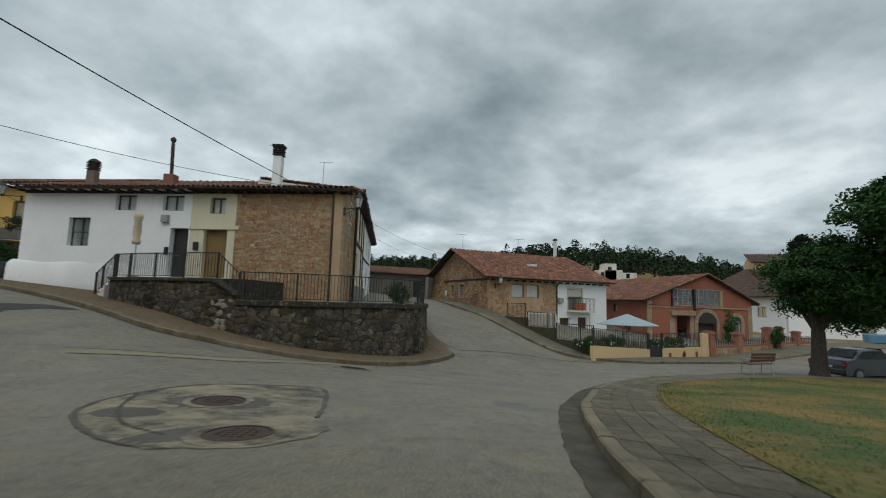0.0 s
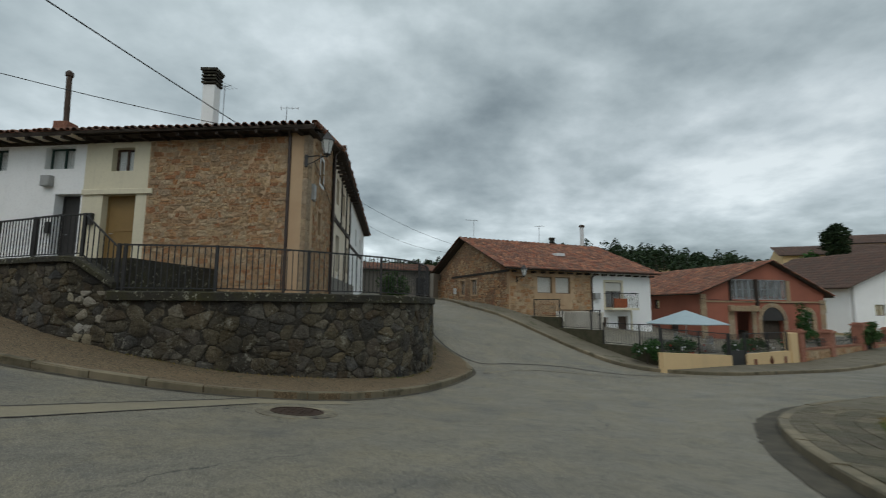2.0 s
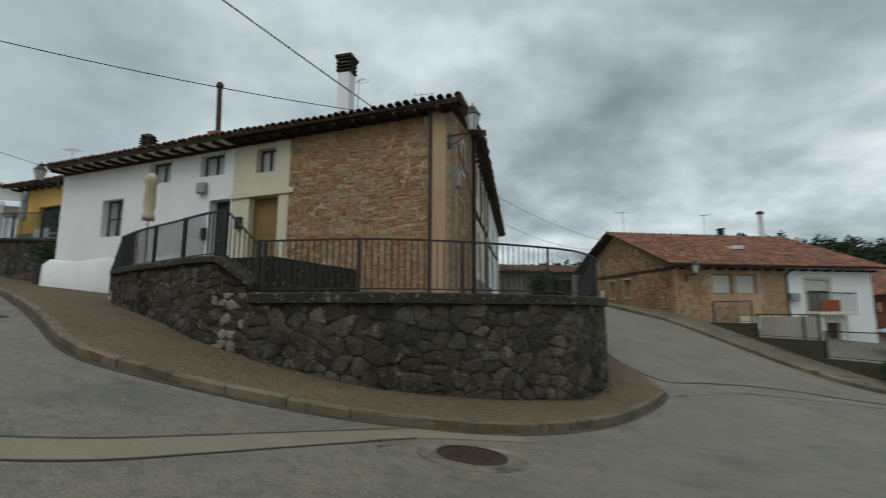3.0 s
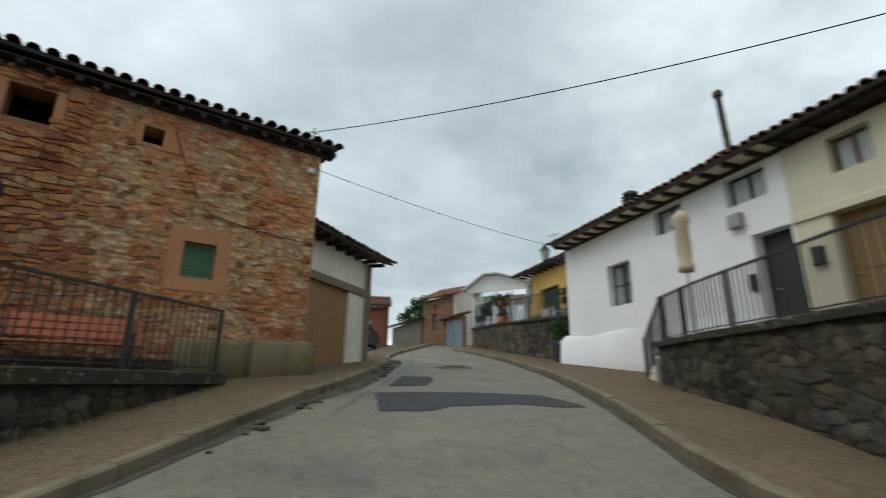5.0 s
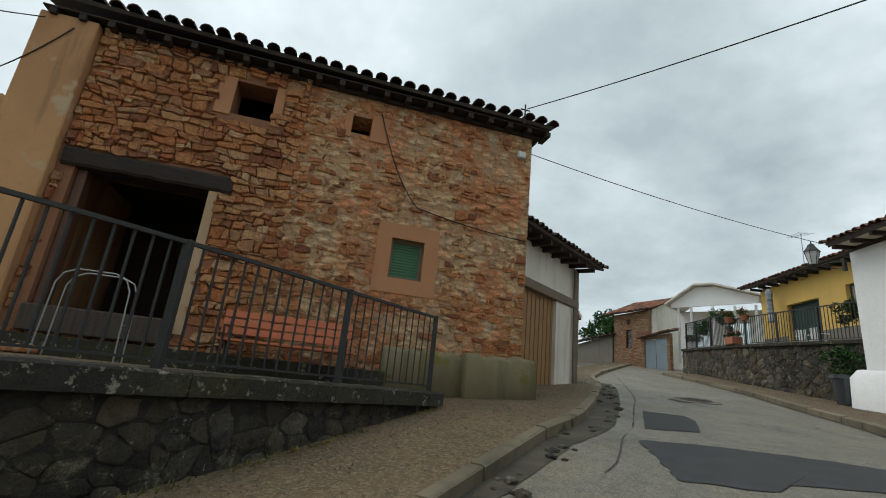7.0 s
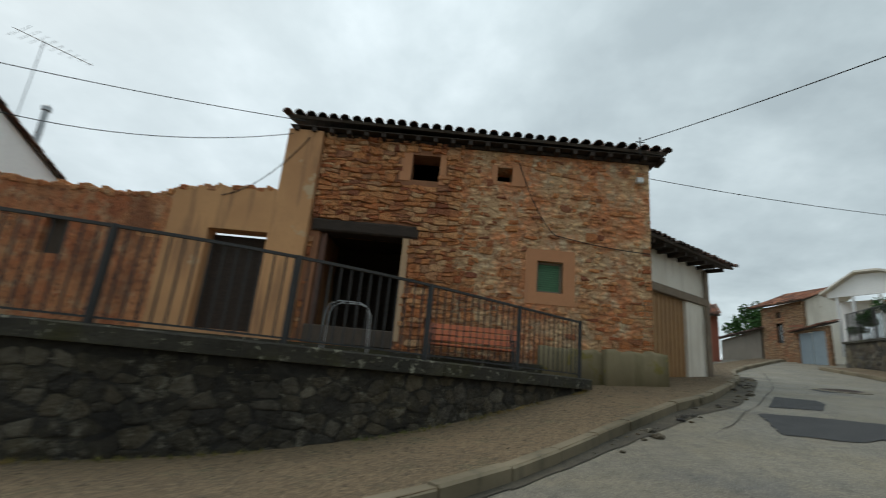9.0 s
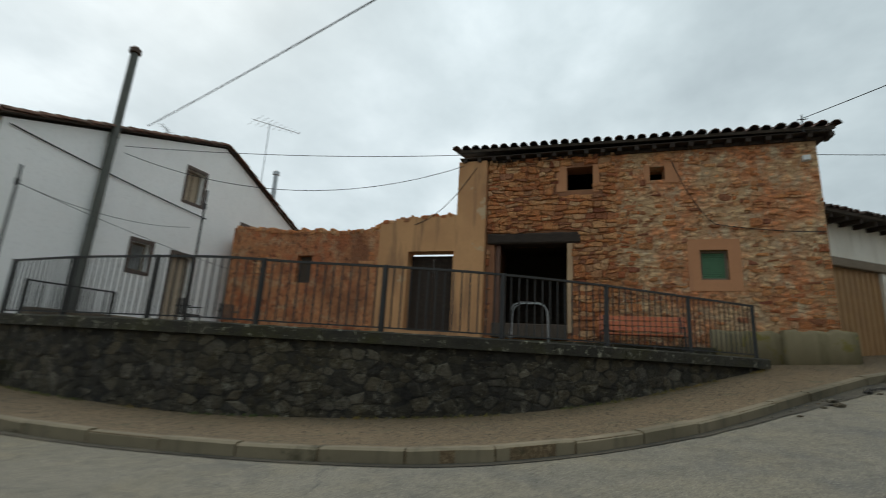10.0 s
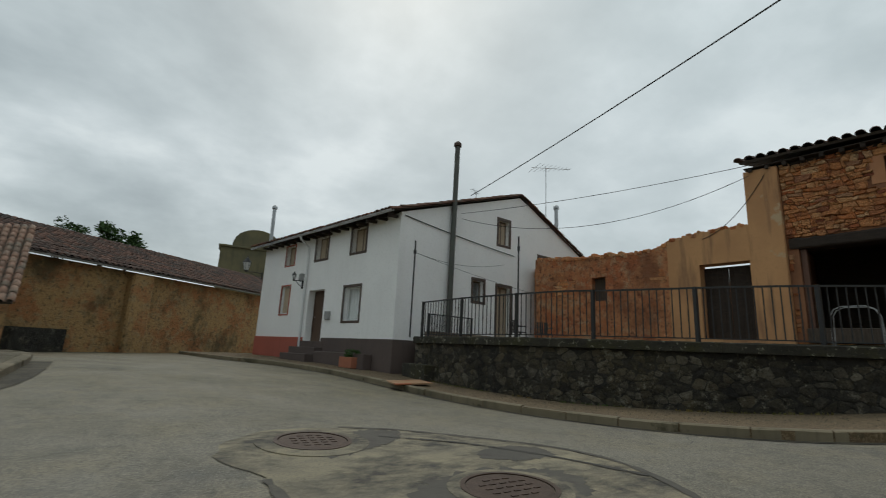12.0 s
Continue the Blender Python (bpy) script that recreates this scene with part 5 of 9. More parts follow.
A.slab("soffit", 6.8, 15.3, -0.5, OVER_W - 0.05, 6.07, 6.10, "cream_old", white_house, "dirty plastered eave soffit")


A.slab("fascia", 6.8, 15.3, OVER_W - 0.05, OVER_W - 0.02, 6.03, 6.13, "timber", white_house)

# ---- retaining walls ----
class Path:
    """A wall that follows a bent line: u along it, n out of it."""

    def __init__(self, pts, n, out):
        self.line = curve(pts, n)
        self.s = np.r_[0, np.cumsum(np.hypot(*np.diff(self.line, axis=0).T))]
        self.length = float(self.s[-1])
        self.out = out

    def xy(self, u):
        return np.array([np.interp(u, self.s, self.line[:, 0]), np.interp(u, self.s, self.line[:, 1])])

    def normal(self, u):
        a, b = self.xy(max(0, u - 0.3)), self.xy(min(self.length, u + 0.3))
        d = (b - a) / np.linalg.norm(b - a)
        return np.array([-d[1], d[0]]) * self.out

    def p(self, u, n, z):
        q = self.xy(u) + self.normal(u) * n
        return Vector((q[0], q[1], z))


def retaining(name, path, top, thick, label, coping=True, cop_h=0.2, stone=(0.42, 0.3), seed=2, near=(8, 0.5), limit=300, mats=("stone_grey", "greymortar"), joint=0.008, proud=0.016, dome=0.028):
    t = thing(name, path.p(path.length / 2, 0, ground_z(*path.xy(path.length / 2))), label, "wall", kind="structure")
    bot = lambda u: ground_z(*path.xy(u)) - 0.15
    bm = bmesh.new()
    cols_ = []
    n = int(path.length / 0.4)
    for i in range(n + 1):
        u = path.length * i / n
        cols_.append([bm.verts.new(path.p(u, a, b)) for a, b in ((0, bot(u)), (0, top(u)), (-thick, top(u)), (-thick, bot(u)))])
    for a, b in zip(cols_, cols_[1:]):
        for i in range(4):
            j = (i + 1) % 4
            bm.faces.new((a[i], b[i], b[j], a[j]))
    bm.faces.new(cols_[0])
    bm.faces.new(cols_[-1][::-1])
    core = part("wall_core", bm, mats[1], t, "dark mortar")
    r = random.Random(seed)
    lo = min(bot(path.length * i / 30) for i in range(31))
    hi = max(top(path.length * i / 30) for i in range(31))
    lay_stones(rubble(0.0, path.length, lo, hi, stone[0], stone[1], r, 0.5, 0.32), path.p, core, mats[0], r, joint, proud, dome=dome,
               keep=lambda u, z: bot(u) - 0.05 < z < top(u) - 0.06, near=near, limit=limit)
    if coping:
        u = 0.0
        while u < path.length - 0.05:
            w = min(r.uniform(0.9, 1.4), path.length - u)
            bm = bmesh.new()
            k = 8
            ring = []
            for i in range(k + 1):
                uu = u + 0.002 + (w - 0.004) * i / k
                ring.append([bm.verts.new(path.p(uu, a + (r.uniform(-0.008, 0.008) if a > 0 else 0), top(uu) + b + (r.uniform(-0.006, 0.006) if b > 0.1 else 0))) for a, b in ((0.09, 0.004), (0.095, cop_h - 0.025), (0.07, cop_h), (-thick - 0.03, cop_h), (-thick - 0.03, 0.004))])
            for a, b in zip(ring, ring[1:]):
                for i in range(5):
                    j = (i + 1) % 5
                    bm.faces.new((a[i], b[i], b[j], a[j]))
            bm.faces.new(ring[0])
            bm.faces.new(ring[-1][::-1])
            part("coping", bm, "coping", t, "mossy concrete coping")
            u += w
    return t


PA = Path(WALL_A, 120, 1)
PL = Path(WALL_L, 120, -1)
TOP_A, TOP_L = 1.0, 0.97
retaining("retaining_wall", PA, lambda u: TOP_A, 0.4, "dark fieldstone retaining wall with concrete coping round a house terrace", stone=(0.25, 0.2), seed=11, near=(13, 0))
retaining("retaining_wall", PL, lambda u: TOP_L, 0.4, "dark mossy fieldstone terrace wall with thick concrete coping", stone=(0.17, 0.125), seed=12, near=(7, 0.3), mats=("stone_moss", "mossmortar"), joint=0.007, proud=0.008, dome=0.03)

# raised landing before the two front doors, with its steps down to the street
LAND = [(-7.35, 16.95), (-8.75, 17.05), (-10.2, 17.62), (-12.1, 18.35), (-13.6, 19.1)]
PD = Path(LAND, 40, 1)
retaining("landing_wall", PD, lambda u: 1.82 if u > 0.9 else 1.25 + 0.6 * u, 0.4, "rough dark stone wall of the raised door landing", cop_h=0.13, stone=(0.23, 0.16), seed=13, near=(1, 1), limit=150)


def slab_poly(name, pts, z0, z1, mat, label, category="terrace", kind="structure"):
    bm = bmesh.new()
    lo = [bm.verts.new((x, y, z0)) for x, y in pts]
    hi = [bm.verts.new((x, y, z1)) for x, y in pts]
    bm.faces.new(lo[::-1])
    bm.faces.new(hi)
    for i in range(len(pts)):
        j = (i + 1) % len(pts)
        bm.faces.new((lo[i], lo[j], hi[j], hi[i]))
    return tagged(part(name, bm, mat), label, category, kind=kind)


slab_poly("terrace", [(-7.3, 17.3), (-5.1, 17.6), (-3.6, 18.35), (-2.4, 19.3), (-1.7, 20.2), (-1.2, 21.7), (-1.15, 23.5), (-1.3, 26.5), (-1.9, 33), (-5.85, 33), (-4.9, 20.4), (-9.6, 20.9), (-9.4, 17.6)], -1.6, 1.1, "concrete", "grey concrete terrace behind the retaining wall")
slab_poly("landing", [(-7.3, 17.35), (-8.75, 17.45), (-10.2, 18.0), (-12.0, 18.75), (-13.5, 19.5), (-13.9, 21.4), (-12.3, 21.2), (-9.2, 20.9), (-7.0, 20.6)], -1.0, 1.95, "coping", "dark mossy concrete landing before two front doors")
stairs = thing("stairs", (-14.4, 19.9, 1.1), "short flight of whitewashed concrete steps up to the landing", "stairs")
sd, sn = Vector((-0.84, 0.54, 0)), Vector((0.54, 0.84, 0))
for i in range(5):
    bm = bmesh.new()
    quadbox(bm, Vector((-13.62, 19.2, 0.4)) + sd * (0.29 * i), sd * 0.29, sn * 1.15, (0, 0, 1.95 - 0.165 * (i + 1) - 0.4))
    part("step", bevelled(bm, 0.012), "white_old" if i > 1 else "concrete", stairs)
# a pale limewashed run of stones where the two walls meet
rng = random.Random(14)
lay_stones(rubble(0.2, 1.0, -0.05, 1.2, 0.2, 0.17, rng, 0.6), PD.p, [o for o in bpy.data.objects if o.name.startswith("landing_wall")][0], "limewash", rng, 0.006, 0.04, keep=lambda u, z: z < 1.15 and abs(u - 0.6) < 0.12 + 0.3 * rng.random() and rng.random() < 0.8, dome=0.012)
railing("railing", [PA.p(u, -0.15, TOP_A + 0.2) for u in np.linspace(4.2, PA.length - 0.05, 26)], "black iron railing with thin upright bars on the wall coping", 1.01, post_drop=0.25)
railing("railing", [(-7.45, 17.1, 1.2), PD.p(0.95, -0.15, 1.95)], "short slanting black iron rail", 0.95)
railing("railing", [PD.p(u, -0.15, 1.95) for u in np.linspace(0.95, PD.length - 0.1, 9)], "grey iron railing along the raised landing", 0.95, post_every=1.5)
railing("railing", [(-13.58, 19.27, 1.95), (-14.95, 20.15, 1.2)], "slanting grey iron stair rail", 0.95, post_every=1.0)
yard_gate = thing("yard_gate", PA.p(6, -0.2, TOP_A + 0.2), "dark sheeted iron gate leaves behind the railing", "gate")
for k in range(6):
    a, b = PA.p(4.3 + 0.75 * k, -0.22, TOP_A + 0.26), PA.p(5.0 + 0.75 * k, -0.22, TOP_A + 0.26)
    bm = bmesh.new()
    quadbox(bm, a, b - a, Vector((0.02, 0, 0)), (0, 0, 0.8 - 0.05 * k))
    part("sheet", bm, "iron", yard_gate)

# ---- the old barn-house of rust stone ----
B = Face((-14.8, 2.2), (-16.9, 11.8), -1)
barn = thing("stone_barn", B.p(6, 0, 1.6), "old rust-red rubble stone house with black timber lintel", "house")
bh = [(2.55, 4.5, 1.6, 3.98), (4.5, 5.18, 5.44, 6.1), (6.58, 6.94, 5.6, 5.96), (7.62, 8.22, 2.99, 3.72)]
wall_b = part("wall", wall_mesh(B, 2.3, 5.5, 1.0, 6.46, bh, 0.55), "gapmortar", barn, "tightly laid rust sandstone rubble")
wall_b2 = part("wall", wall_mesh(B, 5.5, 10.25, 1.0, 6.46, bh, 0.55), "smeared", barn, "rubble smeared with mud and lime mortar")
rng = random.Random(21)


def barn_stone(u, z):
    if any(h[0] - 0.16 < u < h[1] + 0.16 and h[2] - 0.1 < z < h[3] + 0.12 for h in bh):
        return False
    if 7.3 < u < 8.56 and 2.68 < z < 4.05:
        return False
    if 2.3 < u < 4.86 and 3.9 < z < 4.28:
        return False
    if 4.2 < u < 5.34 and 5.3 < z < 6.2:
        return False
    # where the render still holds, few stones show
    hide = noise.noise(Vector((u * 0.55, z * 0.6, 3.1))) + 0.35 * noise.noise(Vector((u * 1.7, z * 1.7, 9)))
    return hide < 0.22 + 0.7 * (5.4 - u > 0) or rng.random() < 0.22


lay_stones(courses(2.32, 5.75, 1.1, 6.44, 0.185, 0.112, rng, 0.85), lambda u, n, z: B.p(u, n, z), wall_b, "stone_rust", rng, 0.006, 0.065, keep=barn_stone, near=(4.8, 3.2))
lay_stones(courses(5.5, 10.26, 1.1, 6.42, 0.17, 0.098, rng, 0.95), lambda u, n, z: B.p(u, n, z), wall_b2, "stone_rust", rng, 0.016, 0.03,
           keep=lambda u, z: barn_stone(u, z) and rng.random() < 0.34 + 0.25 * (z < 2.9) + 0.35 * (u < 6.2) + 0.3 * (u > 9.8), near=(6.5, 3.0))
bm = bmesh.new()
rings_ = []
for k in range(13):
    u = 2.36 + 2.48 * k / 12
    f_, lo_, hi_ = 0.06 + 0.03 * noise.noise(Vector((k * 0.9, 3, 1))), 3.96 + 0.035 * noise.noise(Vector((k * 0.8, 1, 1))), 4.26 + 0.04 * noise.noise(Vector((k * 0.7, 7, 2)))
    rings_.append([bm.verts.new(B.p(u, n, z)) for n, z in ((-0.45, lo_), (f_ - 0.03, lo_), (f_, lo_ + 0.04), (f_ + 0.01, hi_ - 0.05), (f_ - 0.04, hi_), (-0.45, hi_))])
for a, b in zip(rings_, rings_[1:]):
    for i in range(6):
        j = (i + 1) % 6
        bm.faces.new((a[i], b[i], b[j], a[j]))
bm.faces.new(rings_[0])
bm.faces.new(rings_[-1][::-1])
part("lintel", bm, "timber", barn, "charred black timber lintel")
B.slab("brick_reveal", 4.5, 4.64, -0.5, 0.03, 1.6, 3.95, "limemortar", barn, "pale mortar door jamb")
window(barn, B, 7.62, 8.22, 2.99, 3.72, 0.12, "timber_pale", 0, shutter="shutter_green", surround=("terraband", 0.27))
for u0, u1, z0, z1 in ((5.18, 5.34, 5.36, 6.16), (4.22, 4.5, 5.4, 6.14), (6.44, 6.58, 5.5, 6.02), (6.94, 7.26, 5.5, 6.04)):
    B.slab("render_patch", u0, u1, -0.1, 0.02, z0, z1, "terraband", barn, "ochre red render patch", 0.006)
for u0, u1, top_z, deep, mat_, lab in ((7.7, 9.15, 1.8, 0.14, "mosscon", "mossy cement wall foot"), (9.1, 10.42, 1.86, 0.3, "mosscon", "mossy cement fillet at the corner")):
    bm = bmesh.new()
    cols = []
    for i in range(25):
        u = u0 + (u1 - u0) * i / 24
        w_ = 0.10 * noise.noise(Vector((u * 3, 4, 1))) + 0.035 * noise.noise(Vector((u * 8, 2, 5)))
        cols.append([bm.verts.new(B.p(u, n, z)) for n, z in ((-0.15, 0.8), (deep * 1.15 + w_ * 0.6, 0.8), (deep + w_ * 0.6, top_z - 0.09 + w_), (deep * 0.85 + w_ * 0.4, top_z - 0.02 + w_), (0.0, top_z + w_), (-0.15, top_z + w_))])
    for a, b in zip(cols, cols[1:]):
        for i in range(6):
            j = (i + 1) % 6
            bm.faces.new((a[i], b[i], b[j], a[j]))
    bm.faces.new(cols[0])
    bm.faces.new(cols[-1][::-1])
    part("footing", bm, mat_, barn, lab, smooth=True)
B.slab("threshold", 2.55, 4.5, -0.4, 0.14, 1.42, 1.8, "door_wood", barn, "weathered timber threshold board", 0.02)
B.slab("door_post", 2.56, 2.7, -0.32, -0.1, 1.66, 3.96, "plank_brown", barn, "reddish brown door post", bevel=0.01)
EB = 6.58
tile_roof(barn, "roof", B.p(1.42, 0.32, EB + 0.14), B.p(10.55, 0.32, EB), B.p(10.55, -4.4, 7.95), B.p(1.42, -4.4, 7.95), "tile_dark", singles=60, seed=7, spacing=0.27)
tile_roof(barn, "roof", B.p(10.55, -9.2, EB), B.p(1.42, -9.2, EB), B.p(1.42, -4.4, 7.9), B.p(10.55, -4.4, 7.9), "tile_dark", spacing=0.4, pitch=0.8, seed=8)
rafters(barn, B, [1.66 + 0.42 * i for i in range(22)], -0.1, 0.27, 6.47, 6.46, 0.1, 0.1)
B.slab("wall_plate", 2.3, 10.4, -0.3, 0.06, 6.37, 6.45, "timber", barn)
B.slab("eave_board", 1.5, 10.5, -0.2, 0.26, 6.475, 6.50, "timber", barn)
Bn = Face(B.p(10.25, -0.55, 0).xy, B.p(10.25, -9, 0).xy, -1)
part("wall", wall_mesh(Bn, 0, 8.4, 1.2, lambda u: 6.42 + 1.42 * (1 - abs(u - 3.9) / 4.6), [], 0.5, cuts=(3.9,)), "mud", barn)
part("wall", wall_mesh(Face(B.p(2.3, -0.55, 0).xy, B.p(2.3, -9, 0).xy, -1), 0, 8.4, 1.2, lambda u: 6.42 + 1.42 * (1 - abs(u - 3.9) / 4.6), [], 0.5, cuts=(3.9,)), "ochre", barn)
part("wall", wall_mesh(Face(B.p(2.3, -8.9, 0).xy, B.p(10.25, -8.9, 0).xy, 1), 0, 7.9, 1.2, 6.6, [], 0.4), "mud", barn)
# added ceiling and near-black backing, only to darken the inside behind the openings
B.slab("loft_floor", 2.35, 10.2, -8.7, -0.56, 4.3, 4.42, "timber", barn, "added dark ceiling that keeps daylight out of the barn")
B.slab("partition", 2.35, 10.2, -3.1, -3.0, 1.2, 4.29, "timber", barn, "added dark backing for the black of the doorway")
B.slab("pilaster", 1.46, 2.3, -0.6, 0.2, 1.0, 6.42, "ochre", barn, "ochre plastered pilaster", 0.02)

# ---- roofless ruin beside it ----
ruin = thing("ruined_wall", B.p(-2, 0.2, 1.5), "roofless ruined wall of red mud plaster and ochre render", "ruin")
rh = [(-3.7, -3.15, 2.82, 3.68), (0.05, 1.42, 1.5, 3.75)]


def ruin_top(u):
    base = float(np.interp(u, (-6.3, -4.5, -3, -2, -1.2, -0.9, 0.2, 1.46), (4.68, 4.5, 4.45, 4.4, 4.46, 4.66, 4.78, 4.82)))
    return base + (0.07 * noise.noise(Vector((u * 5, 0, 0))) + 0.05 * noise.noise(Vector((u * 14, 2, 0))))


wall_r = part("wall", wall_mesh(B, -6.3, -0.9, 1.0, ruin_top, rh, 0.45, step=0.12, n0=0.16), "mudwall", ruin, "red mud plaster, crumbling along its top")
part("wall", wall_mesh(B, -0.9, 1.46, 1.0, ruin_top, rh, 0.45, step=0.12, n0=0.18), "ochre", ruin, "ochre render round the doorway")
rng = random.Random(31)
lay_stones(courses(-6.28, -1.0, 1.1, 4.5, 0.24, 0.11, rng), lambda u, n, z: B.p(u, n + 0.16, z), wall_r, "stone_rust", rng, 0.02, 0.012,
           keep=lambda u, z: noise.noise(Vector((u * 0.9, z * 1.0, 5))) > 0.34 and not any(h[0] - 0.15 < u < h[1] + 0.15 and h[2] - 0.1 < z < h[3] + 0.12 for h in rh), limit=200)
for i in range(84):
    u = -6.25 + 7.5 * i / 83 + rng.uniform(-0.03, 0.03)
    w_ = rng.uniform(0.08, 0.2)
    bm = bmesh.new()
    B.box(bm, u, u + w_, -0.28, 0.15 + rng.uniform(-0.02, 0.06), ruin_top(u) - 0.08, ruin_top(u) + rng.uniform(0.01, 0.09))
    part("capstone", bevelled(bm, 0.02), "stone_rust", ruin)
# added board: blocks the sky so that the window opening looks dark
B.slab("shutter", -3.72, -3.13, -0.1, -0.06, 2.8, 3.7, "door_wood", ruin, "dark board added to block the sky behind the small window")
door(ruin, B, 0.05, 1.42, 1.5, 3.68, 0.18, "timber", 2, planks=4, handle=False)
part("wall", wall_mesh(Face(B.p(-6.3, -0.3, 0).xy, B.p(-6.3, -7, 0).xy, -1), 0, 6.6, 1, 4.4, [], 0.4), "mudwall", ruin)
part("wall", wall_mesh(Face(B.p(-6.3, -7, 0).xy, B.p(2.3, -7, 0).xy, -1), 0, 8.6, 1, 4.3, [], 0.4), "mudwall", ruin)

# terrace between the wall and these houses
slab_poly("terrace", [(-7.6, -2.6), (-7.95, 0), (-8.7, 2.8), (-9.45, 4.1), (-10.5, 6.0), (-11.4, 7.3), (-12.5, 8.1), (-14.0, 9.1), (-15.6, 10.2), (-16.9, 10.8), (-17.6, 9), (-15.4, 2), (-14.0, -5.0), (-8, -4)], -1.0, 1.12, "pavement", "gravelled terrace before the old stone houses")
# mossy step; its run behind the bench also stands for the shade there
slab_poly("terrace_step", [B.p(-6.4, 0.5, 0).xy, B.p(2.3, 0.42, 0).xy, B.p(5.0, 0.36, 0).xy, B.p(7.75, 0.3, 0).xy, B.p(7.75, -0.2, 0).xy, B.p(-6.4, -0.2, 0).xy], 0.5, 1.38, "coping", "mossy stone step along the old houses, extended as dark shade behind the bench")
railing("railing", [PL.p(u, -0.15, TOP_L + 0.2) for u in np.linspace(0.1, PL.length - 0.06, 38)], "black iron railing with flat posts on the terrace wall", 1.08, gap=0.14, post_every=1.95, post_drop=0.35, post_w=0.035)

# ---- garage annex farther up the street ----
AN = Face((-19.5, 13.0), (-19.5 - 0.743, 13.0 + 0.669), -1)
annex = thing("garage", AN.p(1.2, 0, 1.8), "small old garage with brown sheet door and peeling white plaster", "garage")
part("wall", wall_mesh(AN, -2.5, 2.6, 1.0, 4.9, [(-1.3, 1.3, 0.9, 3.75)], 0.4), "white_old", annex)
for i in range(24):
    u = -1.3 + 2.6 * i / 24
    AN.slab("door_rib", u, u + 2.6 / 24 - 0.012, -0.16, -0.1 + 0.012 * (i % 2), 1.25, 3.72, "door_garage", annex)
AN.slab("lintel", -1.2, 2.65, -0.1, 0.06, 3.72, 3.96, "timber_pale", annex, "weathered timber lintel", 0.02)
AN.slab("corner_post", 2.38, 2.66, -0.1, 0.05, 1.4, 4.85, "stonepost", annex, "bare stone corner", 0.03)
part("wall", wall_mesh(Face(AN.p(2.6, 0, 0).xy, AN.p(2.6, -6, 0).xy, -1), 0, 6, 1.0, lambda u: 4.9 + 0.25 * u, [], 0.4), "white_old", annex)
tile_roof(annex, "roof", AN.p(-1.9, 0.6, 4.98), AN.p(3.15, 0.6, 5.02), AN.p(3.15, -5, 6.6), AN.p(-1.9, -5, 6.6), "tile_dark", seed=14)
rafters(annex, AN, [-1.8 + 0.55 * i for i in range(9)], -0.1, 0.52, 4.92, 4.9)

# ---- the white gabled house beyond the terrace ----
C = Face((-6.9, -3.3), (-6.9 + 0.287 * 10.4, -3.3 - 0.958 * 10.4), 1)
CG = Face((-6.9, -3.3), (-6.9 - 0.985 * 10.3, -3.3 - 0.174 * 10.3), -1)
gable_house = thing("white_house", (-6.9, -3.3, 0.2), "white gabled house with brown window bands and dark plinth", "house")
ch = [(1.97, 2.88, 4.27, 5.22), (4.6, 5.52, 4.27, 5.22), (7.35, 8.2, 4.25, 5.15), (2.05, 3.08, 1.7, 2.95), (4.5, 5.75, 0.9, 2.98), (7.45, 8.25, 2.05, 3.3)]
part("wall", wall_mesh(C, 0, 6.0, -0.3, 5.36, ch, 0.4), "white", gable_house)
part("wall", wall_mesh(C, 6.0, 10.4, -0.3, 5.36, ch, 0.4), "white", gable_house)
for u0, u1, z0, z1 in ch[:2]:
    window(gable_house, C, u0, u1, z0, z1, 0.2, "timber_pale", 1, surround=("band", 0.1), shutter="blind")
window(gable_house, C, *ch[2], 0.2, "timber_pale", 1, surround=("redband", 0.05), shutter="blind")
window(gable_house, C, *ch[3], 0.2, "white_paint", 0, surround=("band", 0.09), curtain=True)
window(gable_house, C, *ch[5], 0.12, "white_paint", 0, surround=("redband", 0.06), shutter="blind")
door(gable_house, C, 4.5, 5.75, 0.9, 2.98, 0.3, "brown_frame", 1)["label"] = "brown wooden door in a deep reveal"
C.slab("plinth", -0.03, 4.4, -0.1, 0.035, -0.3, 1.06, "plinth", gable_house, "dark brown painted plinth", 0.006)
C.slab("plinth", 5.85, 10.43, -0.1, 0.035, -0.3, 1.06, "redplinth", gable_house, "red painted plinth", 0.006)
CG.slab("plinth", -0.03, 1.2, -0.1, 0.035, -0.3, 1.06, "plinth", gable_house, "dark brown painted plinth", 0.006)
cgh = [(4.72, 5.34, 5.12, 6.15), (3.42, 3.97, 2.68, 3.48), (4.7, 5.45, 1.3, 3.4), (7.2, 7.9, 4.0, 5.0)]
part("wall", wall_mesh(CG, 0, 10.3, -0.2, lambda u: 5.4 + 1.98 * (u / 5.95 if u < 5.95 else (10.9 - u) / 4.95), cgh, 0.4, cuts=(5.95,)), "white", gable_house, "white plastered gable")
for i, h in enumerate(cgh):
    window(gable_house, CG, *h, 0.2, "timber_pale", 0 if i == 1 else 1, surround=("band", 0.1), shutter=None if i == 1 else "blind")
apex = CG.p(5.95, 0.07, 7.46)
rend = apex + C.d * 11.3
e0, e1 = C.p(-0.1, 0.5, 5.34), C.p(10.9, 0.5, 5.4)
tile_roof(gable_house, "roof", e0, e1, rend, apex, "tile", seed=15, singles=46, thick=0.03)
b0 = CG.p(10.6, 0.07, 5.32)
tile_roof(gable_house, "roof", b0 + C.d * 11.3, b0, apex, rend, "tile", seed=16, thick=0.03, spacing=0.3, pitch=0.5)
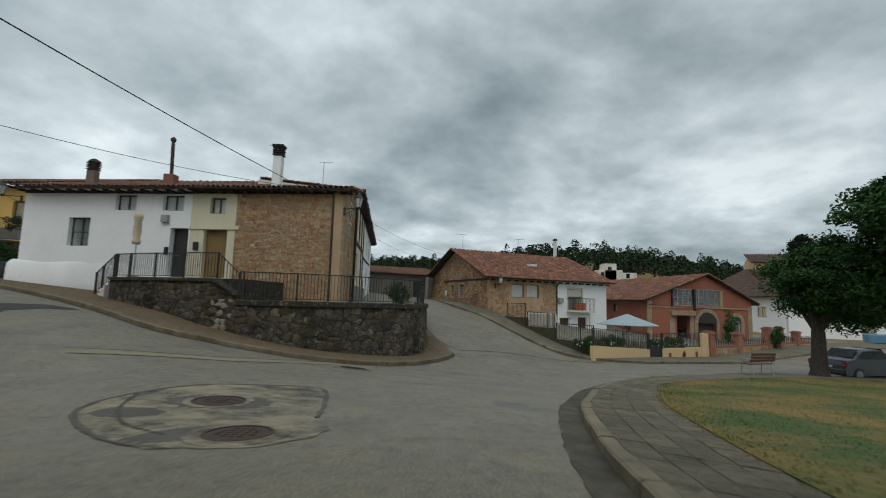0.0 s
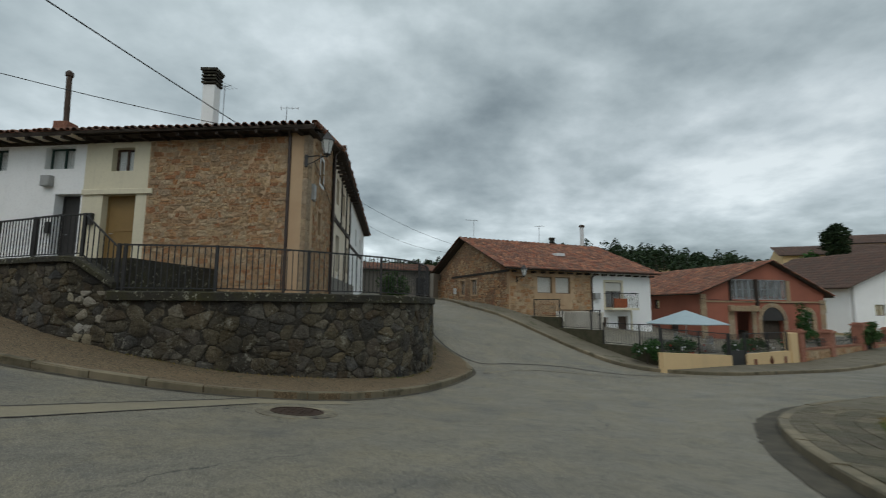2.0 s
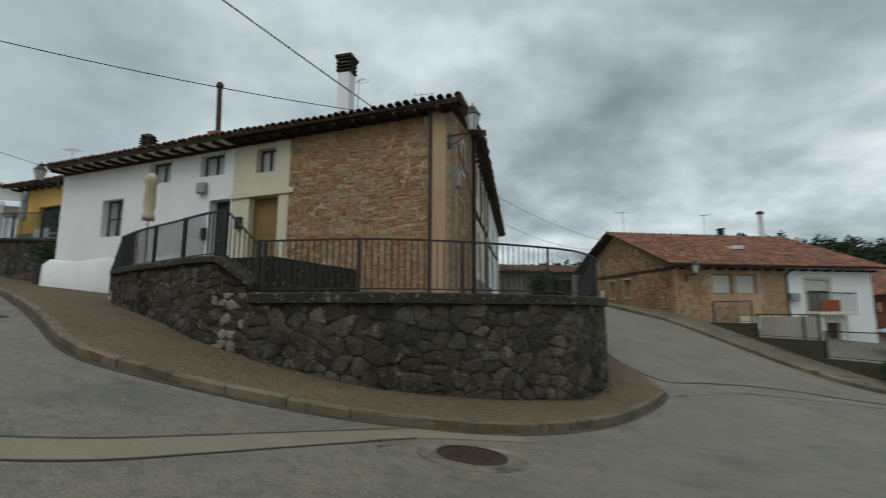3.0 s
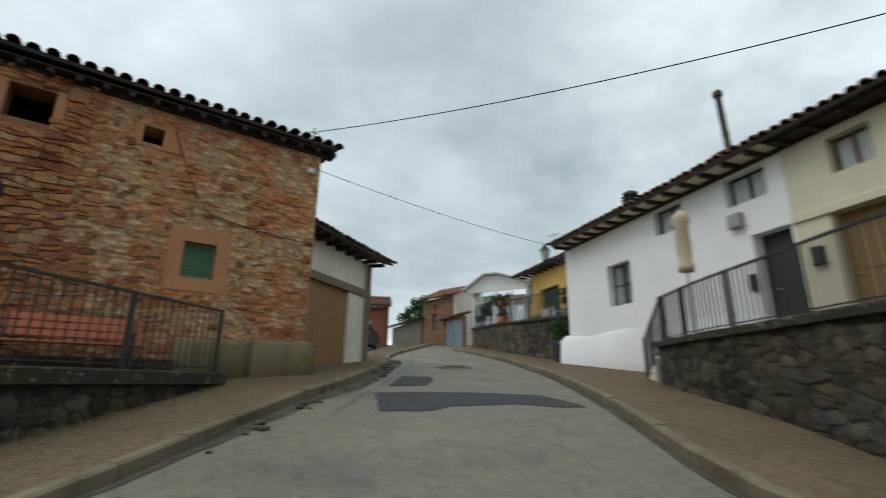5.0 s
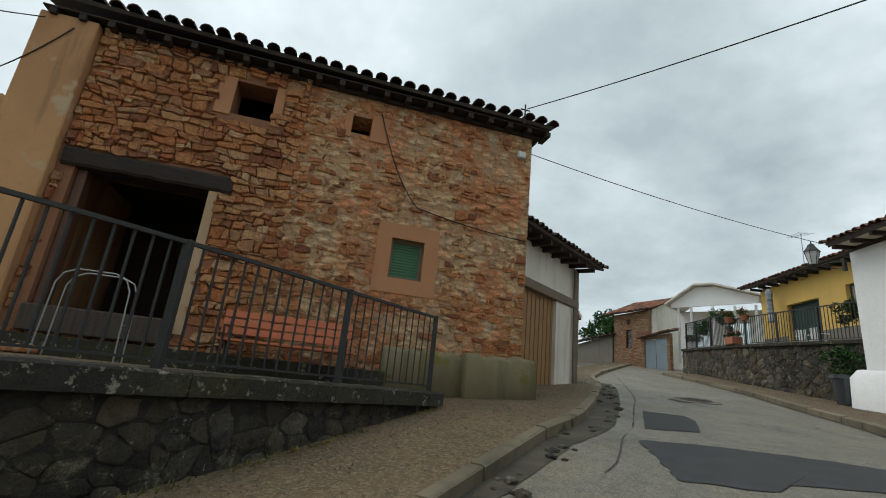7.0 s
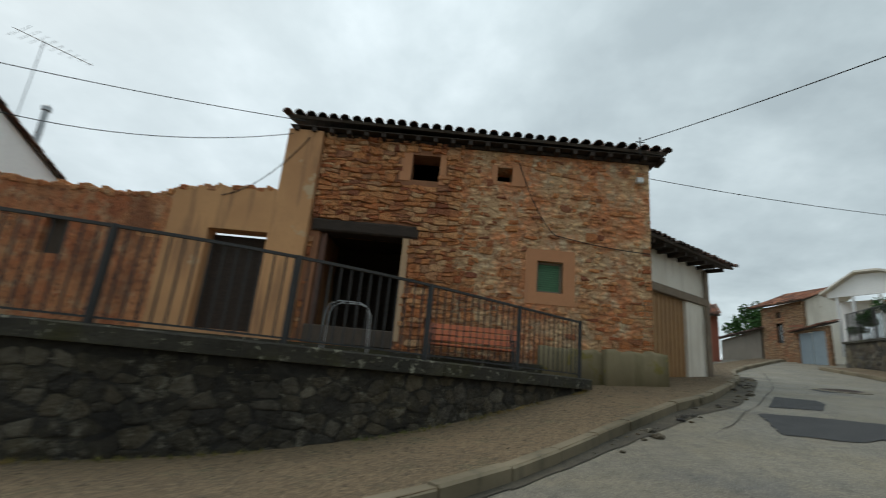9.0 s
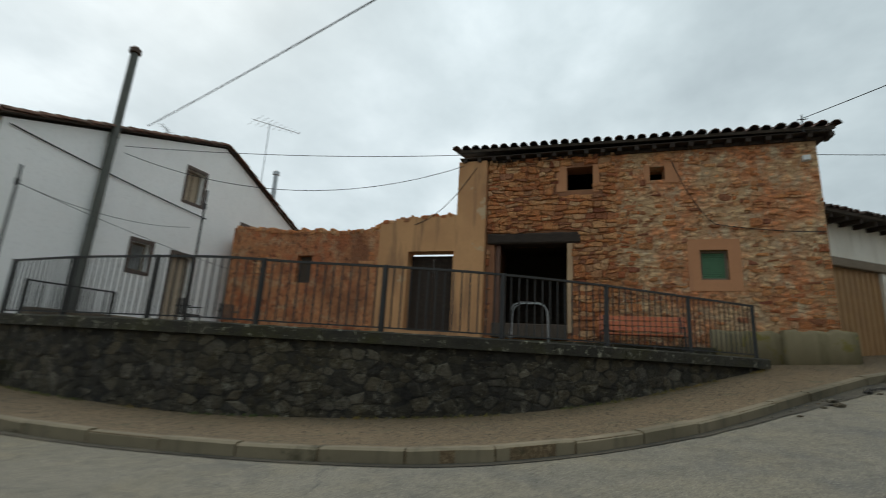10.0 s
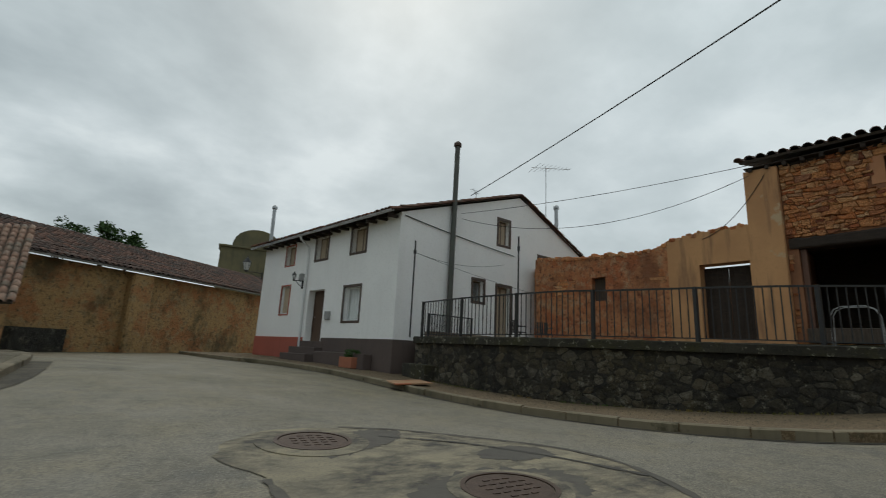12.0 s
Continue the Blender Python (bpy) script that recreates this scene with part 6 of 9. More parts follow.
part("wall", wall_mesh(Face(C.p(10.4, -0.4, 0).xy, C.p(10.4, -9.5, 0).xy, 1), 0, 9.2, -0.3, lambda u: 5.5 + 2.0 * (1 - abs(u - 5) / 5.2), [], 0.4, cuts=(5,)), "white", gable_house)
part("wall", wall_mesh(Face(CG.p(10.2, 0, 0).xy, (CG.p(10.2, 0, 0) + C.d * 10.4).xy, -1), 0.4, 10.4, -0.3, 5.4, [], 0.4), "white", gable_house)
rafters(gable_house, C, [0.2 + 0.6 * i for i in range(17)], -0.1, 0.44, 5.32, 5.28, mat="timber")
bm = bmesh.new()
g = [C.p(u, 0.55, 5.33) for u in (-0.2, 10.9)]
rims = [[bm.verts.new(gg + C.n * (0.07 * math.cos(math.pi * i / 8)) - Vector((0, 0, 0.07 * math.sin(math.pi * i / 8)))) for i in range(9)] for gg in g]
for i in range(8):
    bm.faces.new((rims[0][i], rims[1][i], rims[1][i + 1], rims[0][i + 1]))
bmesh.ops.solidify(bm, geom=bm.faces[:], thickness=0.006)
part("gutter", bm, "white_paint", gable_house, "pale grey metal gutter")
bm = bmesh.new()
pipe(bm, [C.p(6.0, 0.55, 5.27), C.p(6.0, 0.5, 5.15), C.p(6.0, 0.08, 4.85), C.p(6.0, 0.07, 0.5)], 0.045, 8)
part("drainpipe", bm, "white_paint", gable_house, "pale drainpipe")


# ---- houses down the ramp: stone and white double house ----
D = Face((3.6, 35.5), (14.2, 40.1), -1)
DG = Face((3.6, 35.5), (3.6 - 0.4, 35.5 + 0.92), 1)
dbl = thing("village_house", (8, 37, -1.5), "two-storey house, half rubble stone and half white plaster", "house")
dh = [(2.02, 3.14, 1.82, 2.87), (3.4, 4.55, 1.82, 2.87), (4.65, 5.4, -0.9, 0.42), (7.45, 8.85, 0.95, 2.65), (8.45, 9.35, -1.6, 0.36), (6.6, 7.6, -1.4, 0.3)]
w_ds = part("wall", wall_mesh(D, 0, 6.25, -2.6, 3.25, dh, 0.45), "limemortar", dbl, "tan rubble stone wall")
rng = random.Random(41)
lay_stones(courses(0.02, 6.2, 0.2, 3.2, 0.32, 0.17, rng, 0.6), lambda u, n, z: D.p(u, n, z), w_ds, "stone_tan", rng, 0.03, 0.02,
           keep=lambda u, z: not any(h[0] - 0.2 < u < h[1] + 0.2 and h[2] - 0.6 < z < h[3] + 0.15 for h in dh), limit=150)
part("wall", wall_mesh(D, 6.25, 11.5, -2.6, 3.25, dh, 0.45), "white", dbl, "white plaster wall")
for h in dh[:2]:
    window(dbl, D, *h, 0.12, "timber_pale", 0, shutter="shutter_white", surround=("limemortar", 0.22))
window(dbl, D, *dh[3], 0.12, "timber_pale", 1, surround=("cream", 0.15))
D.slab("shutter_box", 7.5, 8.8, -0.1, -0.05, 2.05, 2.6, "shutter_white", dbl, "white roller shutter")
for h in (dh[2], dh[4], dh[5]):
    door(dbl, D, *h, 0.2, "brown_frame", 1, handle=False)
D.slab("render_panel", 3.35, 4.62, -0.05, 0.03, 0.76, 1.74, "limemortar", dbl, "beige rendered panel", 0.005)
for u0, u1, z0, z1 in ((3.4, 4.62, -1.2, 0.7), (5.43, 6.24, -1.2, 0.7), (4.62, 5.43, 0.46, 0.7)):
    D.slab("render_panel", u0, u1, -0.05, 0.035, z0, z1, "white_old", dbl, "old white plaster on the lower storey", 0.005)
D.slab("balcony_slab", 7.3, 9.65, -0.05, 0.75, 0.78, 0.92, "cream", dbl, "pale balcony slab", 0.01)
for u, w_, z0, z1 in ((6.25, 0.12, -1.6, 3.2), (9.6, 0.1, -1.6, 0.75)):
    D.slab("pilaster", u, u + w_, -0.02, 0.03, z0, z1, "cream", dbl)
bm = bmesh.new()
for u in np.arange(7.35, 9.62, 0.14):
    D.box(bm, u, u + 0.018, 0.7, 0.718, 0.92, 1.9)
D.box(bm, 7.33, 9.64, 0.69, 0.73, 1.88, 1.93)
for u in (7.35, 9.61):
    D.box(bm, u, u + 0.02, 0.02, 0.7, 1.88, 1.92)
part("balcony_rail", bm, "iron", dbl, "thin iron balcony railing")
D.slab("balcony_box", 7.6, 8.7, 0.62, 0.68, 0.95, 1.55, "plank_red", dbl, "orange-brown boarded balcony front")
part("wall", wall_mesh(DG, 0, 12, -1.5, lambda u: 3.25 + 2.55 * (1 - abs(u - 6) / 6), [(4.4, 5.3, 1.8, 2.85), (6.3, 7.1, 1.8, 2.85)], 0.45, cuts=(6,)), "limemortar", dbl, "tan stone gable")
w_dg = part("wall_facing", wall_mesh(DG, 0.3, 11.7, 0.0, lambda u: 3.2 + 2.5 * (1 - abs(u - 6) / 6), [(4.3, 5.4, 1.7, 2.95), (6.2, 7.2, 1.7, 2.95)], 0.02, cuts=(6,), n0=0.004), "cottagewall", dbl)
lay_stones(courses(0.1, 11.9, 0.4, 5.6, 0.34, 0.17, rng, 0.6), lambda u, n, z: DG.p(u, n, z), w_dg, "stone_tan", rng, 0.02, 0.02,
           keep=lambda u, z: z < 3.0 + 2.5 * (1 - abs(u - 6) / 6) and not (4.2 < u < 7.3 and 1.6 < z < 3.05) and noise.noise(Vector((u * 0.6, z * 0.7, 4))) > -0.12, limit=100)
for h in ((4.4, 5.3, 1.8, 2.85), (6.3, 7.1, 1.8, 2.85)):
    window(dbl, DG, *h, 0.15, "timber_pale", 1)
DG.slab("tie_beam", 0.0, 8.5, 0.0, 0.05, 3.1, 3.25, "timber", dbl)
e0, e1 = D.p(-0.5, 0.55, 3.28), D.p(12.0, 0.55, 3.28)
r0, r1 = D.p(-0.5, -6.0, 5.95), D.p(12.0, -6.0, 5.95)
b0, b1 = D.p(-0.5, -12.4, 3.3), D.p(12.0, -12.4, 3.3)
tile_roof(dbl, "roof", e0, e1, r1, r0, "tile_red", seed=17, spacing=0.25, pitch=0.4)
tile_roof(dbl, "roof", b1, b0, r0, r1, "tile", seed=18, spacing=0.4, pitch=0.8)
part("wall", wall_mesh(Face(D.p(11.5, -0.4, 0).xy, D.p(11.5, -11.8, 0).xy, -1), 0, 11.4, -2.6, lambda u: 3.25 + 2.5 * (1 - abs(u - 5.6) / 6.4), [], 0.4, cuts=(5.6,)), "white", dbl)
part("wall", wall_mesh(Face(D.p(0, -11.8, 0).xy, D.p(11.5, -11.8, 0).xy, 1), 0, 11.5, -1, 3.25, [], 0.4), "white", dbl)
rafters(dbl, D, [0.2 + 0.7 * i for i in range(17)], -0.1, 0.48, 3.18, 3.16)
bm = bmesh.new()
pipe(bm, [D.p(6.25, 0.5, 3.15), D.p(6.25, 0.1, 2.9), D.p(6.25, 0.08, -0.9)], 0.05, 8)
part("drainpipe", bm, "gutter", dbl)
D.slab("skylight", 5.2, 5.9, -3.0, -2.2, 4.55, 4.75, "white_paint", dbl, "small roof light")

# low garage building closing the ramp
R = Face((-7.2, 43.4), (-0.6, 46.6), -1)
shed = thing("garage_row", (-4, 45, 1.3), "low grey rendered garage with tile roof and dark door", "garage")
part("wall", wall_mesh(R, 0, 7.4, 0.2, 3.75, [(4.9, 6.2, 0.9, 3.3)], 0.3), "greyrender", shed)
door(shed, R, 4.9, 6.2, 0.9, 3.3, 0.2, "door_dark", 2, handle=False)
tile_roof(shed, "roof", R.p(-0.3, 0.4, 3.85), R.p(7.9, 0.4, 3.85), R.p(7.9, -4, 4.75), R.p(-0.3, -4, 4.75), "tile", seed=19, spacing=0.28, pitch=0.45)
part("wall", wall_mesh(Face(R.p(7.4, 0, 0).xy, R.p(7.4, -4, 0).xy, -1), 0.3, 4, 0.2, 3.9, [], 0.3), "greyrender", shed)
part("wall", wall_mesh(Face(R.p(7.45, 0.1, 0).xy, DG.p(11.2, 0, 0).xy, -1), 0.0, 2.4, 0.5, 3.6, [(0.5, 1.6, 0.9, 3.1)], 0.3), "greyrender", shed)

# ---- orange house with the glazed gallery ----
E = Face((17.6, 40.0), (28.0, 42.2), -1)
ora = thing("orange_house", (22, 41, -1.8), "orange rendered house with stone arches and a glazed gallery", "house")


def e_top(u):
    return 2.05 + 2.2 * (u / 5.9 if u < 5.9 else (10.9 - u) / 5.0)


eh = [(2.5, 7.3, 1.6, 3.05), (5.0, 6.9, -2.2, 0.1), (8.65, 9.45, -0.75, 0.35), (2.9, 4.2, -2.2, 0.75)]
part("wall", wall_mesh(E, 0, 10.65, -3, e_top, eh, 0.4, cuts=(5.9,)), "orange", ora)
# semicircular heads over the arches, with stone rings
for c, z0, rad in ((5.95, 0.1, 0.95), (9.05, 0.35, 0.4)):
    for i in range(11):
        w0, w1 = math.pi * i / 11, math.pi * (i + 1) / 11
        bm = bmesh.new()
        ring = []
        for w in (w0 + 0.01, w1 - 0.01):
            for rr in (rad, rad + 0.32):
                ring.append((c + math.cos(w) * rr, z0 + math.sin(w) * rr))
        a, b, c2, d2 = ring
        fr = [bm.verts.new(E.p(u, 0.05, z)) for u, z in (a, b, d2, c2)]
        bkv = [bm.verts.new(E.p(u, -0.1, z)) for u, z in (a, b, d2, c2)]
        bm.faces.new(fr)
        bm.faces.new(bkv[::-1])
        for k in range(4):
            j = (k + 1) % 4
            bm.faces.new((fr[k], fr[j], bkv[j], bkv[k]))
        part("arch_stone", bm, "ashlar", ora)
    # no hollow in the arch head: a flat dark face paints its shade
    bm = bmesh.new()
    fan = [bm.verts.new(E.p(c + math.cos(math.pi * i / 12) * rad, 0.008, z0 + math.sin(math.pi * i / 12) * rad)) for i in range(13)]
    bm.faces.new(fan)
    part("arch_recess", bm, "door_dark", ora, "flat dark sheet for the shade under the arch")
for u0, u1, z0, z1 in ((4.68, 5.0, -2, 0.1), (6.9, 7.22, -2, 0.1), (8.3, 8.65, -0.9, 0.35), (9.45, 9.8, -0.9, 0.35), (0.0, 0.45, -2, 2.0), (10.2, 10.65, -2, 1.6), (2.2, 2.7, -2, 1.2), (4.2, 4.55, -2, 1.2)):
    z = z0
    while z < z1 - 0.1:
        E.slab("quoin", u0, u1, -0.1, 0.03 + rng.uniform(0, 0.012), z + 0.01, min(z + 0.36, z1), "ashlar", ora)
        z += 0.36
E.slab("string_course", 0, 10.65, -0.02, 0.05, 1.38, 1.5, "ashlar", ora)
E.slab("lintel", 2.2, 4.6, -0.05, 0.3, 0.75, 1.15, "ashlar", ora, "stone lintel over the porch")
window(ora, E, 2.5, 7.3, 1.6, 3.05, 0.02, "galv", 8, rails=1)
window(ora, E, 8.65, 9.45, -0.75, 0.35, 0.15, "white_paint", 0)
door(ora, E, 5.0, 6.9, -2.2, 0.1, 0.38, "door_wood", 2, handle=False)
E.slab("gallery_post", 2.35, 2.5, -0.1, 0.12, 1.5, 3.05, "timber", ora)
E.slab("gallery_post", 4.55, 4.75, -0.1, 0.14, 0.7, 3.05, "timber", ora)
E.slab("gallery_post", 7.3, 7.6, -0.1, 0.05, 1.5, 3.0, "ashlar", ora)
ES = Face((17.6, 40.0), (17.6 - 0.2 * 15, 40 + 0.98 * 15), 1)
part("wall", wall_mesh(ES, 0.4, 15, -3, 2.0, [(4.5, 5.2, 0.9, 1.6), (2.4, 3.4, -1.5, 0.2)], 0.4), "orange", ora)
window(ora, ES, 4.5, 5.2, 0.9, 1.6, 0.15, "timber", 0)
door(ora, ES, 2.4, 3.4, -1.5, 0.2, 0.2, "door_dark", 1, handle=False)
eb = ES.d * 15
ap = E.p(5.9, 0.35, 4.42)
tile_roof(ora, "roof", E.p(-0.55, 0.35, 1.95) + eb, E.p(-0.55, 0.35, 1.95), ap, ap + eb, "tile_red", seed=22, spacing=0.26, pitch=0.4)
tile_roof(ora, "roof", E.p(11.2, 0.35, 1.85), E.p(11.2, 0.35, 1.85) + eb, ap + eb, ap, "tile_red", seed=23, spacing=0.3, pitch=0.5)
part("wall", wall_mesh(Face(E.p(10.65, -0.4, 0).xy, (E.p(10.65, -0.4, 0) + eb).xy, -1), 0, 15, -3, 2.0, [], 0.4), "orange", ora)

# ---- white house with the brown roof, farther along ----
FG = Face((37.5, 50.5), (49.5, 47.5), -1)
FS = Face((37.5, 50.5), (34.0, 62.0), 1)
brown = thing("white_house", (42, 50, -2), "white rendered house with a wide brown tile roof", "house")
fh = [(3.5, 4.6, 0.0, 1.7), (6.6, 7.8, -1.8, 1.2), (1.5, 2.3, 0.4, 1.4)]
part("wall", wall_mesh(FG, 0, 12.3, -3.5, lambda u: 3.1 + 3.3 * (1 - abs(u - 6.2) / 6.2), fh, 0.4, cuts=(6.2,)), "white", brown)
for h in fh:
    window(brown, FG, *h, 0.15, "timber_pale", 1)
part("wall", wall_mesh(FS, 0.4, 12, -3.5, 3.1, [(2.5, 3.6, 0.6, 1.8)], 0.4), "white", brown)
window(brown, FS, 2.5, 3.6, 0.6, 1.8, 0.15, "timber_pale", 1)
fd = FS.d * 12.5
fa = FG.p(6.2, 0.5, 6.6)
tile_roof(brown, "roof", FG.p(-0.7, 0.5, 2.9) + fd, FG.p(-0.7, 0.5, 2.9), fa, fa + fd, "tile_brown", seed=24, spacing=0.35, pitch=0.6)
tile_roof(brown, "roof", FG.p(13.1, 0.5, 2.9), FG.p(13.1, 0.5, 2.9) + fd, fa + fd, fa, "tile_brown", seed=25, spacing=0.35, pitch=0.6)

# ochre buildings on the slope behind
for ox, oy, lw, zt, lab in ((93, 104, 17, 15.0, "tall ochre church building with a low tile roof"), (80, 103, 17, 12.3, "long low ochre barn with brown tile roof")):
    gz = ground_z(ox, oy) - 2
    t = thing("ochre_building", (ox, oy, gz + 2), lab, "building")
    f = Face((ox - lw / 2, oy + 3), (ox + lw / 2, oy - 3), -1)
    part("wall", wall_mesh(f, 0, f.length, gz, zt, [(4, 5.2, zt - 3.2, zt - 1.8), (10, 11.2, zt - 3.2, zt - 1.8)], 0.6), "buff", t)
    fs = Face(f.p(0, 0, 0).xy, f.p(0, -9, 0).xy, 1)
    part("wall", wall_mesh(fs, 0.6, 9, gz, lambda u: zt + 2.2 * (1 - abs(u - 4.5) / 4.5), [], 0.6, cuts=(4.5,)), "buff", t)
    tile_roof(t, "roof", f.p(-0.8, 0.8, zt - 0.1), f.p(f.length + 0.8, 0.8, zt - 0.1), f.p(f.length + 0.8, -4.5, zt + 2.3), f.p(-0.8, -4.5, zt + 2.3), "tile_brown", spacing=0.6, pitch=1.0, seed=26)
hz = ground_z(44, 117)
hill_house = thing("hill_house", (44, 117, hz), "small white flat-roofed house on the hillside", "house")
for x0, w_, h_ in ((-4.5, 6, 3.0), (-3, 3, 4.6), (1.5, 3.6, 2.4)):
    bm = bmesh.new()
    quadbox(bm, (44 + x0, 117, hz - 1), (w_, 0, 0), (0, 4, 0), (0, 0, h_ + 1))
    part("block", bevelled(bm, 0.08), "white_old", hill_house, "white rendered block")
for x0, z0 in ((-2.2, 2.6), (-4, 1.2), (2.4, 1.0)):
    bm = bmesh.new()
    quadbox(bm, (44 + x0, 116.95, hz + z0), (0.9, 0, 0), (0, 0.1, 0), (0, 0, 1.2))
    part("window", bm, "carglass", hill_house)

# ---- front walls, fences and gates of those houses ----
FW = Face((7.5, 25.5), (20.0, 33.0), -1)
low_wall = thing("front_wall", FW.p(3, 0, -1.7), "buff painted low garden wall with brown tile inlays", "wall")
for u0, u1, za, zb in ((1.1, 6.1, -0.85, -1.18), (7.4, 11.9, -1.2, -1.2)):
    part("wall", wall_mesh(FW, u0, u1, -2.4, lambda u: za + (zb - za) * (u - u0) / (u1 - u0), [], 0.22), "buff", low_wall)
FW.slab("gate_pier", 11.6, 12.35, -0.3, 0.06, -2.3, -0.3, "buff", low_wall, "buff gate pier", 0.02)
for u, dia in ((8.1, 0), (9.6, 1), (11.0, 0)):
    bm = bmesh.new()
    if dia:
        v = [bm.verts.new(FW.p(u + a, 0.015, -1.6 + b)) for a, b in ((-0.22, 0), (0, -0.28), (0.22, 0), (0, 0.28))]
        bm.faces.new(v)
        bmesh.ops.solidify(bm, geom=bm.faces[:], thickness=0.02)
    else:
        FW.box(bm, u - 0.13, u + 0.13, -0.01, 0.015, -1.78, -1.45)
    part("inlay", bm, "brick", low_wall, "brown tile inlay")
railing("railing", [FW.p(1.2, -0.11, -0.85), FW.p(6.0, -0.11, -1.17)], "black iron railing on a buff wall", 0.95, gap=0.16, post_every=2.4)
railing("railing", [FW.p(7.5, -0.11, -1.2), FW.p(11.5, -0.11, -1.2)], "black iron railing with pointed bars", 0.95, gap=0.16, post_every=2.0)
gate = thing("garden_gate", FW.p(6.75, -0.1, -1.9), "dark iron garden gate, sheeted below", "gate")
FW.slab("sheet", 6.15, 7.35, -0.13, -0.09, -1.85, -1.0, "iron", gate)
for u in (6.08, 7.38):
    FW.slab("gate_post", u, u + 0.08, -0.15, -0.07, -2.0, -0.2, "iron", gate)
for i in range(9):
    u = 6.22 + 1.1 * i / 8
    FW.slab("bar", u, u + 0.018, -0.12, -0.1, -1.0, -0.25, "iron", gate)
for k, (u, n, r, m_) in enumerate(((1.6, -1.1, 0.5, "leaf"), (2.6, -1.3, 0.55, "leaf"), (3.6, -1.0, 0.45, "leaf_light"), (5.0, -1.2, 0.6, "leaf"), (8.3, -1.1, 0.45, "leaf"), (9.4, -1.3, 0.5, "leaf"), (10.7, -1.1, 0.55, "leaf_light"), (14.4, -1.3, 0.6, "leaf"), (18.4, -1.4, 0.65, "leaf"), (24.0, -1.2, 0.6, "leaf"))):
    q = FW.p(u, n, 0)
    gz_ = ground_z(q.x, q.y)
    rng_ = random.Random(140 + k)
    shrub = thing("garden_shrub", (q.x, q.y, gz_), "dark leafy shrub behind the garden railing", "shrub", "shrubs in the front garden")
    bm = bmesh.new()
    tube(bm, (q.x, q.y, gz_ - 0.05), (q.x, q.y, gz_ + 0.5), 0.04, 0.025)
    part("stem", bm, "bark", shrub)
    part("foliage", leaf_mesh("foliage", [(Vector((q.x + rng_.uniform(-r, r), q.y + rng_.uniform(-r, r) * 0.6, gz_ + 0.55 + rng_.uniform(-0.3, 0.6) * r * 1.4)), 0.24) for _ in range(11)], 90, 0.06, rng_), m_, shrub)
    for w in range(6):
        p_ = Vector((q.x + rng_.uniform(-r, r), q.y - rng_.uniform(0, 0.4), gz_ + rng_.uniform(0.5, 0.9)))
        bm = bmesh.new()
        bmesh.ops.create_icosphere(bm, subdivisions=1, radius=0.05, matrix=Matrix.Translation(p_))
        part("flower", bm, "flower" if k % 2 else "white_paint", shrub)
garden_table = thing("garden_table", (13.7, 34.0, ground_z(13.7, 34.0)), "white round garden table under the parasol", "table")
bm = bmesh.new()
lathe(bm, (13.7, 34.0, ground_z(13.7, 34.0)), ((0.5, 0.70), (0.52, 0.72), (0.5, 0.74)), 20)
part("tabletop", bm, "white_paint", garden_table)
bm = bmesh.new()
tube(bm, (13.7, 34.0, ground_z(13.7, 34.0)), (13.7, 34.0, ground_z(13.7, 34.0) + 0.7), 0.05, 0.03)
part("leg", bm, "white_paint", garden_table)
stone_fence = thing("garden_fence", FW.p(20, 0, -2), "low rubble garden wall with brick pillars and iron hoops", "fence")
core_f = part("wall", wall_mesh(FW, 12.4, 31, -2.7, -1.25, [(21.1, 22.3, -2.7, -1.25)], 0.3), "limemortar", stone_fence, "tan rubble wall")
lay_stones(rubble(12.4, 31, -2.3, -1.3, 0.45, 0.25, rng), lambda u, n, z: FW.p(u, n, z), core_f, "stone_tan", rng, 0.03, 0.025, keep=lambda u, z: not 21 < u < 22.4, limit=120)
FW.slab("brick_cap", 12.4, 21.0, -0.33, 0.04, -1.25, -1.15, "brick", stone_fence, "brick capping")
FW.slab("brick_cap", 22.4, 31.0, -0.33, 0.04, -1.25, -1.15, "brick", stone_fence, "brick capping")
for u, h_ in ((12.75, -0.3), (16.4, -0.4), (20.75, -0.05), (22.6, -0.05), (25.5, -0.4), (29.9, -0.55)):
    bm = bmesh.new()
    FW.box(bm, u - 0.26, u + 0.26, -0.42, 0.1, -2.4, h_)
    FW.box(bm, u - 0.33, u + 0.33, -0.49, 0.17, h_, h_ + 0.1)
    FW.box(bm, u - 0.22, u + 0.22, -0.38, 0.06, h_ + 0.1, h_ + 0.18)
    part("pillar", bm, "brickpaint", stone_fence, "salmon brick pillar with a stepped cap")
for ua, ub in ((13.05, 16.1), (16.7, 20.45), (22.9, 25.2), (25.8, 29.6)):
    bm = bmesh.new()
    n = int((ub - ua) / 0.3)
    for i in range(n):
        c = ua + (ub - ua) * (i + 0.5) / n
        pts = [FW.p(c + 0.13 * math.cos(w), -0.15, -1.15 + 0.35 * (w > 0 and w < math.pi) + 0.13 * math.sin(w)) for w in np.linspace(0, math.pi, 7)]
        pipe(bm, [FW.p(c + 0.13, -0.15, -1.15)] + pts + [FW.p(c - 0.13, -0.15, -1.15)], 0.012, 4)
    FW.box(bm, ua, ub, -0.17, -0.13, -0.9, -0.87)
    part("hoop_panel", bm, "iron", stone_fence, "wrought iron hoop panel")
FW.slab("gate", 21.15, 22.25, -0.2, -0.15, -2.0, -0.5, "iron", stone_fence, "dark sheet gate")

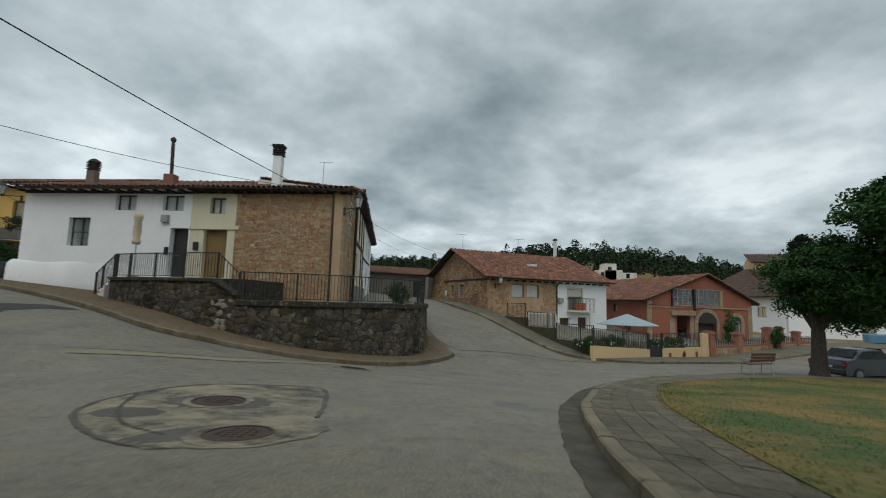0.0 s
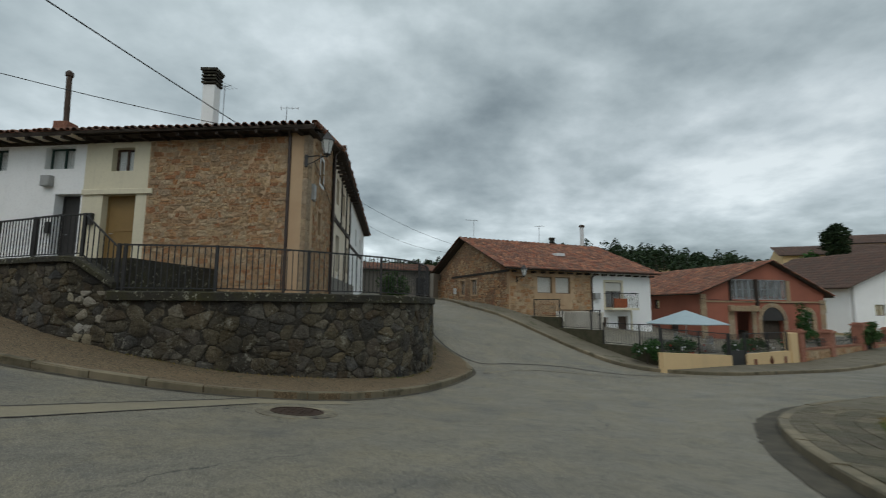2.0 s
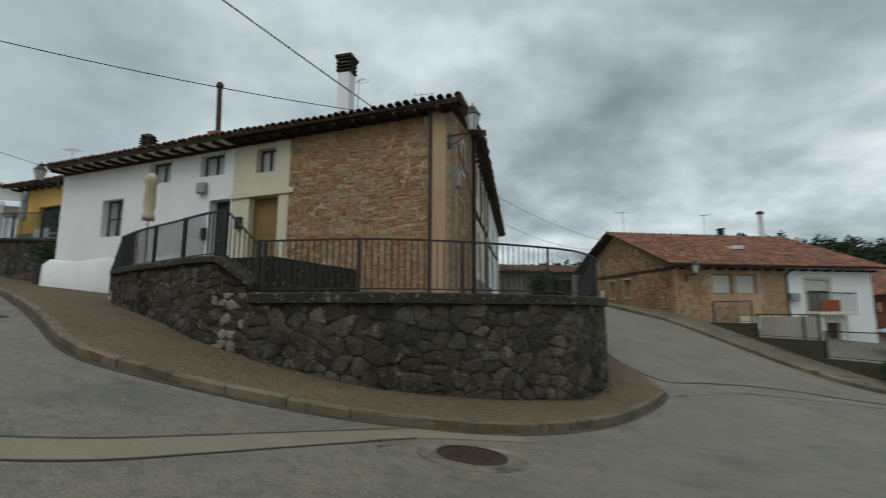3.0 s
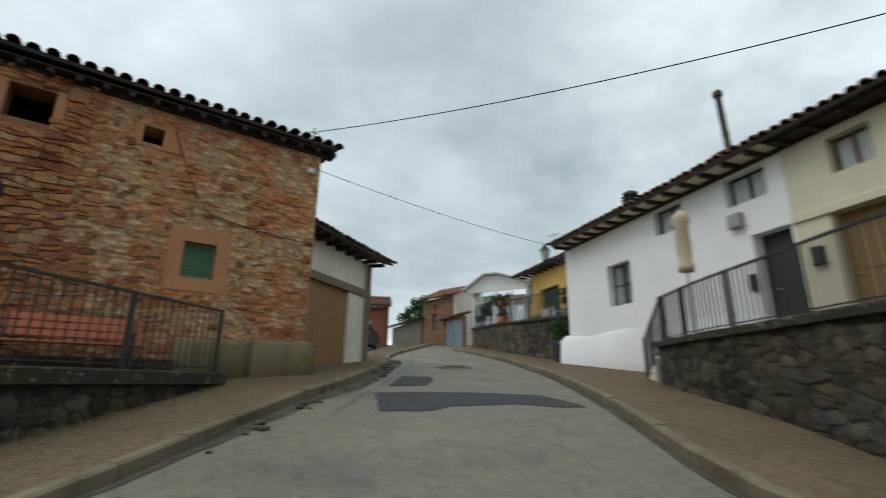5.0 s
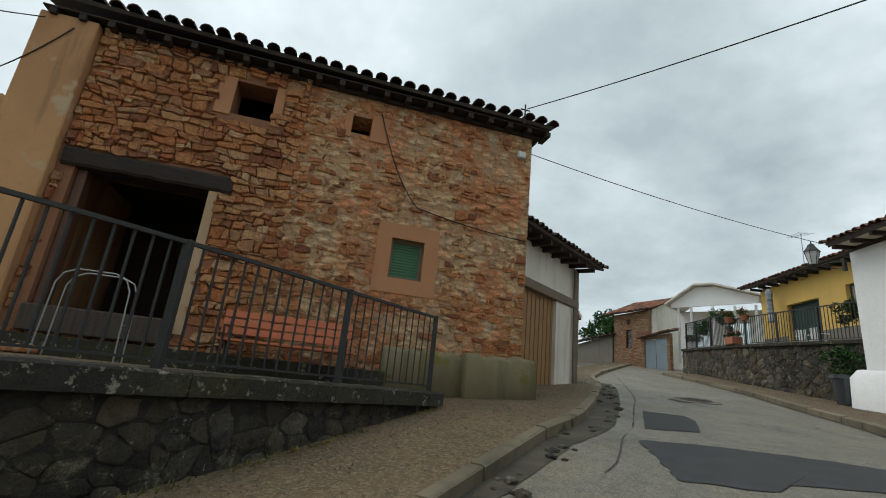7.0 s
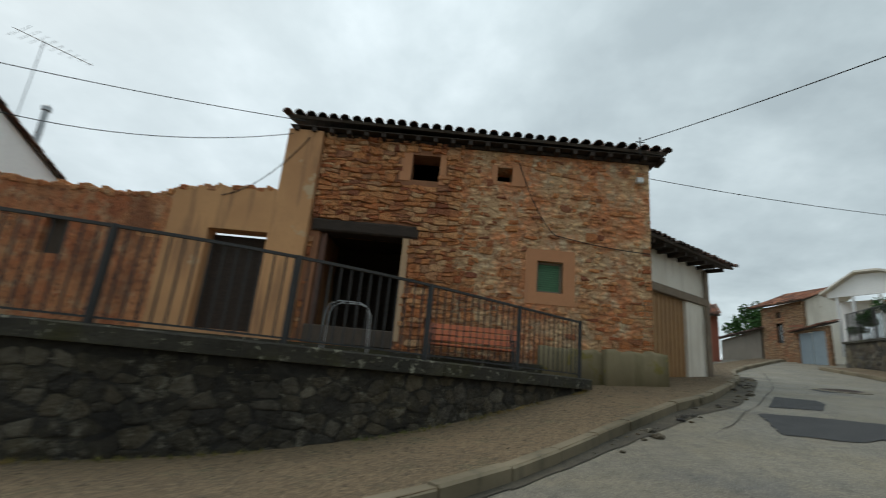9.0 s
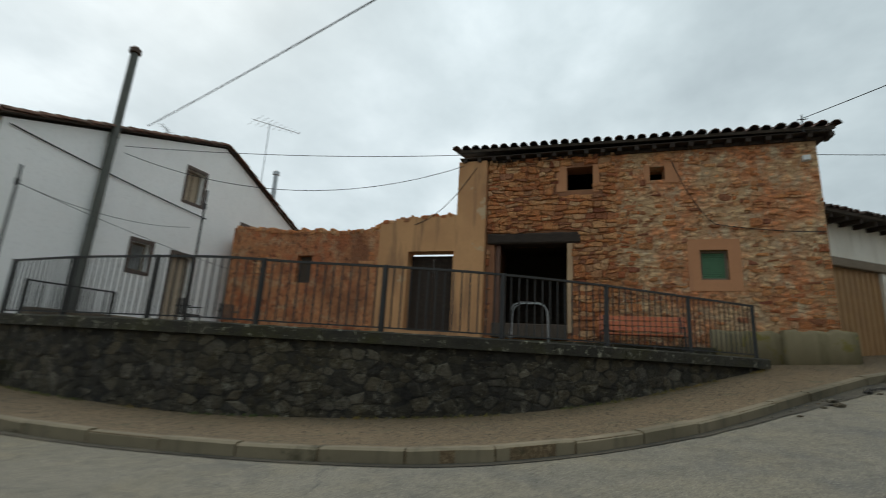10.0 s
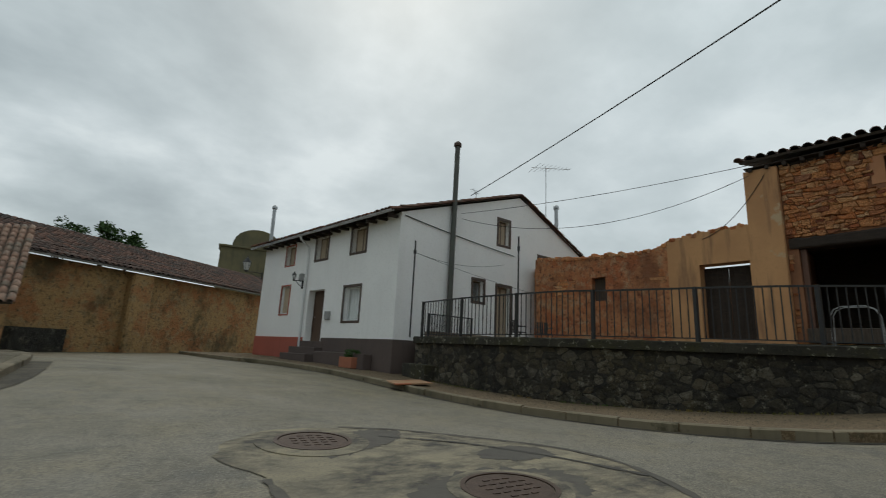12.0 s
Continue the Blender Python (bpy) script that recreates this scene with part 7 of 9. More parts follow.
# sloping yard wall before the stone house, with its railings
YW = Face((4.6, 33.9), (8.75, 27.0), -1)
yard = thing("yard_wall", YW.p(4, 0, -0.5), "grey stepped concrete yard wall", "wall")
for u0, u1, zt in ((0, 2.2, 0.42), (2.2, 4.9, -0.15), (4.9, 8.05, -0.78)):
    part("wall", wall_mesh(YW, u0, u1, -2.2, zt, [], 0.3), "hedge_moss", yard)
railing("railing", [YW.p(0.1, -0.15, 0.42), YW.p(2.1, -0.15, 0.42)], "black iron yard railing", 0.95, gap=0.14)
railing("railing", [YW.p(2.3, -0.15, -0.15), YW.p(4.8, -0.15, -0.15)], "white-backed iron yard railing", 0.95, gap=0.14)
railing("railing", [YW.p(5.0, -0.15, -0.78), YW.p(7.95, -0.15, -0.78)], "black iron yard railing", 0.98, gap=0.14)
YW.slab("parapet", 2.3, 4.8, -0.42, -0.32, -0.15, 0.7, "white_old", yard, "pale parapet panel")

# ---- houses up the street to the west ----
Y = Face((-19.5, 25.0), (-29.0, 26.0), 1)
yel = thing("yellow_house", Y.p(5, 0, 3), "yellow rendered single-storey house with green door and tile roof", "house")
yh = [(5.85, 7.7, 3.95, 5.98), (3.3, 4.5, 4.9, 6.2)]
part("wall", wall_mesh(Y, 0, 9.4, 1.5, 7.0, yh, 0.4), "yellow", yel)
door(yel, Y, 5.85, 7.7, 3.95, 5.98, 0.2, "door_green", 2)
window(yel, Y, 3.3, 4.5, 4.9, 6.2, 0.15, "door_green", 1)
Y.slab("dado", 0, 5.8, -0.01, 0.012, 4.05, 4.7, "greyrender", yel, "grey splash band")
Y.slab("dado", 7.75, 9.4, -0.01, 0.012, 4.05, 4.7, "greyrender", yel, "grey splash band")
tile_roof(yel, "roof", Y.p(-0.3, 0.6, 7.1), Y.p(10.0, 0.6, 7.1), Y.p(10.0, -5, 8.7), Y.p(-0.3, -5, 8.7), "tile", seed=27)
rafters(yel, Y, [0.3 + 0.6 * i for i in range(16)], -0.1, 0.5, 7.0, 7.0)
part("wall", wall_mesh(Face(Y.p(9.4, 0, 0).xy, Y.p(9.4, -6, 0).xy, 1), 0.4, 6, 1.5, 7.1, [], 0.4), "yellow", yel)
TW = Path([(-20.6, 22.7), (-27, 23.4), (-33.5, 24.8)], 60, 1)
retaining("terrace_wall", TW, lambda u: 3.55 + 0.06 * u, 0.4, "mossy fieldstone wall of a flower terrace", cop_h=0.12, stone=(0.26, 0.18), seed=51, limit=120, near=(5, 3))
slab_poly("terrace", [(-20.6, 23.0), (-27, 23.7), (-33.4, 25.1), (-33.4, 30), (-29, 27), (-20, 26)], 1.0, 3.7, "concrete", "terrace before the yellow house")
railing("railing", [TW.p(u, -0.2, 3.67 + 0.06 * u) for u in np.linspace(0.2, 7.5, 6)], "black iron terrace railing with flower pots", 1.12, gap=0.15)
railing("railing", [TW.p(u, -0.2, 3.67 + 0.06 * u) for u in np.linspace(7.6, 13.0, 5)], "black iron terrace railing", 1.4, gap=0.15)

ter = thing("terrace_house", (-34, 27, 4.3), "white pavilion with an open veranda above the street", "house")
TF = Face((-35.6, 25.4), (-32.3, 28.5), -1)


def ter_top(u):
    return float(np.interp(u, (0, 1.4, 2.4, 4.53), (7.36, 8.30, 8.30, 7.6)))


part("gable", wall_mesh(TF, 0, 4.53, lambda u: 7.12 + 0.03 * u, ter_top, [], 0.12, cuts=(1.4, 2.4), step=0.5), "white", ter, "white boarded gable over the veranda")
for u in (0.35, 1.05, 2.2, 3.3, 4.3):
    TF.slab("post", u, u + 0.12, -0.14, -0.02, 3.9, 7.14, "white_paint", ter, bevel=0.01)
part("wall", wall_mesh(TF, -0.3, 4.9, 3.6, 7.3, [(0.5, 1.6, 4.6, 6.6), (2.3, 3.6, 4.6, 6.6)], 0.2, n0=-2.4), "white", ter)
for u0, u1 in ((0.5, 1.6), (2.3, 3.6)):
    window(ter, TF, u0, u1, 4.6, 6.6, 2.5, "white_paint", 1)
bm = bmesh.new()
for u0, z0, u1, z1 in ((-0.25, 7.26, 1.4, 8.36), (1.4, 8.36, 2.4, 8.36), (2.4, 8.36, 5.0, 7.5)):
    quadbox(bm, TF.p(u0, 0.35, z0), TF.d * (u1 - u0) + Vector((0, 0, z1 - z0)), -TF.n * 3.2, (0, 0, 0.1))
part("roof", bm, "white_old", ter, "thin pale roof slabs")
rock = thing("stone_cottage", (-41, 25, 3.8), "brown mud-rendered cottage with small openings at the street crest", "house")
KF = Face((-41.6, 24.45), (-39.3, 25.85), -1)
KS = Face((-43.9, 22.6), (-41.7, 24.35), -1)
K2 = Face((-39.3, 25.85), (-39.9, 28.3), -1)
part("wall", wall_mesh(KF, 0, KF.length, 3, lambda u: 7.38 + 0.09 * u, [(0.95, 1.4, 5.0, 6.3), (1.0, 1.32, 6.65, 7.05)], 0.3), "cottagewall", rock)
window(rock, KF, 0.95, 1.4, 5.0, 6.3, 0.12, "timber", 0)
KF.slab("shutter", 0.98, 1.34, -0.2, -0.16, 6.62, 7.08, "door_wood", rock, "dark board in the loft opening")
# added dark slab that backs the window and the loft opening
KF.slab("lining", 0.1, 2.6, -0.6, -0.5, 3.5, 7.2, "door_dark", rock, "dark slab added behind the cottage openings")
KF.slab("brick_band", 1.75, 2.69, -0.02, 0.03, 6.0, 6.12, "brick", rock, "red brick band")
part("lean_to", wall_mesh(KS, 0.0, KS.length, 3, lambda u: 5.3 + 0.25 * u, [], 0.3), "greyrender", rock, "grey lean-to beside the cottage")
part("wall", wall_mesh(K2, 0.3, K2.length, 3, lambda u: 7.55 + 0.5 * u, [], 0.3), "white_old", rock, "old white plaster side wall")
part("wall", wall_mesh(Face(K2.p(K2.length, 0, 0).xy, (K2.p(K2.length, 0, 0) - KF.d * 4).xy, 1), 0, 4, 3, 8.6, [], 0.3), "white_old", rock)
kb = K2.d * 2.6
tile_roof(rock, "roof", KF.p(-0.5, 0.4, 7.38), KF.p(KF.length + 0.25, 0.4, 7.62), KF.p(KF.length + 0.25, 0, 8.85) + kb, KF.p(-0.5, 0, 8.7) + kb, "tile_red", seed=28, spacing=0.27, pitch=0.45)
tile_roof(rock, "roof", KS.p(-0.2, 0.3, 5.35), KS.p(3.0, 0.3, 6.0), KS.p(3.0, -2, 6.4), KS.p(-0.2, -2, 6.0), "tile_dark", seed=30, spacing=0.3, pitch=0.5)
gdr = thing("steel_doors", (-36, 24.5, 3.6), "pair of grey-blue steel yard doors under a tiled coping", "gate")
GD = Face((-36.75, 24.28), (-35.2, 24.86), -1)
for i in range(2):
    GD.slab("leaf", 0.04 + 0.82 * i, 0.80 + 0.82 * i, -0.1, -0.05, 3.4, 5.18 + 0.08 * i, "door_blue", gdr)
part("wall", wall_mesh(GD, -0.25, 1.85, 3, lambda u: 5.28 + 0.12 * u, [(0, 1.66, 3, 5.24)], 0.25), "cottagewall", gdr)
tile_roof(gdr, "coping", GD.p(-0.4, 0.2, 5.27), GD.p(2.0, 0.2, 5.6), GD.p(2.0, -0.6, 5.8), GD.p(-0.4, -0.6, 5.47), "tile_red", seed=31, spacing=0.22, pitch=0.4)
sm = thing("brick_house", (-36, 19, 3.2), "small brick-red house past the garage", "house")
SF = Face((-36.36, 16.63), (-35.61, 19.43), -1)
part("wall", wall_mesh(SF, 0, 2.9, 2, 5.75, [(1.3, 2.1, 3.8, 4.9)], 0.3), "orange", sm)
window(sm, SF, 1.3, 2.1, 3.8, 4.9, 0.12, "white_paint", 1, curtain=True)
part("wall", wall_mesh(Face(SF.p(2.9, 0, 0).xy, SF.p(2.9, -5, 0).xy, 1), 0.3, 5, 2, lambda u: 5.75 + 0.2 * u, [], 0.3), "orange", sm)
tile_roof(sm, "roof", SF.p(-0.5, 0.5, 5.75), SF.p(3.3, 0.5, 5.75), SF.p(3.3, -4, 7.1), SF.p(-0.5, -4, 7.1), "tile_red", seed=29)

# ---- long ochre barn and bell gable to the south ----
S = Face((5.2, -11.85), (-4.75, -20.8), -1)
church = thing("long_barn", S.p(8, 0, 0), "long ochre plastered building with buttress and old tile roof", "building")
part("wall", wall_mesh(S, 0, 22, -1.0, 3.7, [], 0.5), "churchwall", church)
S.slab("buttress", 4.6, 5.7, -0.1, 0.4, -0.8, 3.65, "churchwall", church, "weather-stained buttress", 0.08)
for uu in np.arange(0, 21, 3.0):
    S.slab("gutter_length", uu + 0.01, uu + 2.99, 0.43, 0.53, 3.69, 3.76, "concrete", church)
tile_roof(church, "roof", S.p(-0.3, 0.5, 3.78), S.p(22.5, 0.5, 3.78), S.p(22.5, -5.0, 5.75), S.p(-0.3, -5.0, 5.9), "tile_dark", seed=33, spacing=0.28, pitch=0.42)
part("wall", wall_mesh(Face(S.p(22, 0, 0).xy, S.p(22, -9, 0).xy, 1), 0.5, 9, -1, 4.3, [], 0.5), "churchwall", church)
bell = thing("bell_tower", (-5.3, -39, 0), "old lichen-dark stone tower with a curved gable top", "tower")
BT = Face((-2.7, -39.0), (-8.7, -38.6), -1)
part("wall", wall_mesh(BT, 0, 6.0, -1, 10.1, [], 2.5), "towerstone", bell)
bm = bmesh.new()
prof = [(3.3 + 2.3 * math.cos(math.pi * i / 14), 10.1 + 2.0 * math.sin(math.pi * i / 14) ** 0.8) for i in range(15)]
fr = [bm.verts.new(BT.p(u, -0.3, z)) for u, z in prof]
rr = [bm.verts.new(BT.p(u, -1.2, z)) for u, z in prof]
bm.faces.new(fr)
bm.faces.new(rr[::-1])
for i in range(15):
    j = (i + 1) % 15
    bm.faces.new((fr[i], fr[j], rr[j], rr[i]))
part("gable_top", bm, "towerstone", bell, "curved stone gable")
BT.slab("cornice", -0.2, 6.2, -2.6, 0.2, 9.95, 10.15, "towerstone", bell, "", 0.03)

# small outbuilding at the mouth of the southern street
out = thing("outbuilding", (4.5, -7, 0.1), "low outbuilding with pale barrel tile roof", "building")
oe, od, ov = Vector((3.25, -5.5, 1.48)), Vector((0.92, -0.39, 0)), Vector((1.15, -4.8, 2.92))
OF = Face((3.6, -6.0), (3.6 + 0.92 * 6, -6.0 - 0.39 * 6), 1)
part("wall", wall_mesh(OF, 0, 6, -0.8, 1.55, [], 0.3), "churchwall", out)
OG = Face((3.6, -6.0), (3.6 + 0.233 * 5, -6.0 - 0.972 * 5), -1)
part("wall", wall_mesh(OG, 0.0, 4.6, -0.8, lambda u: 1.55 + 0.58 * u, [], 0.3), "churchwall", out)
tile_roof(out, "roof", oe, oe + od * 6, oe + od * 6 + ov, oe + ov, "tile_pale", seed=35, spacing=0.27, pitch=0.4)
slab_poly("low_wall", [(3.6, -13.4), (4.9, -11.7), (4.6, -11.5), (3.3, -13.2)], -0.4, 0.9, "mossmortar", "low dark stone wall by the long barn", "wall")


# ---- wear and repairs in the street ----
def patch(name, pts, mat, label, dz=0.008, rings=5, parent=None, wob=0.0, seed=1, sharp=False):
    """A repair laid into the street: a star-shaped outline draped on the ground."""
    rng_ = random.Random(seed)
    if sharp:
        ring_ = np.array(list(pts) + [pts[0]], float)
        s_ = np.r_[0, np.cumsum(np.hypot(*np.diff(ring_, axis=0).T))]
        t_ = np.linspace(0, s_[-1], 97)[:-1]
        p = np.stack([np.interp(t_, s_, ring_[:, k]) for k in (0, 1)], -1)
    else:
        p = curve(list(pts) + [pts[0]], 72)[:-1]
    c = p.mean(0)
    bm = bmesh.new()
    prev = None
    mid = bm.verts.new((c[0], c[1], ground_z(*c) + dz))
    jit = [1 + rng_.uniform(-wob, wob) for _ in p]
    for r in range(1, rings + 1):
        ring = []
        for k, q in enumerate(p):
            w = c + (q - c) * (r / rings) * (jit[k] if r == rings else 1)
            ring.append(bm.verts.new((w[0], w[1], ground_z(*w) + dz)))
        n = len(ring)
        for i in range(n):
            j = (i + 1) % n
            if prev:
                bm.faces.new((prev[i], prev[j], ring[j], ring[i]))
            else:
                bm.faces.new((mid, ring[i], ring[j]))
        prev = ring
    ob = part(name, bm, mat, parent, smooth=True)
    return tagged(ob, label, "road patch", kind="structure") if not parent else ob


def seam(name, pts, width, mat, label, dz=0.01, wob=0.3, seed=3, n=60):
    """A joint or crack: a narrow strip of uneven width along a line on the ground."""
    rng_ = random.Random(seed)
    p = curve(pts, n)
    d = np.gradient(p, axis=0)
    d /= np.linalg.norm(d, axis=1)[:, None]
    s = np.stack([-d[:, 1], d[:, 0]], -1)
    w = np.array([width * 0.5 * (1 + rng_.uniform(-wob, wob)) for _ in p])[:, None]
    return tagged(drape(name, p - s * w, p + s * w, 2, dz, mat, skirt=0), label, "road joint", kind="structure")


patch("cement_patch", [(-4.87, 6.43), (-5.08, 7.48), (-4.47, 8.85), (-3.32, 9.4), (-2.32, 9.4), (-1.9, 8.0), (-1.72, 6.82), (-1.4, 6.07), (-1.75, 5.3), (-2.81, 5.0), (-3.7, 5.35)], "pale_cement", "worn pale cement patch round two manholes", wob=0.03)
seam("patch_edge", [(-2.81, 5.02), (-3.7, 5.35), (-4.87, 6.43), (-5.08, 7.48), (-4.47, 8.85), (-3.32, 9.4), (-2.32, 9.4), (-1.9, 8.0), (-1.72, 6.82)], 0.07, "tar", "dark crumbling edge of a cement patch", 0.013, 0.5, n=70)
for pts_ in ([(-4.3, 7.35), (-4.2, 7.85), (-3.7, 8.15), (-3.1, 8.1), (-2.75, 7.85), (-2.7, 7.5), (-3.1, 7.2), (-3.7, 7.1)], [(-3.5, 5.3), (-3.3, 5.75), (-2.8, 6.15), (-2.4, 6.35), (-2.3, 6.0), (-2.7, 5.5), (-3.1, 5.2)], [(-4.75, 6.5), (-4.7, 6.85), (-4.2, 6.95), (-3.85, 6.75), (-4.0, 6.45), (-4.4, 6.35)]):
    patch("worn_patch", pts_, "tar", "dark worn hollow in the cement patch", 0.011, wob=0.10, seed=int(abs(pts_[0][0]) * 10))


def manhole(x, y, r, ring_mat, ring_r):
    gz = ground_z(x, y)
    t = thing("manhole", (x, y, gz), "round rusty cast-iron manhole cover set in cement", "manhole", "manholes in the street")
    nx = (ground_z(x - 0.3, y) - ground_z(x + 0.3, y)) / 0.6
    ny = (ground_z(x, y - 0.3) - ground_z(x, y + 0.3)) / 0.6
    tilt = Vector((0, 0, 1)).rotation_difference(Vector((nx, ny, 1)).normalized()).to_matrix().to_4x4()
    for nm, prof, mat in (("cement_ring", ((ring_r, -0.1), (ring_r, 0.016), (r + 0.05, 0.020), (r + 0.05, -0.1)), ring_mat), ("rim", ((r + 0.05, -0.05), (r + 0.05, 0.026), (r + 0.008, 0.026), (r + 0.008, 0.01)), "castiron"), ("cover", ((r, -0.05), (r, 0.018), (r - 0.03, 0.022), (0.05, 0.022)), "castiron")):
        bm = bmesh.new()
        lathe(bm, (0, 0, 0), prof, 32)
        if nm == "cover":
            for i in range(-3, 4):
                for j in range(-3, 4):
                    if math.hypot(i, j) * 0.1 < r - 0.08:
                        quadbox(bm, (i * 0.1 - 0.03, j * 0.1 - 0.012, 0.02), (0.06, 0, 0), (0, 0.024, 0), (0, 0, 0.008))
        bm.transform(Matrix.Translation((x, y, gz)) @ tilt)
        part(nm, bm, mat, t)


manhole(-3.5, 7.65, 0.36, "pale_cement", 0.52)
manhole(-2.35, 5.7, 0.36, "pale_cement", 0.6)
manhole(-2.7, 14.95, 0.38, "pale_cement", 0.66)
manhole(-20.4, 17.5, 0.4, "pale_cement", 0.6)
strip_in = curve([(-8.6, 10.9), (-7, 11.9), (-5.91, 12.67), (-5.29, 13.44), (-4.55, 14.55), (-3.57, 16.0), (-2.4, 16.5)], 60)
strip_out = curve([(-8.2, 10.4), (-6.6, 11.5), (-5.43, 12.29), (-4.88, 12.99), (-4.24, 14.06), (-3.5, 15.3), (-2.0, 16.3)], 60)
tagged(drape("cement_strip", strip_in, strip_out, 3, 0.006, "yellow_cement", skirt=0), "pale yellowish cement strip across the street", "road strip", kind="structure")
seam("joint", [(-8.6, 10.9), (-7, 11.9), (-5.91, 12.67), (-5.29, 13.44), (-4.55, 14.55), (-3.57, 16.0)], 0.045, "joint", "dark joint in the concrete street")
seam("joint", [(-8.2, 10.4), (-6.6, 11.5), (-5.43, 12.29), (-4.88, 12.99), (-4.24, 14.06), (-3.5, 15.3)], 0.035, "joint", "dark joint in the concrete street")
seam("joint", [(-0.9, 28.5), (-0.75, 27.4), (-0.1, 25.5), (0.9, 24.1), (2.2, 24.6), (4.04, 25.05), (6.57, 24.76), (9, 25.6)], 0.09, "joint", "dark joint across the mouth of the ramp")
seam("joint", [(1.2, 23.4), (1.0, 22.6), (1.6, 23.2), (3.2, 24.0), (6.2, 24.1)], 0.06, "pale_cement", "pale cement joint at the ramp")
seam("crack", [(-3.14, 5.57), (-3.89, 6.01), (-4.33, 6.51), (-4.65, 7.06), (-4.94, 7.86)], 0.05, "joint", "dark crack in the street", 0.015, 0.8)
seam("crack", [(-13.1, 12.2), (-13.5, 12.5), (-14.7, 13.1), (-15.3, 13.5), (-17.4, 14.5), (-20.4, 15.9), (-26, 18.0), (-35.8, 21.4)], 0.02, "joint", "long dark crack up the street", 0.01, 0.9)
seam("crack", [(-16.9, 15.35), (-16.4, 16.05), (-16.05, 16.85), (-15.6, 17.7)], 0.012, "joint", "thin dark crack across the street", 0.01, 0.6)
patch("asphalt_patch", [(-17.3, 14.62), (-17.0, 15.25), (-16.4, 15.1), (-15.3, 14.5), (-15.3, 13.68)], "asphalt", "square black asphalt patch", wob=0.02, sharp=True)
patch("asphalt_patch", [(-14.5, 13.2), (-14.4, 14.0), (-14.0, 15.1), (-13.5, 16.0), (-12.3, 16.05), (-12.4, 15.55), (-12.8, 15.1), (-12.95, 13.9), (-12.7, 13.6), (-12.95, 12.85)], "asphalt", "long ragged black asphalt trench patch", wob=0.025, sharp=True)
patch("asphalt_patch", [(-20.3, 16.7), (-21.3, 17.9), (-20.7, 18.2), (-19.6, 16.8)], "asphalt", "small black asphalt patch", wob=0.03)


def offset(line, d):
    g_ = np.gradient(line, axis=0)
    g_ /= np.linalg.norm(g_, axis=1)[:, None]
    return line + np.stack([-g_[:, 1], g_[:, 0]], -1) * d


k0, k1 = 25, 130
tagged(drape("gutter_silt", KERB_P[k0:k1], (offset(KERB_P, 0.40) + 0.09 * np.array([[noise.noise(Vector((i * 0.9, 1, 0))), noise.noise(Vector((i * 0.9, 5, 0)))] for i in range(200)]))[k0:k1], 4, 0.009, "silt", skirt=0), "dark silted gutter along the kerb", "gutter", kind="structure")
tagged(drape("gutter_silt", KERB_L[115:182], (KERB_L + (offset(KERB_L, -0.46) - KERB_L) * np.interp(np.arange(len(KERB_L)), (114, 142), (0.28, 1))[:, None] + 0.06 * np.array([[noise.noise(Vector((i * 0.9, 2, 0))), noise.noise(Vector((i * 0.9, 7, 0)))] for i in range(len(KERB_L))]))[115:182], 4, 0.009, "silt", skirt=0), "gutter of wet stones and grit along the kerb", "gutter", kind="structure")
tagged(drape("gutter_silt", KERB_A[20:170], offset(KERB_A, -0.13)[20:170], 3, 0.009, "silt", skirt=0), "thin line of dark silt along the kerb", "gutter", kind="structure")
tagged(drape("gutter_silt", KERB_L[20:116], offset(KERB_L, -0.13)[20:116], 3, 0.009, "silt", skirt=0), "thin line of dark silt along the kerb", "gutter", kind="structure")
rng = random.Random(61)
for i in range(60):
    # loose stones washed into the upper gutter
    k = rng.randrange(122, 178)
    x, y = offset(KERB_L, -rng.uniform(0.06, 0.45))[k]
    r = rng.uniform(0.03, 0.09)
    bm = bmesh.new()
    bmesh.ops.create_icosphere(bm, subdivisions=1, radius=r)
    for v in bm.verts:
        v.co = Vector((v.co.x * rng.uniform(0.9, 1.5), v.co.y * rng.uniform(0.8, 1.2), v.co.z * 0.5))
    bmesh.ops.translate(bm, verts=bm.verts, vec=(x, y, ground_z(x, y) + r * 0.15))
    tagged(part("gutter_stone", bm, "stone_grey"), "loose grey stone washed into the gutter", "stone", "stones in the gutter")

# slabs of the pavement round the lawn, row by row
rng = random.Random(67)
s_len = np.r_[0, np.cumsum(np.hypot(*np.diff(KERB_P, axis=0).T))]


def pave_at(t_, f):
    a = np.array([np.interp(t_, s_len, KERB_P[:, k]) for k in (0, 1)])
    b = np.array([np.interp(t_, s_len, GRASS_EDGE[:, k]) for k in (0, 1)])
    d = b - a
    return a + d / np.linalg.norm(d) * (0.17 + f * (np.linalg.norm(d) - 0.2))


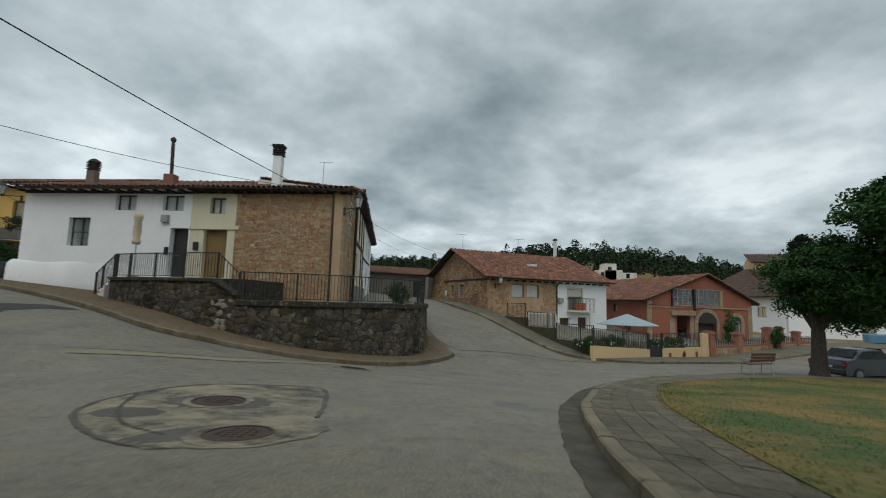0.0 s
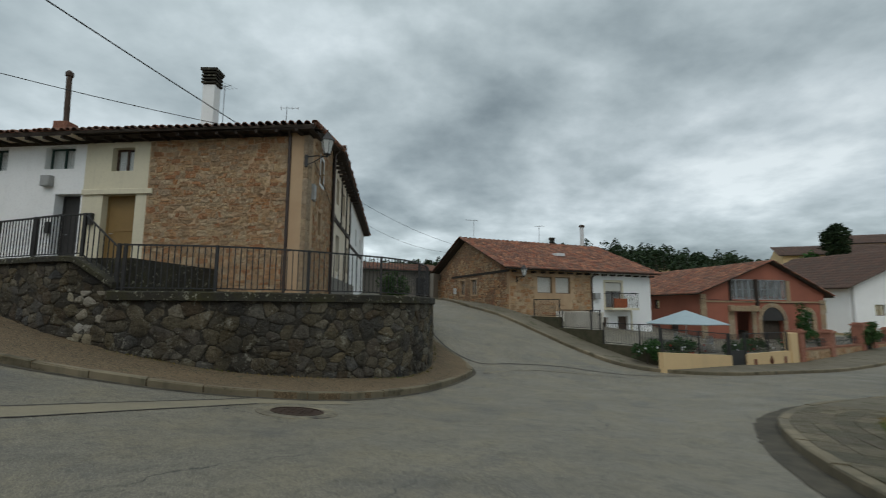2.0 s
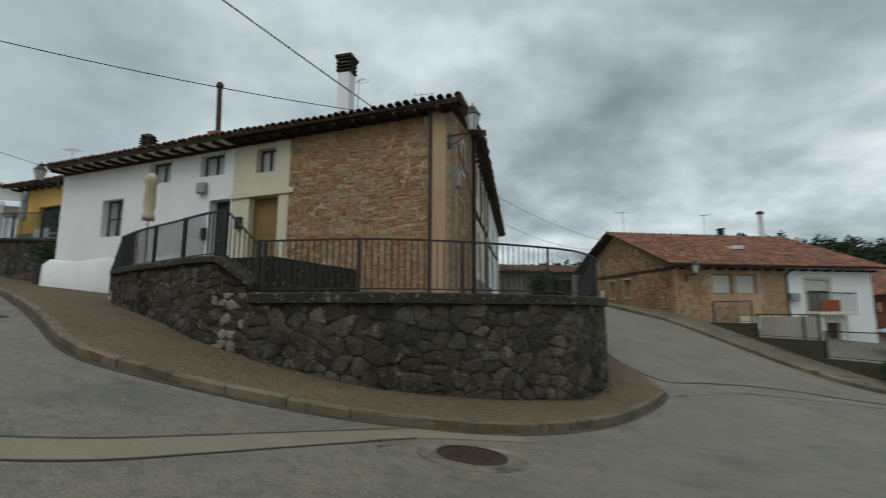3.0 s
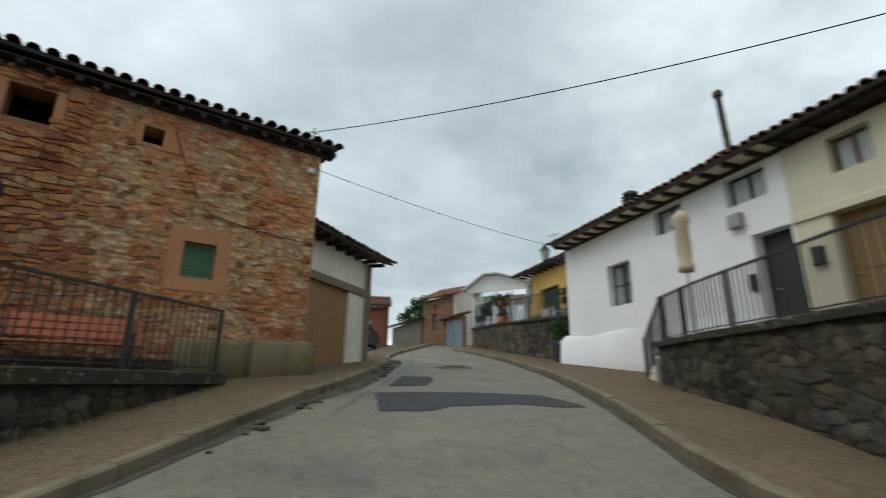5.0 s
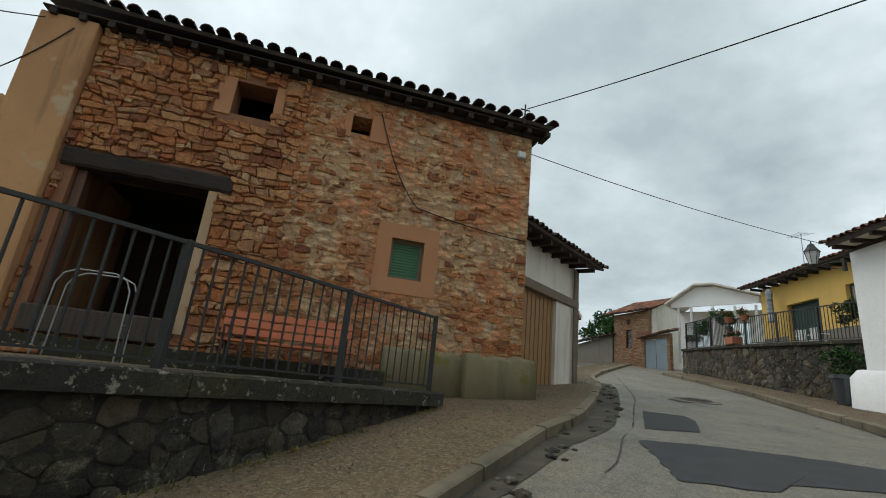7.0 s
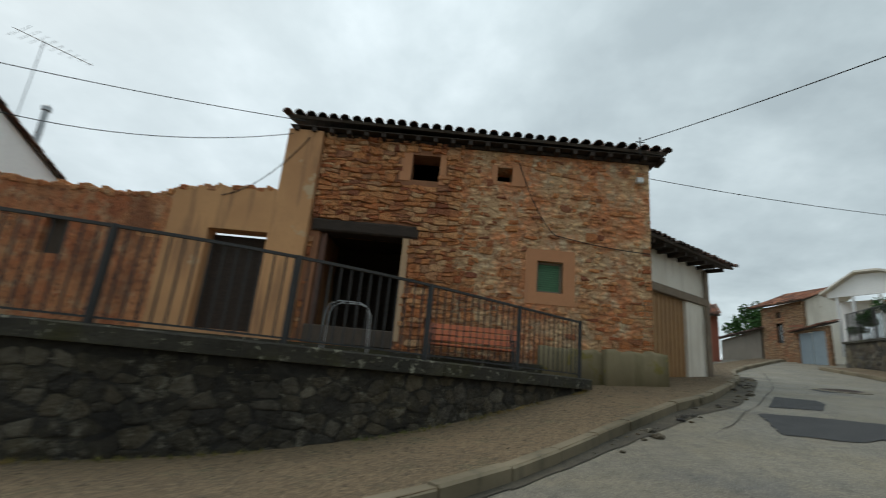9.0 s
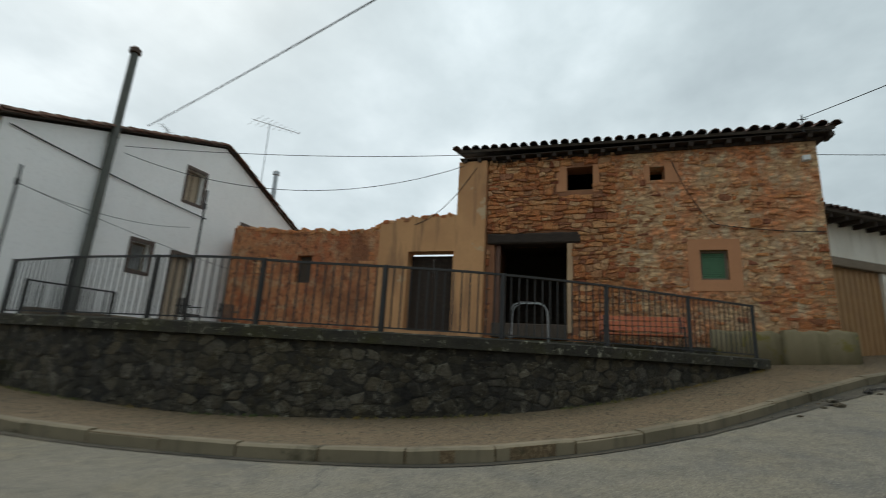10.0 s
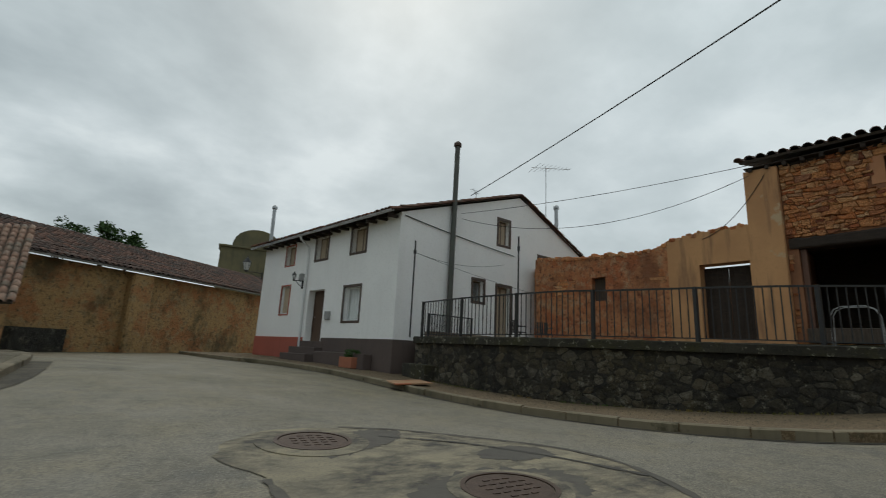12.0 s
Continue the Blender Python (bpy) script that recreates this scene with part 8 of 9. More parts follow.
t_ = 2.2
while t_ < 29:
    ln = 0.42 if t_ < 20 else 0.8
    n = 4
    for k in range(n):
        g_ = 0.006 / 1.4
        q4 = [pave_at(t_ + 0.006, k / n + g_), pave_at(t_ + 0.006, (k + 1) / n - g_), pave_at(t_ + ln - 0.006, (k + 1) / n - g_), pave_at(t_ + ln - 0.006, k / n + g_)]
        lift = STEP + 0.012 + rng.uniform(-0.003, 0.005)
        v_ = [(p_[0], p_[1], ground_z(*p_) + lift + rng.uniform(-0.002, 0.002)) for p_ in q4]
        c_ = np.mean(v_, axis=0)
        low_ = [(x_, y_, z_ - 0.03) for x_, y_, z_ in v_]
        top_ = [tuple(np.array(p_) + (c_ - np.array(p_)) * 0.03 + np.array((0, 0, 0.003))) for p_ in v_]
        me = bpy.data.meshes.new("slab")
        me.from_pydata(low_ + v_ + top_, [], [(a, (a + 1) % 4, 4 + (a + 1) % 4, 4 + a) for a in range(4)] + [(4 + a, 4 + (a + 1) % 4, 8 + (a + 1) % 4, 8 + a) for a in range(4)] + [(8, 9, 10, 11)])
        part("slab", me, "slab", pave_p)
    t_ += ln


# ---- plants ----
def tree(at, trunk_r, fork, crown_c, radii, clumps, per, size, label, mat="leaf", seed=1, crown_r=0.62, squash=1.0):
    rng_ = random.Random(seed)
    t = thing("tree", at, label, "tree")
    at, cc = Vector(at), Vector(crown_c)
    bm = bmesh.new()
    pts = [at + Vector((0, 0, -0.1)), at + Vector((0.02, 0, 0.25)), at + Vector((0.05, 0.03, fork * 0.6)), at + Vector((0.08, 0.05, fork))]
    for (a, b), (ra, rb) in zip(zip(pts, pts[1:]), ((trunk_r * 1.25, trunk_r * 0.95), (trunk_r * 0.95, trunk_r * 0.78), (trunk_r * 0.78, trunk_r * 0.72))):
        tube(bm, a, b, ra, rb, 12, caps=False)
    part("trunk", bm, "bark", t, smooth=True)
    cl = []
    for i in range(clumps):
        w = rng_.uniform(0, 2 * math.pi)
        h = rng_.uniform(-1, 1)
        k = math.sqrt(1 - h * h) * rng_.uniform(0.55, 1.0)
        rad = rng_.uniform(0.6, 1.0)
        cl.append((cc + Vector((math.cos(w) * k * radii[0] * rad, math.sin(w) * k * radii[1] * rad, h * radii[2] * rng_.uniform(0.6, 1))), crown_r * rng_.uniform(0.6, 1.25)))
    for i in range(9):
        c = cl[i * len(cl) // 9][0]
        bm = bmesh.new()
        mid = pts[-1].lerp(c, 0.5) + Vector((0, 0, 0.2))
        tube(bm, pts[-1] - Vector((0, 0, 0.15)), mid, trunk_r * 0.38, trunk_r * 0.22, 7, caps=False)
        tube(bm, mid, c, trunk_r * 0.22, trunk_r * 0.07, 6, caps=False)
        part("limb", bm, "bark", t, smooth=True)
    part("crown", leaf_mesh("crown", cl, per, size, rng_, squash=squash), mat, t)
    return t


def on_ground(x, y, dz=0.0):
    return (x, y, ground_z(x, y) + dz)


tree(on_ground(17.0, 21.2, STEP), 0.36, 2.0, (18.3, 21.3, 2.75), (3.3, 3.0, 2.0), 190, 330, 0.085, "broad dark green street tree with a thick trunk", seed=71, crown_r=0.8, squash=0.55)
tree(on_ground(20.0, 17.6, STEP), 0.3, 3.0, (19.3, 17.7, 5.4), (3.3, 3.0, 2.0), 150, 260, 0.11, "tall leafy street tree beside the lawn", seed=72, crown_r=0.75, squash=0.6)
tree(on_ground(26, 36.5), 0.06, 0.5, (26, 36.5, -0.6), (1.0, 1.0, 0.7), 24, 90, 0.10, "low spreading garden palm-like shrub", "leaf_light", 73, 0.3)
tree(on_ground(24.3, 39.8), 0.06, 0.6, (24.4, 39.7, -0.1), (0.5, 0.5, 1.3), 26, 70, 0.08, "climbing shrub by the arch", "leaf", 74, 0.3)
tree((-2.4, 26.5, 1.1), 0.05, 0.3, (-2.4, 26.5, 1.75), (0.8, 0.7, 0.55), 26, 90, 0.06, "pale green bush behind the railing", "leaf_light", 75, 0.26)
tree(on_ground(-54, 29), 0.2, 2.5, (-54, 29, 7.2), (3.2, 3, 2.6), 60, 60, 0.2, "dark tree beyond the crest of the street", seed=76, crown_r=0.8)
tree(on_ground(76, 98), 0.3, 3.0, (76, 98, 13.5), (3, 3, 4.5), 60, 60, 0.35, "dark conifer on the slope", "pine", 77, 1.0)
tree(on_ground(60, 84), 0.2, 2.0, (60, 84, 7.5), (2.2, 2.2, 2.6), 40, 50, 0.3, "thin tree by the far houses", "leaf", 78, 0.8)
for k, (x, y, z, r) in enumerate(((6.4, -24.2, 6.95, 1.2), (4.1, -22.6, 6.8, 1.0), (2.7, -21.8, 6.3, 0.7))):
    tree(on_ground(x, y), 0.1, 4.5, (x, y, z - 0.3), (r, r, 0.7), 20, 60, 0.12, "tree top showing over the long barn", "leaf_light", 80 + k, 0.4)

# ivy and flowers on the flower terrace
for k, (u, dz, m, r) in enumerate(((1.2, 1.0, "leaf_light", 0.4), (0.6, -0.6, "leaf", 0.5), (8.5, 1.2, "leaf", 0.5), (10.0, 1.4, "leaf", 0.6), (11.3, 1.2, "leaf", 0.5), (12.6, 0.9, "leaf_light", 0.5))):
    p = TW.p(u, -0.5 if dz > 0 else 0.3, 3.6 + 0.06 * u + dz)
    rng_ = random.Random(90 + k)
    cl = [(p + Vector((rng_.uniform(-r, r), rng_.uniform(-r * 0.5, r * 0.5), rng_.uniform(-r, r) * 0.7)), 0.2) for _ in range(9)]
    base = thing("terrace_shrub", p - Vector((0, 0, r)), "leafy shrub on the flower terrace", "shrub", "shrubs on the terrace")
    part("foliage", leaf_mesh("foliage", cl, 80, 0.06, rng_), m, base)


def flower_pot(p, r, h, label, box=None, seed=1, flowers=True, mat="terracotta"):
    rng_ = random.Random(seed)
    p = Vector(p)
    t = thing("flower_pot", p, label, "flower pot", "flower pots")
    bm = bmesh.new()
    if box:
        quadbox(bm, p - box * 0.5 - Vector((box.y, -box.x, 0)).normalized() * r, box, Vector((box.y, -box.x, 0)).normalized() * 2 * r, (0, 0, h))
        bevelled(bm, 0.015)
    else:
        lathe(bm, p, ((r * 0.65, 0), (r, h * 0.85), (r * 1.1, h * 0.86), (r * 1.1, h), (r * 0.9, h), (r * 0.85, h * 0.8)), 18)
    part("pot", bm, mat, t)
    span = box if box else Vector((r, 0, 0))
    cl = [(p + span * rng_.uniform(-0.45, 0.45) + Vector((rng_.uniform(-r, r), rng_.uniform(-r, r), h + rng_.uniform(0.02, 0.18))), 0.1) for _ in range(10 if box else 6)]
    part("foliage", leaf_mesh("foliage", cl, 45, 0.04, rng_), "leaf_light", t)
    if flowers:
        part("blossom", leaf_mesh("blossom", [(c + Vector((0, 0, 0.08)), rr) for c, rr in cl], 18, 0.03, rng_), "flower", t)


for k, (u, dz) in enumerate(((7.2, 0.95), (5.9, 0.95), (6.8, 0.0))):
    flower_pot(TW.p(u, -0.05 if dz else 0.0, 3.68 + 0.06 * u + dz), 0.16 if dz else 0.2, 0.22 if dz else 0.3, "terracotta pot of red flowers on the terrace", TW.p(u + 0.35, 0, 0) - TW.p(u - 0.35, 0, 0) if not dz else None, 100 + k)
flower_pot(C.p(1.7, 0.45, ground_z(*C.p(1.7, 0.45, 0).xy) + STEP), 0.17, 0.36, "long terracotta planter with white flowers by the plinth", C.d * 0.75, 110, False)
flower_pot((-21.2, 22.3, ground_z(-21.2, 22.3) + STEP), 0.3, 0.8, "large blue-grey planter barrel below the terrace wall", None, 111, False, "carpaint")

# grass blades over the near part of the lawn
rng = random.Random(120)
bv, bf = [], []
for i in range(36000):
    k = rng.randrange(0, 199)
    f = rng.random() ** 1.8 * 0.45
    q = GRASS_EDGE[k] * (1 - f) + GRASS_FAR[k] * f + np.array([rng.uniform(-0.15, 0.15), rng.uniform(-0.15, 0.15)])
    z = ground_z(*q) + STEP + 0.015
    a = rng.uniform(0, 6.28)
    h = rng.uniform(0.015, 0.05)
    w = 0.010
    o = len(bv)
    bv += [(q[0] - w * math.cos(a), q[1] - w * math.sin(a), z), (q[0] + w * math.cos(a), q[1] + w * math.sin(a), z), (q[0] + rng.uniform(-0.03, 0.03), q[1] + rng.uniform(-0.03, 0.03), z + h)]
    bf.append((o, o + 1, o + 2))
me = bpy.data.meshes.new("grass")
me.from_pydata(bv, [], bf)
tagged(part("grass", me, "blade"), "short uneven grass on the lawn", "grass", kind="stuff")

# grit and weeds along the feet of the walls
rng = random.Random(125)
gv, gf, wv, wf = [], [], [], []
for line, inner in ((KERB_A, inner_a), (KERB_L, inner_l)):
    n = min(len(line), len(inner))
    for i in range(5200):
        k = rng.randrange(5, n - 5)
        f = 0.12 + 0.75 * rng.random() ** 0.7
        q = line[k] * (1 - f) + inner[k] * f + np.array([rng.uniform(-0.1, 0.1), rng.uniform(-0.1, 0.1)])
        z = ground_z(*q) + STEP
        r = rng.uniform(0.005, 0.016)
        a = rng.uniform(0, 6.28)
        o = len(gv)
        gv += [(q[0] + r * math.cos(a + 2.09 * j), q[1] + r * math.sin(a + 2.09 * j), z) for j in range(3)] + [(q[0], q[1], z + r * 0.9)]
        gf += [(o, o + 1, o + 3), (o + 1, o + 2, o + 3), (o + 2, o, o + 3)]
for path, count in ((PA, 420), (PL, 520)):
    for i in range(count):
        u = rng.uniform(0.2, path.length - 0.1)
        if noise.noise(Vector((u * 0.9, 3, 7))) < -0.1:
            continue
        base_p = path.p(u, 0.05 + rng.uniform(0, 0.12), 0)
        z = ground_z(base_p.x, base_p.y) + STEP
        for j in range(5):
            a, h = rng.uniform(0, 6.28), rng.uniform(0.015, 0.055)
            d = Vector((math.cos(a), math.sin(a), 0))
            o = len(wv)
            wv += [(base_p + d * 0.008 + Vector((0, 0, z)))[:], (base_p - d * 0.008 + Vector((0, 0, z)))[:], (base_p + Vector((-d.y, d.x, 0)) * h * 0.6 + Vector((0, 0, z + h)))[:]]
            wf.append((o, o + 1, o + 2))
me = bpy.data.meshes.new("grit")
me.from_pydata(gv, [], gf)
tagged(part("grit", me, "silt"), "loose brown grit on the pavement", "gravel", kind="stuff")
me = bpy.data.meshes.new("weeds")
me.from_pydata(wv, [], wf)
tagged(part("weeds", me, "blade"), "small weeds along the foot of the walls", "weeds", kind="stuff")

# pine wood on the ridge
rng = random.Random(130)
tv, tf, wv, wf = [], [], [], []
for i in range(1050):
    az = rng.uniform(-24, 41)
    dist = 112 + 138 * rng.random() ** 0.8
    x, y = dist * math.sin(radians(az)), dist * math.cos(radians(az))
    if 16 < az < 26 and dist < 132 or az > 31 and dist < 135:
        continue
    gz = ground_z(x, y)
    h = rng.uniform(3.6, 6.8) * (1.3 if rng.random() < 0.16 else 1)
    cr = rng.uniform(1.4, 2.9)
    for _ in range(120):
        w, k = rng.uniform(0, 6.28), rng.random()
        hh = h * (0.04 + 0.96 * k)
        rr = cr * math.sqrt(max(0.05, 1 - (k - 0.35) ** 2 / 0.45)) * rng.uniform(0.4, 1)
        p = Vector((x + math.cos(w) * rr, y + math.sin(w) * rr, gz + hh))
        a = Vector((rng.gauss(0, 1), rng.gauss(0, 1), rng.gauss(0, 0.5))).normalized() * rng.uniform(0.3, 0.6)
        b = Vector((rng.gauss(0, 1), rng.gauss(0, 1), rng.gauss(0, 1))).normalized() * rng.uniform(0.25, 0.42)
        o = len(tv)
        tv += [p - a, p + b, p + a, p - b]
        tf += [(o, o + 1, o + 2), (o, o + 2, o + 3)]
    o = len(wv)
    wv += [(x - 0.2, y, gz - 0.5), (x + 0.2, y, gz - 0.5), (x + 0.08, y, gz + h * 0.8), (x, y + 0.3, gz - 0.5)]
    wf += [(o, o + 1, o + 2), (o + 1, o + 3, o + 2), (o + 3, o, o + 2)]
wood = tagged(new("pine_wood"), "dark pine wood along the ridge behind the village", "forest", kind="stuff")
me = bpy.data.meshes.new("needles")
me.from_pydata(tv, [], tf)
part("needles", me, "pine", wood)
me = bpy.data.meshes.new("trunks")
me.from_pydata(wv, [], wf)
part("trunks", me, "bark", wood)


# ---- chimneys, flues, aerials ----
def chimney(p, w, h, mat, label, cap="cowl"):
    p = Vector(p)
    t = thing("chimney", p, label, "chimney")
    bm = bmesh.new()
    quadbox(bm, p - Vector((w / 2, w / 2, 0.6)), (w, 0, 0), (0, w, 0), (0, 0, h + 0.6))
    part("shaft", bevelled(bm, 0.015), mat, t)
    for i in range(4):
        bm = bmesh.new()
        quadbox(bm, p + Vector((-w / 2 - 0.04, -w / 2 - 0.04, h + 0.04 + 0.11 * i)), (w + 0.08, 0, 0), (0, w + 0.08, 0), (0, 0, 0.05))
        part("louvre", bm, "coping", t)
    bm = bmesh.new()
    quadbox(bm, p + Vector((-w / 2 + 0.06, -w / 2 + 0.06, h)), (w - 0.12, 0, 0), (0, w - 0.12, 0), (0, 0, 0.45))
    part("core", bm, "plastic_black", t)
    bm = bmesh.new()
    if cap == "cone":
        lathe(bm, p + Vector((0, 0, h + 0.45)), ((w * 0.95, 0), (w * 0.9, 0.05), (0.06, 0.22)), 4)
    else:
        quadbox(bm, p + Vector((-w / 2 - 0.07, -w / 2 - 0.07, h + 0.45)), (w + 0.14, 0, 0), (0, w + 0.14, 0), (0, 0, 0.08))
    part("cap", bm, "coping", t)


def flue(p, r, h, mat, label, lean=(0, 0), cap=1.5):
    p = Vector(p)
    t = thing("flue", p, label, "flue pipe")
    top = p + Vector((lean[0], lean[1], h))
    bm = bmesh.new()
    tube(bm, p, top, r, seg=12)
    for f in (0.33, 0.66):
        q = p.lerp(top, f)
        tube(bm, q - Vector((0, 0, 0.02)), q + Vector((0, 0, 0.02)), r * 1.12, seg=12)
    part("pipe", bm, mat, t)
    bm = bmesh.new()
    lathe(bm, top, ((r * 0.8, 0), (r * cap, 0.02), (r * cap, 0.14), (r * 0.7, 0.22)), 12)
    part("cowl", bm, "castiron" if mat != "galv" else "galv", t)
    return t


def aerial(p, h, label, turn=0.0, size=1.0, n=6):
    p = Vector(p)
    t = thing("aerial", p, label, "aerial", "roof aerials")
    bm = bmesh.new()
    tube(bm, p - Vector((0, 0, 0.4)), p + Vector((0, 0, h)), 0.018, seg=6)
    part("mast", bm, "galv", t)
    d = Vector((math.cos(turn), math.sin(turn), 0.12))
    s = Vector((-math.sin(turn), math.cos(turn), 0))
    bm = bmesh.new()
    top = p + Vector((0, 0, h - 0.05))
    tube(bm, top - d * 0.5 * size, top + d * 0.9 * size, 0.012, seg=5)
    part("boom", bm, "galv", t)
    for i in range(n):
        bm = bmesh.new()
        q = top + d * size * (-0.4 + 1.25 * i / (n - 1))
        w = size * (0.42 - 0.04 * i)
        tube(bm, q - s * w, q + s * w, 0.007, seg=4)
        part("rod", bm, "galv", t)


chimney((-7.75, 21.0, 6.6), 0.38, 1.2, "white", "white rendered chimney with stacked dark cowl")
chimney(A.p(14.3, -2.4, 7.0), 0.42, 0.75, "stonepost", "small stone chimney with pointed cap", "cone")
bm = bmesh.new()
quadbox(bm, (-13.75, 22.15, 6.3), (0.5, 0, 0), (0, 0.5, 0), (0, 0, 0.85))
tagged(part("brick_stub", bevelled(bm, 0.02), "brick"), "squat brick stub under a rusty flue pipe", "chimney")
flue((-13.5, 22.4, 7.1), 0.085, 1.75, "castiron", "rusty stove pipe on a brick stub", (-0.06, 0))
aerial(A.p(4.5, -3.4, 7.6), 1.9, "roof aerial on a thin mast", 2.6, 0.8)
aerial(A.p(2.0, -3.6, 7.4), 1.2, "small thin roof aerial", 0.3, 0.5, 4)
flue((-9.05, -3.5, 1.1), 0.10, 7.42, "pole", "tall grey-green flue pole in front of the gable", (-0.12, -0.1), 1.5)
flue(CG.p(9.1, -0.5, 5.5), 0.09, 2.2, "galv", "bright steel flue on the far roof slope", (0.03, 0))
aerial(CG.p(8.3, -0.5, 6.1), 3.55, "large multi-rod television aerial", 2.95, 1.5, 9)
flue(C.p(11.2, -0.5, 5.5), 0.09, 2.2, "galv", "bright steel flue at the end of the roof", (0.03, 0))
aerial(C.p(1.2, -5.2, 7.3), 0.6, "small roof aerial on the ridge", 0.5, 0.4, 4)
aerial(DG.p(6.0, -0.6, 5.9), 1.5, "roof aerial over the stone gable", 2.8, 0.7)
aerial(D.p(6.4, -6.0, 5.9), 1.5, "roof aerial on the ridge", 0.6, 0.7)
aerial(Y.p(9.2, -2.0, 7.6), 2.3, "tilted roof aerial on the yellow house", 3.0, 0.9)
flue(D.p(10.8, -6.2, 5.6), 0.16, 2.0, "white_paint", "white chimney pipe beyond the ridge")
chimney(D.p(8.2, -6.8, 5.6), 0.3, 0.5, "greyrender", "small grey chimney beyond the ridge")


# ---- street lamps on wall brackets ----
def lantern(wall_p, out, label, size=1.0):
    wall_p, out = Vector(wall_p), Vector(out)
    t = thing("wall_lantern", wall_p, label, "street lamp", "wall lanterns")
    tip = wall_p + out
    bm = bmesh.new()
    pipe(bm, [wall_p, wall_p + out * 0.5 + Vector((0, 0, 0.03)), tip], 0.018)
    pipe(bm, [wall_p - Vector((0, 0, 0.25)), wall_p + out * 0.35 - Vector((0, 0, 0.16)), wall_p + out * 0.8], 0.012)
    quadbox(bm, wall_p - Vector((0.04, 0.04, 0.3)), (0.08, 0, 0), (0, 0.08, 0), (0, 0, 0.36))
    part("bracket", bm, "iron", t)
    b = tip + Vector((0, 0, 0.06))
    s = size
    bm = bmesh.new()
    lathe(bm, b, ((0.03, -0.08), (0.05, -0.02), (0.10 * s, 0), (0.10 * s, 0.02)), 6)
    part("base", bm, "iron", t)
    bm = bmesh.new()
    lathe(bm, b, ((0.085 * s, 0.02), (0.16 * s, 0.36 * s)), 6)
    part("glass", bm, "lampglass", t, "milky lantern glass")
    for i in range(6):
        w = 2 * math.pi * i / 6
        bm = bmesh.new()
        tube(bm, b + Vector((0.09 * s * math.cos(w), 0.09 * s * math.sin(w), 0.02)), b + Vector((0.17 * s * math.cos(w), 0.17 * s * math.sin(w), 0.37 * s)), 0.010, seg=4)
        part("glazing_bar", bm, "iron", t)
    bm = bmesh.new()
    lathe(bm, b + Vector((0, 0, 0.36 * s)), ((0.19 * s, 0), (0.18 * s, 0.03), (0.10 * s, 0.13 * s), (0.07 * s, 0.2 * s), (0.02, 0.23 * s), (0.015, 0.3 * s)), 6)
    part("hood", bm, "iron", t)


lantern(A.p(-0.48, 0.05, 5.3), Vector((0.62, -0.05, 0.0)), "black wall lantern on the house corner", 1.15)
lantern(A.p(15.5, 0.1, 5.75), Vector((-0.85, -0.15, 0.0)), "black wall lantern on the white house corner", 1.15)
lantern(D.p(0.5, 0.05, 2.75), Vector((0.35, -0.6, 0)), "wall lantern on the stone house", 1.1)
lantern(C.p(10.5, 0.05, 4.1), Vector((0.75, 0.05, 0)), "wall lantern at the end of the white house", 1.1)
lantern(C.p(6.35, 0.02, 3.4), Vector((0.4, 0.1, 0)), "small wall lantern between the doors", 0.5)
lantern(FG.p(4.0, 0.05, 2.2), Vector((0.1, -0.6, 0)), "wall lantern on a white gable", 1.2)


# ---- overhead wires ----
def wire(name, a, b, sag, r, label, n=24):
    a, b = Vector(a), Vector(b)
    cu = bpy.data.curves.new(name, "CURVE")
    cu.dimensions = "3D"
    cu.bevel_depth, cu.bevel_resolution = r, 1
    sp = cu.splines.new("POLY")
    sp.points.add(n)
    for i in range(n + 1):
        f = i / n
        p = a.lerp(b, f) - Vector((0, 0, sag * 4 * f * (1 - f)))
        sp.points[i].co = (*p, 1)
    cu.materials.append(M["cable"])
    return tagged(new(name, cu), label, "cable", "overhead wires")


wire("cable", A.p(1.6, OVER, 6.3), CG.p(3.1, 0.05, 6.76), 0.25, 0.014, "black overhead cable across the street")
wire("cable", A.p(1.97, OVER, 6.24), B.p(9.95, 0.35, 6.82), 0.28, 0.010, "black overhead cable across the street")
wire("cable", B.p(10.2, 0.1, 5.97), A.p(15.6, 0.3, 6.2), 0.14, 0.008, "thin overhead cable across the street")
wire("cable", CG.p(2.6, 0.1, 5.9), B.p(1.9, 0.45, 6.5), 0.15, 0.009, "thin overhead cable between roofs")
wire("cable", CG.p(2.6, 0.12, 5.7), B.p(1.6, 0.25, 6.25), 0.9, 0.009, "sagging overhead cable between roofs")
wire("cable", AS.p(12, 0.4, 6.75), DG.p(5.6, 0.2, 5.2), 0.3, 0.009, "thin overhead cable over the ramp")
wire("cable", AS.p(17, 0.4, 6.35), DG.p(6.4, 0.2, 4.9), 0.5, 0.009, "thin overhead cable over the ramp")
wire("cable", CG.p(0.15, 0.03, 5.3), CG.p(5.6, 0.05, 4.75), 0.05, 0.016, "black cable run along the white gable")
wire("cable", CG.p(0.32, 0.5, 3.95), CG.p(5.0, 0.1, 4.3), 0.25, 0.006, "thin sagging line on the white gable")
wire("cable", CG.p(0.32, 0.5, 3.95), CG.p(7.4, 0.1, 3.3), 0.1, 0.006, "thin sagging line on the white gable")
wire("cable", B.p(7.1, 0.04, 6.1), B.p(8.0, 0.05, 4.35), 0.25, 0.010, "black cable looped down the stone wall")
wire("cable", B.p(8.0, 0.05, 4.35), B.p(10.2, 0.05, 4.1), 0.05, 0.010, "black cable along the stone wall")
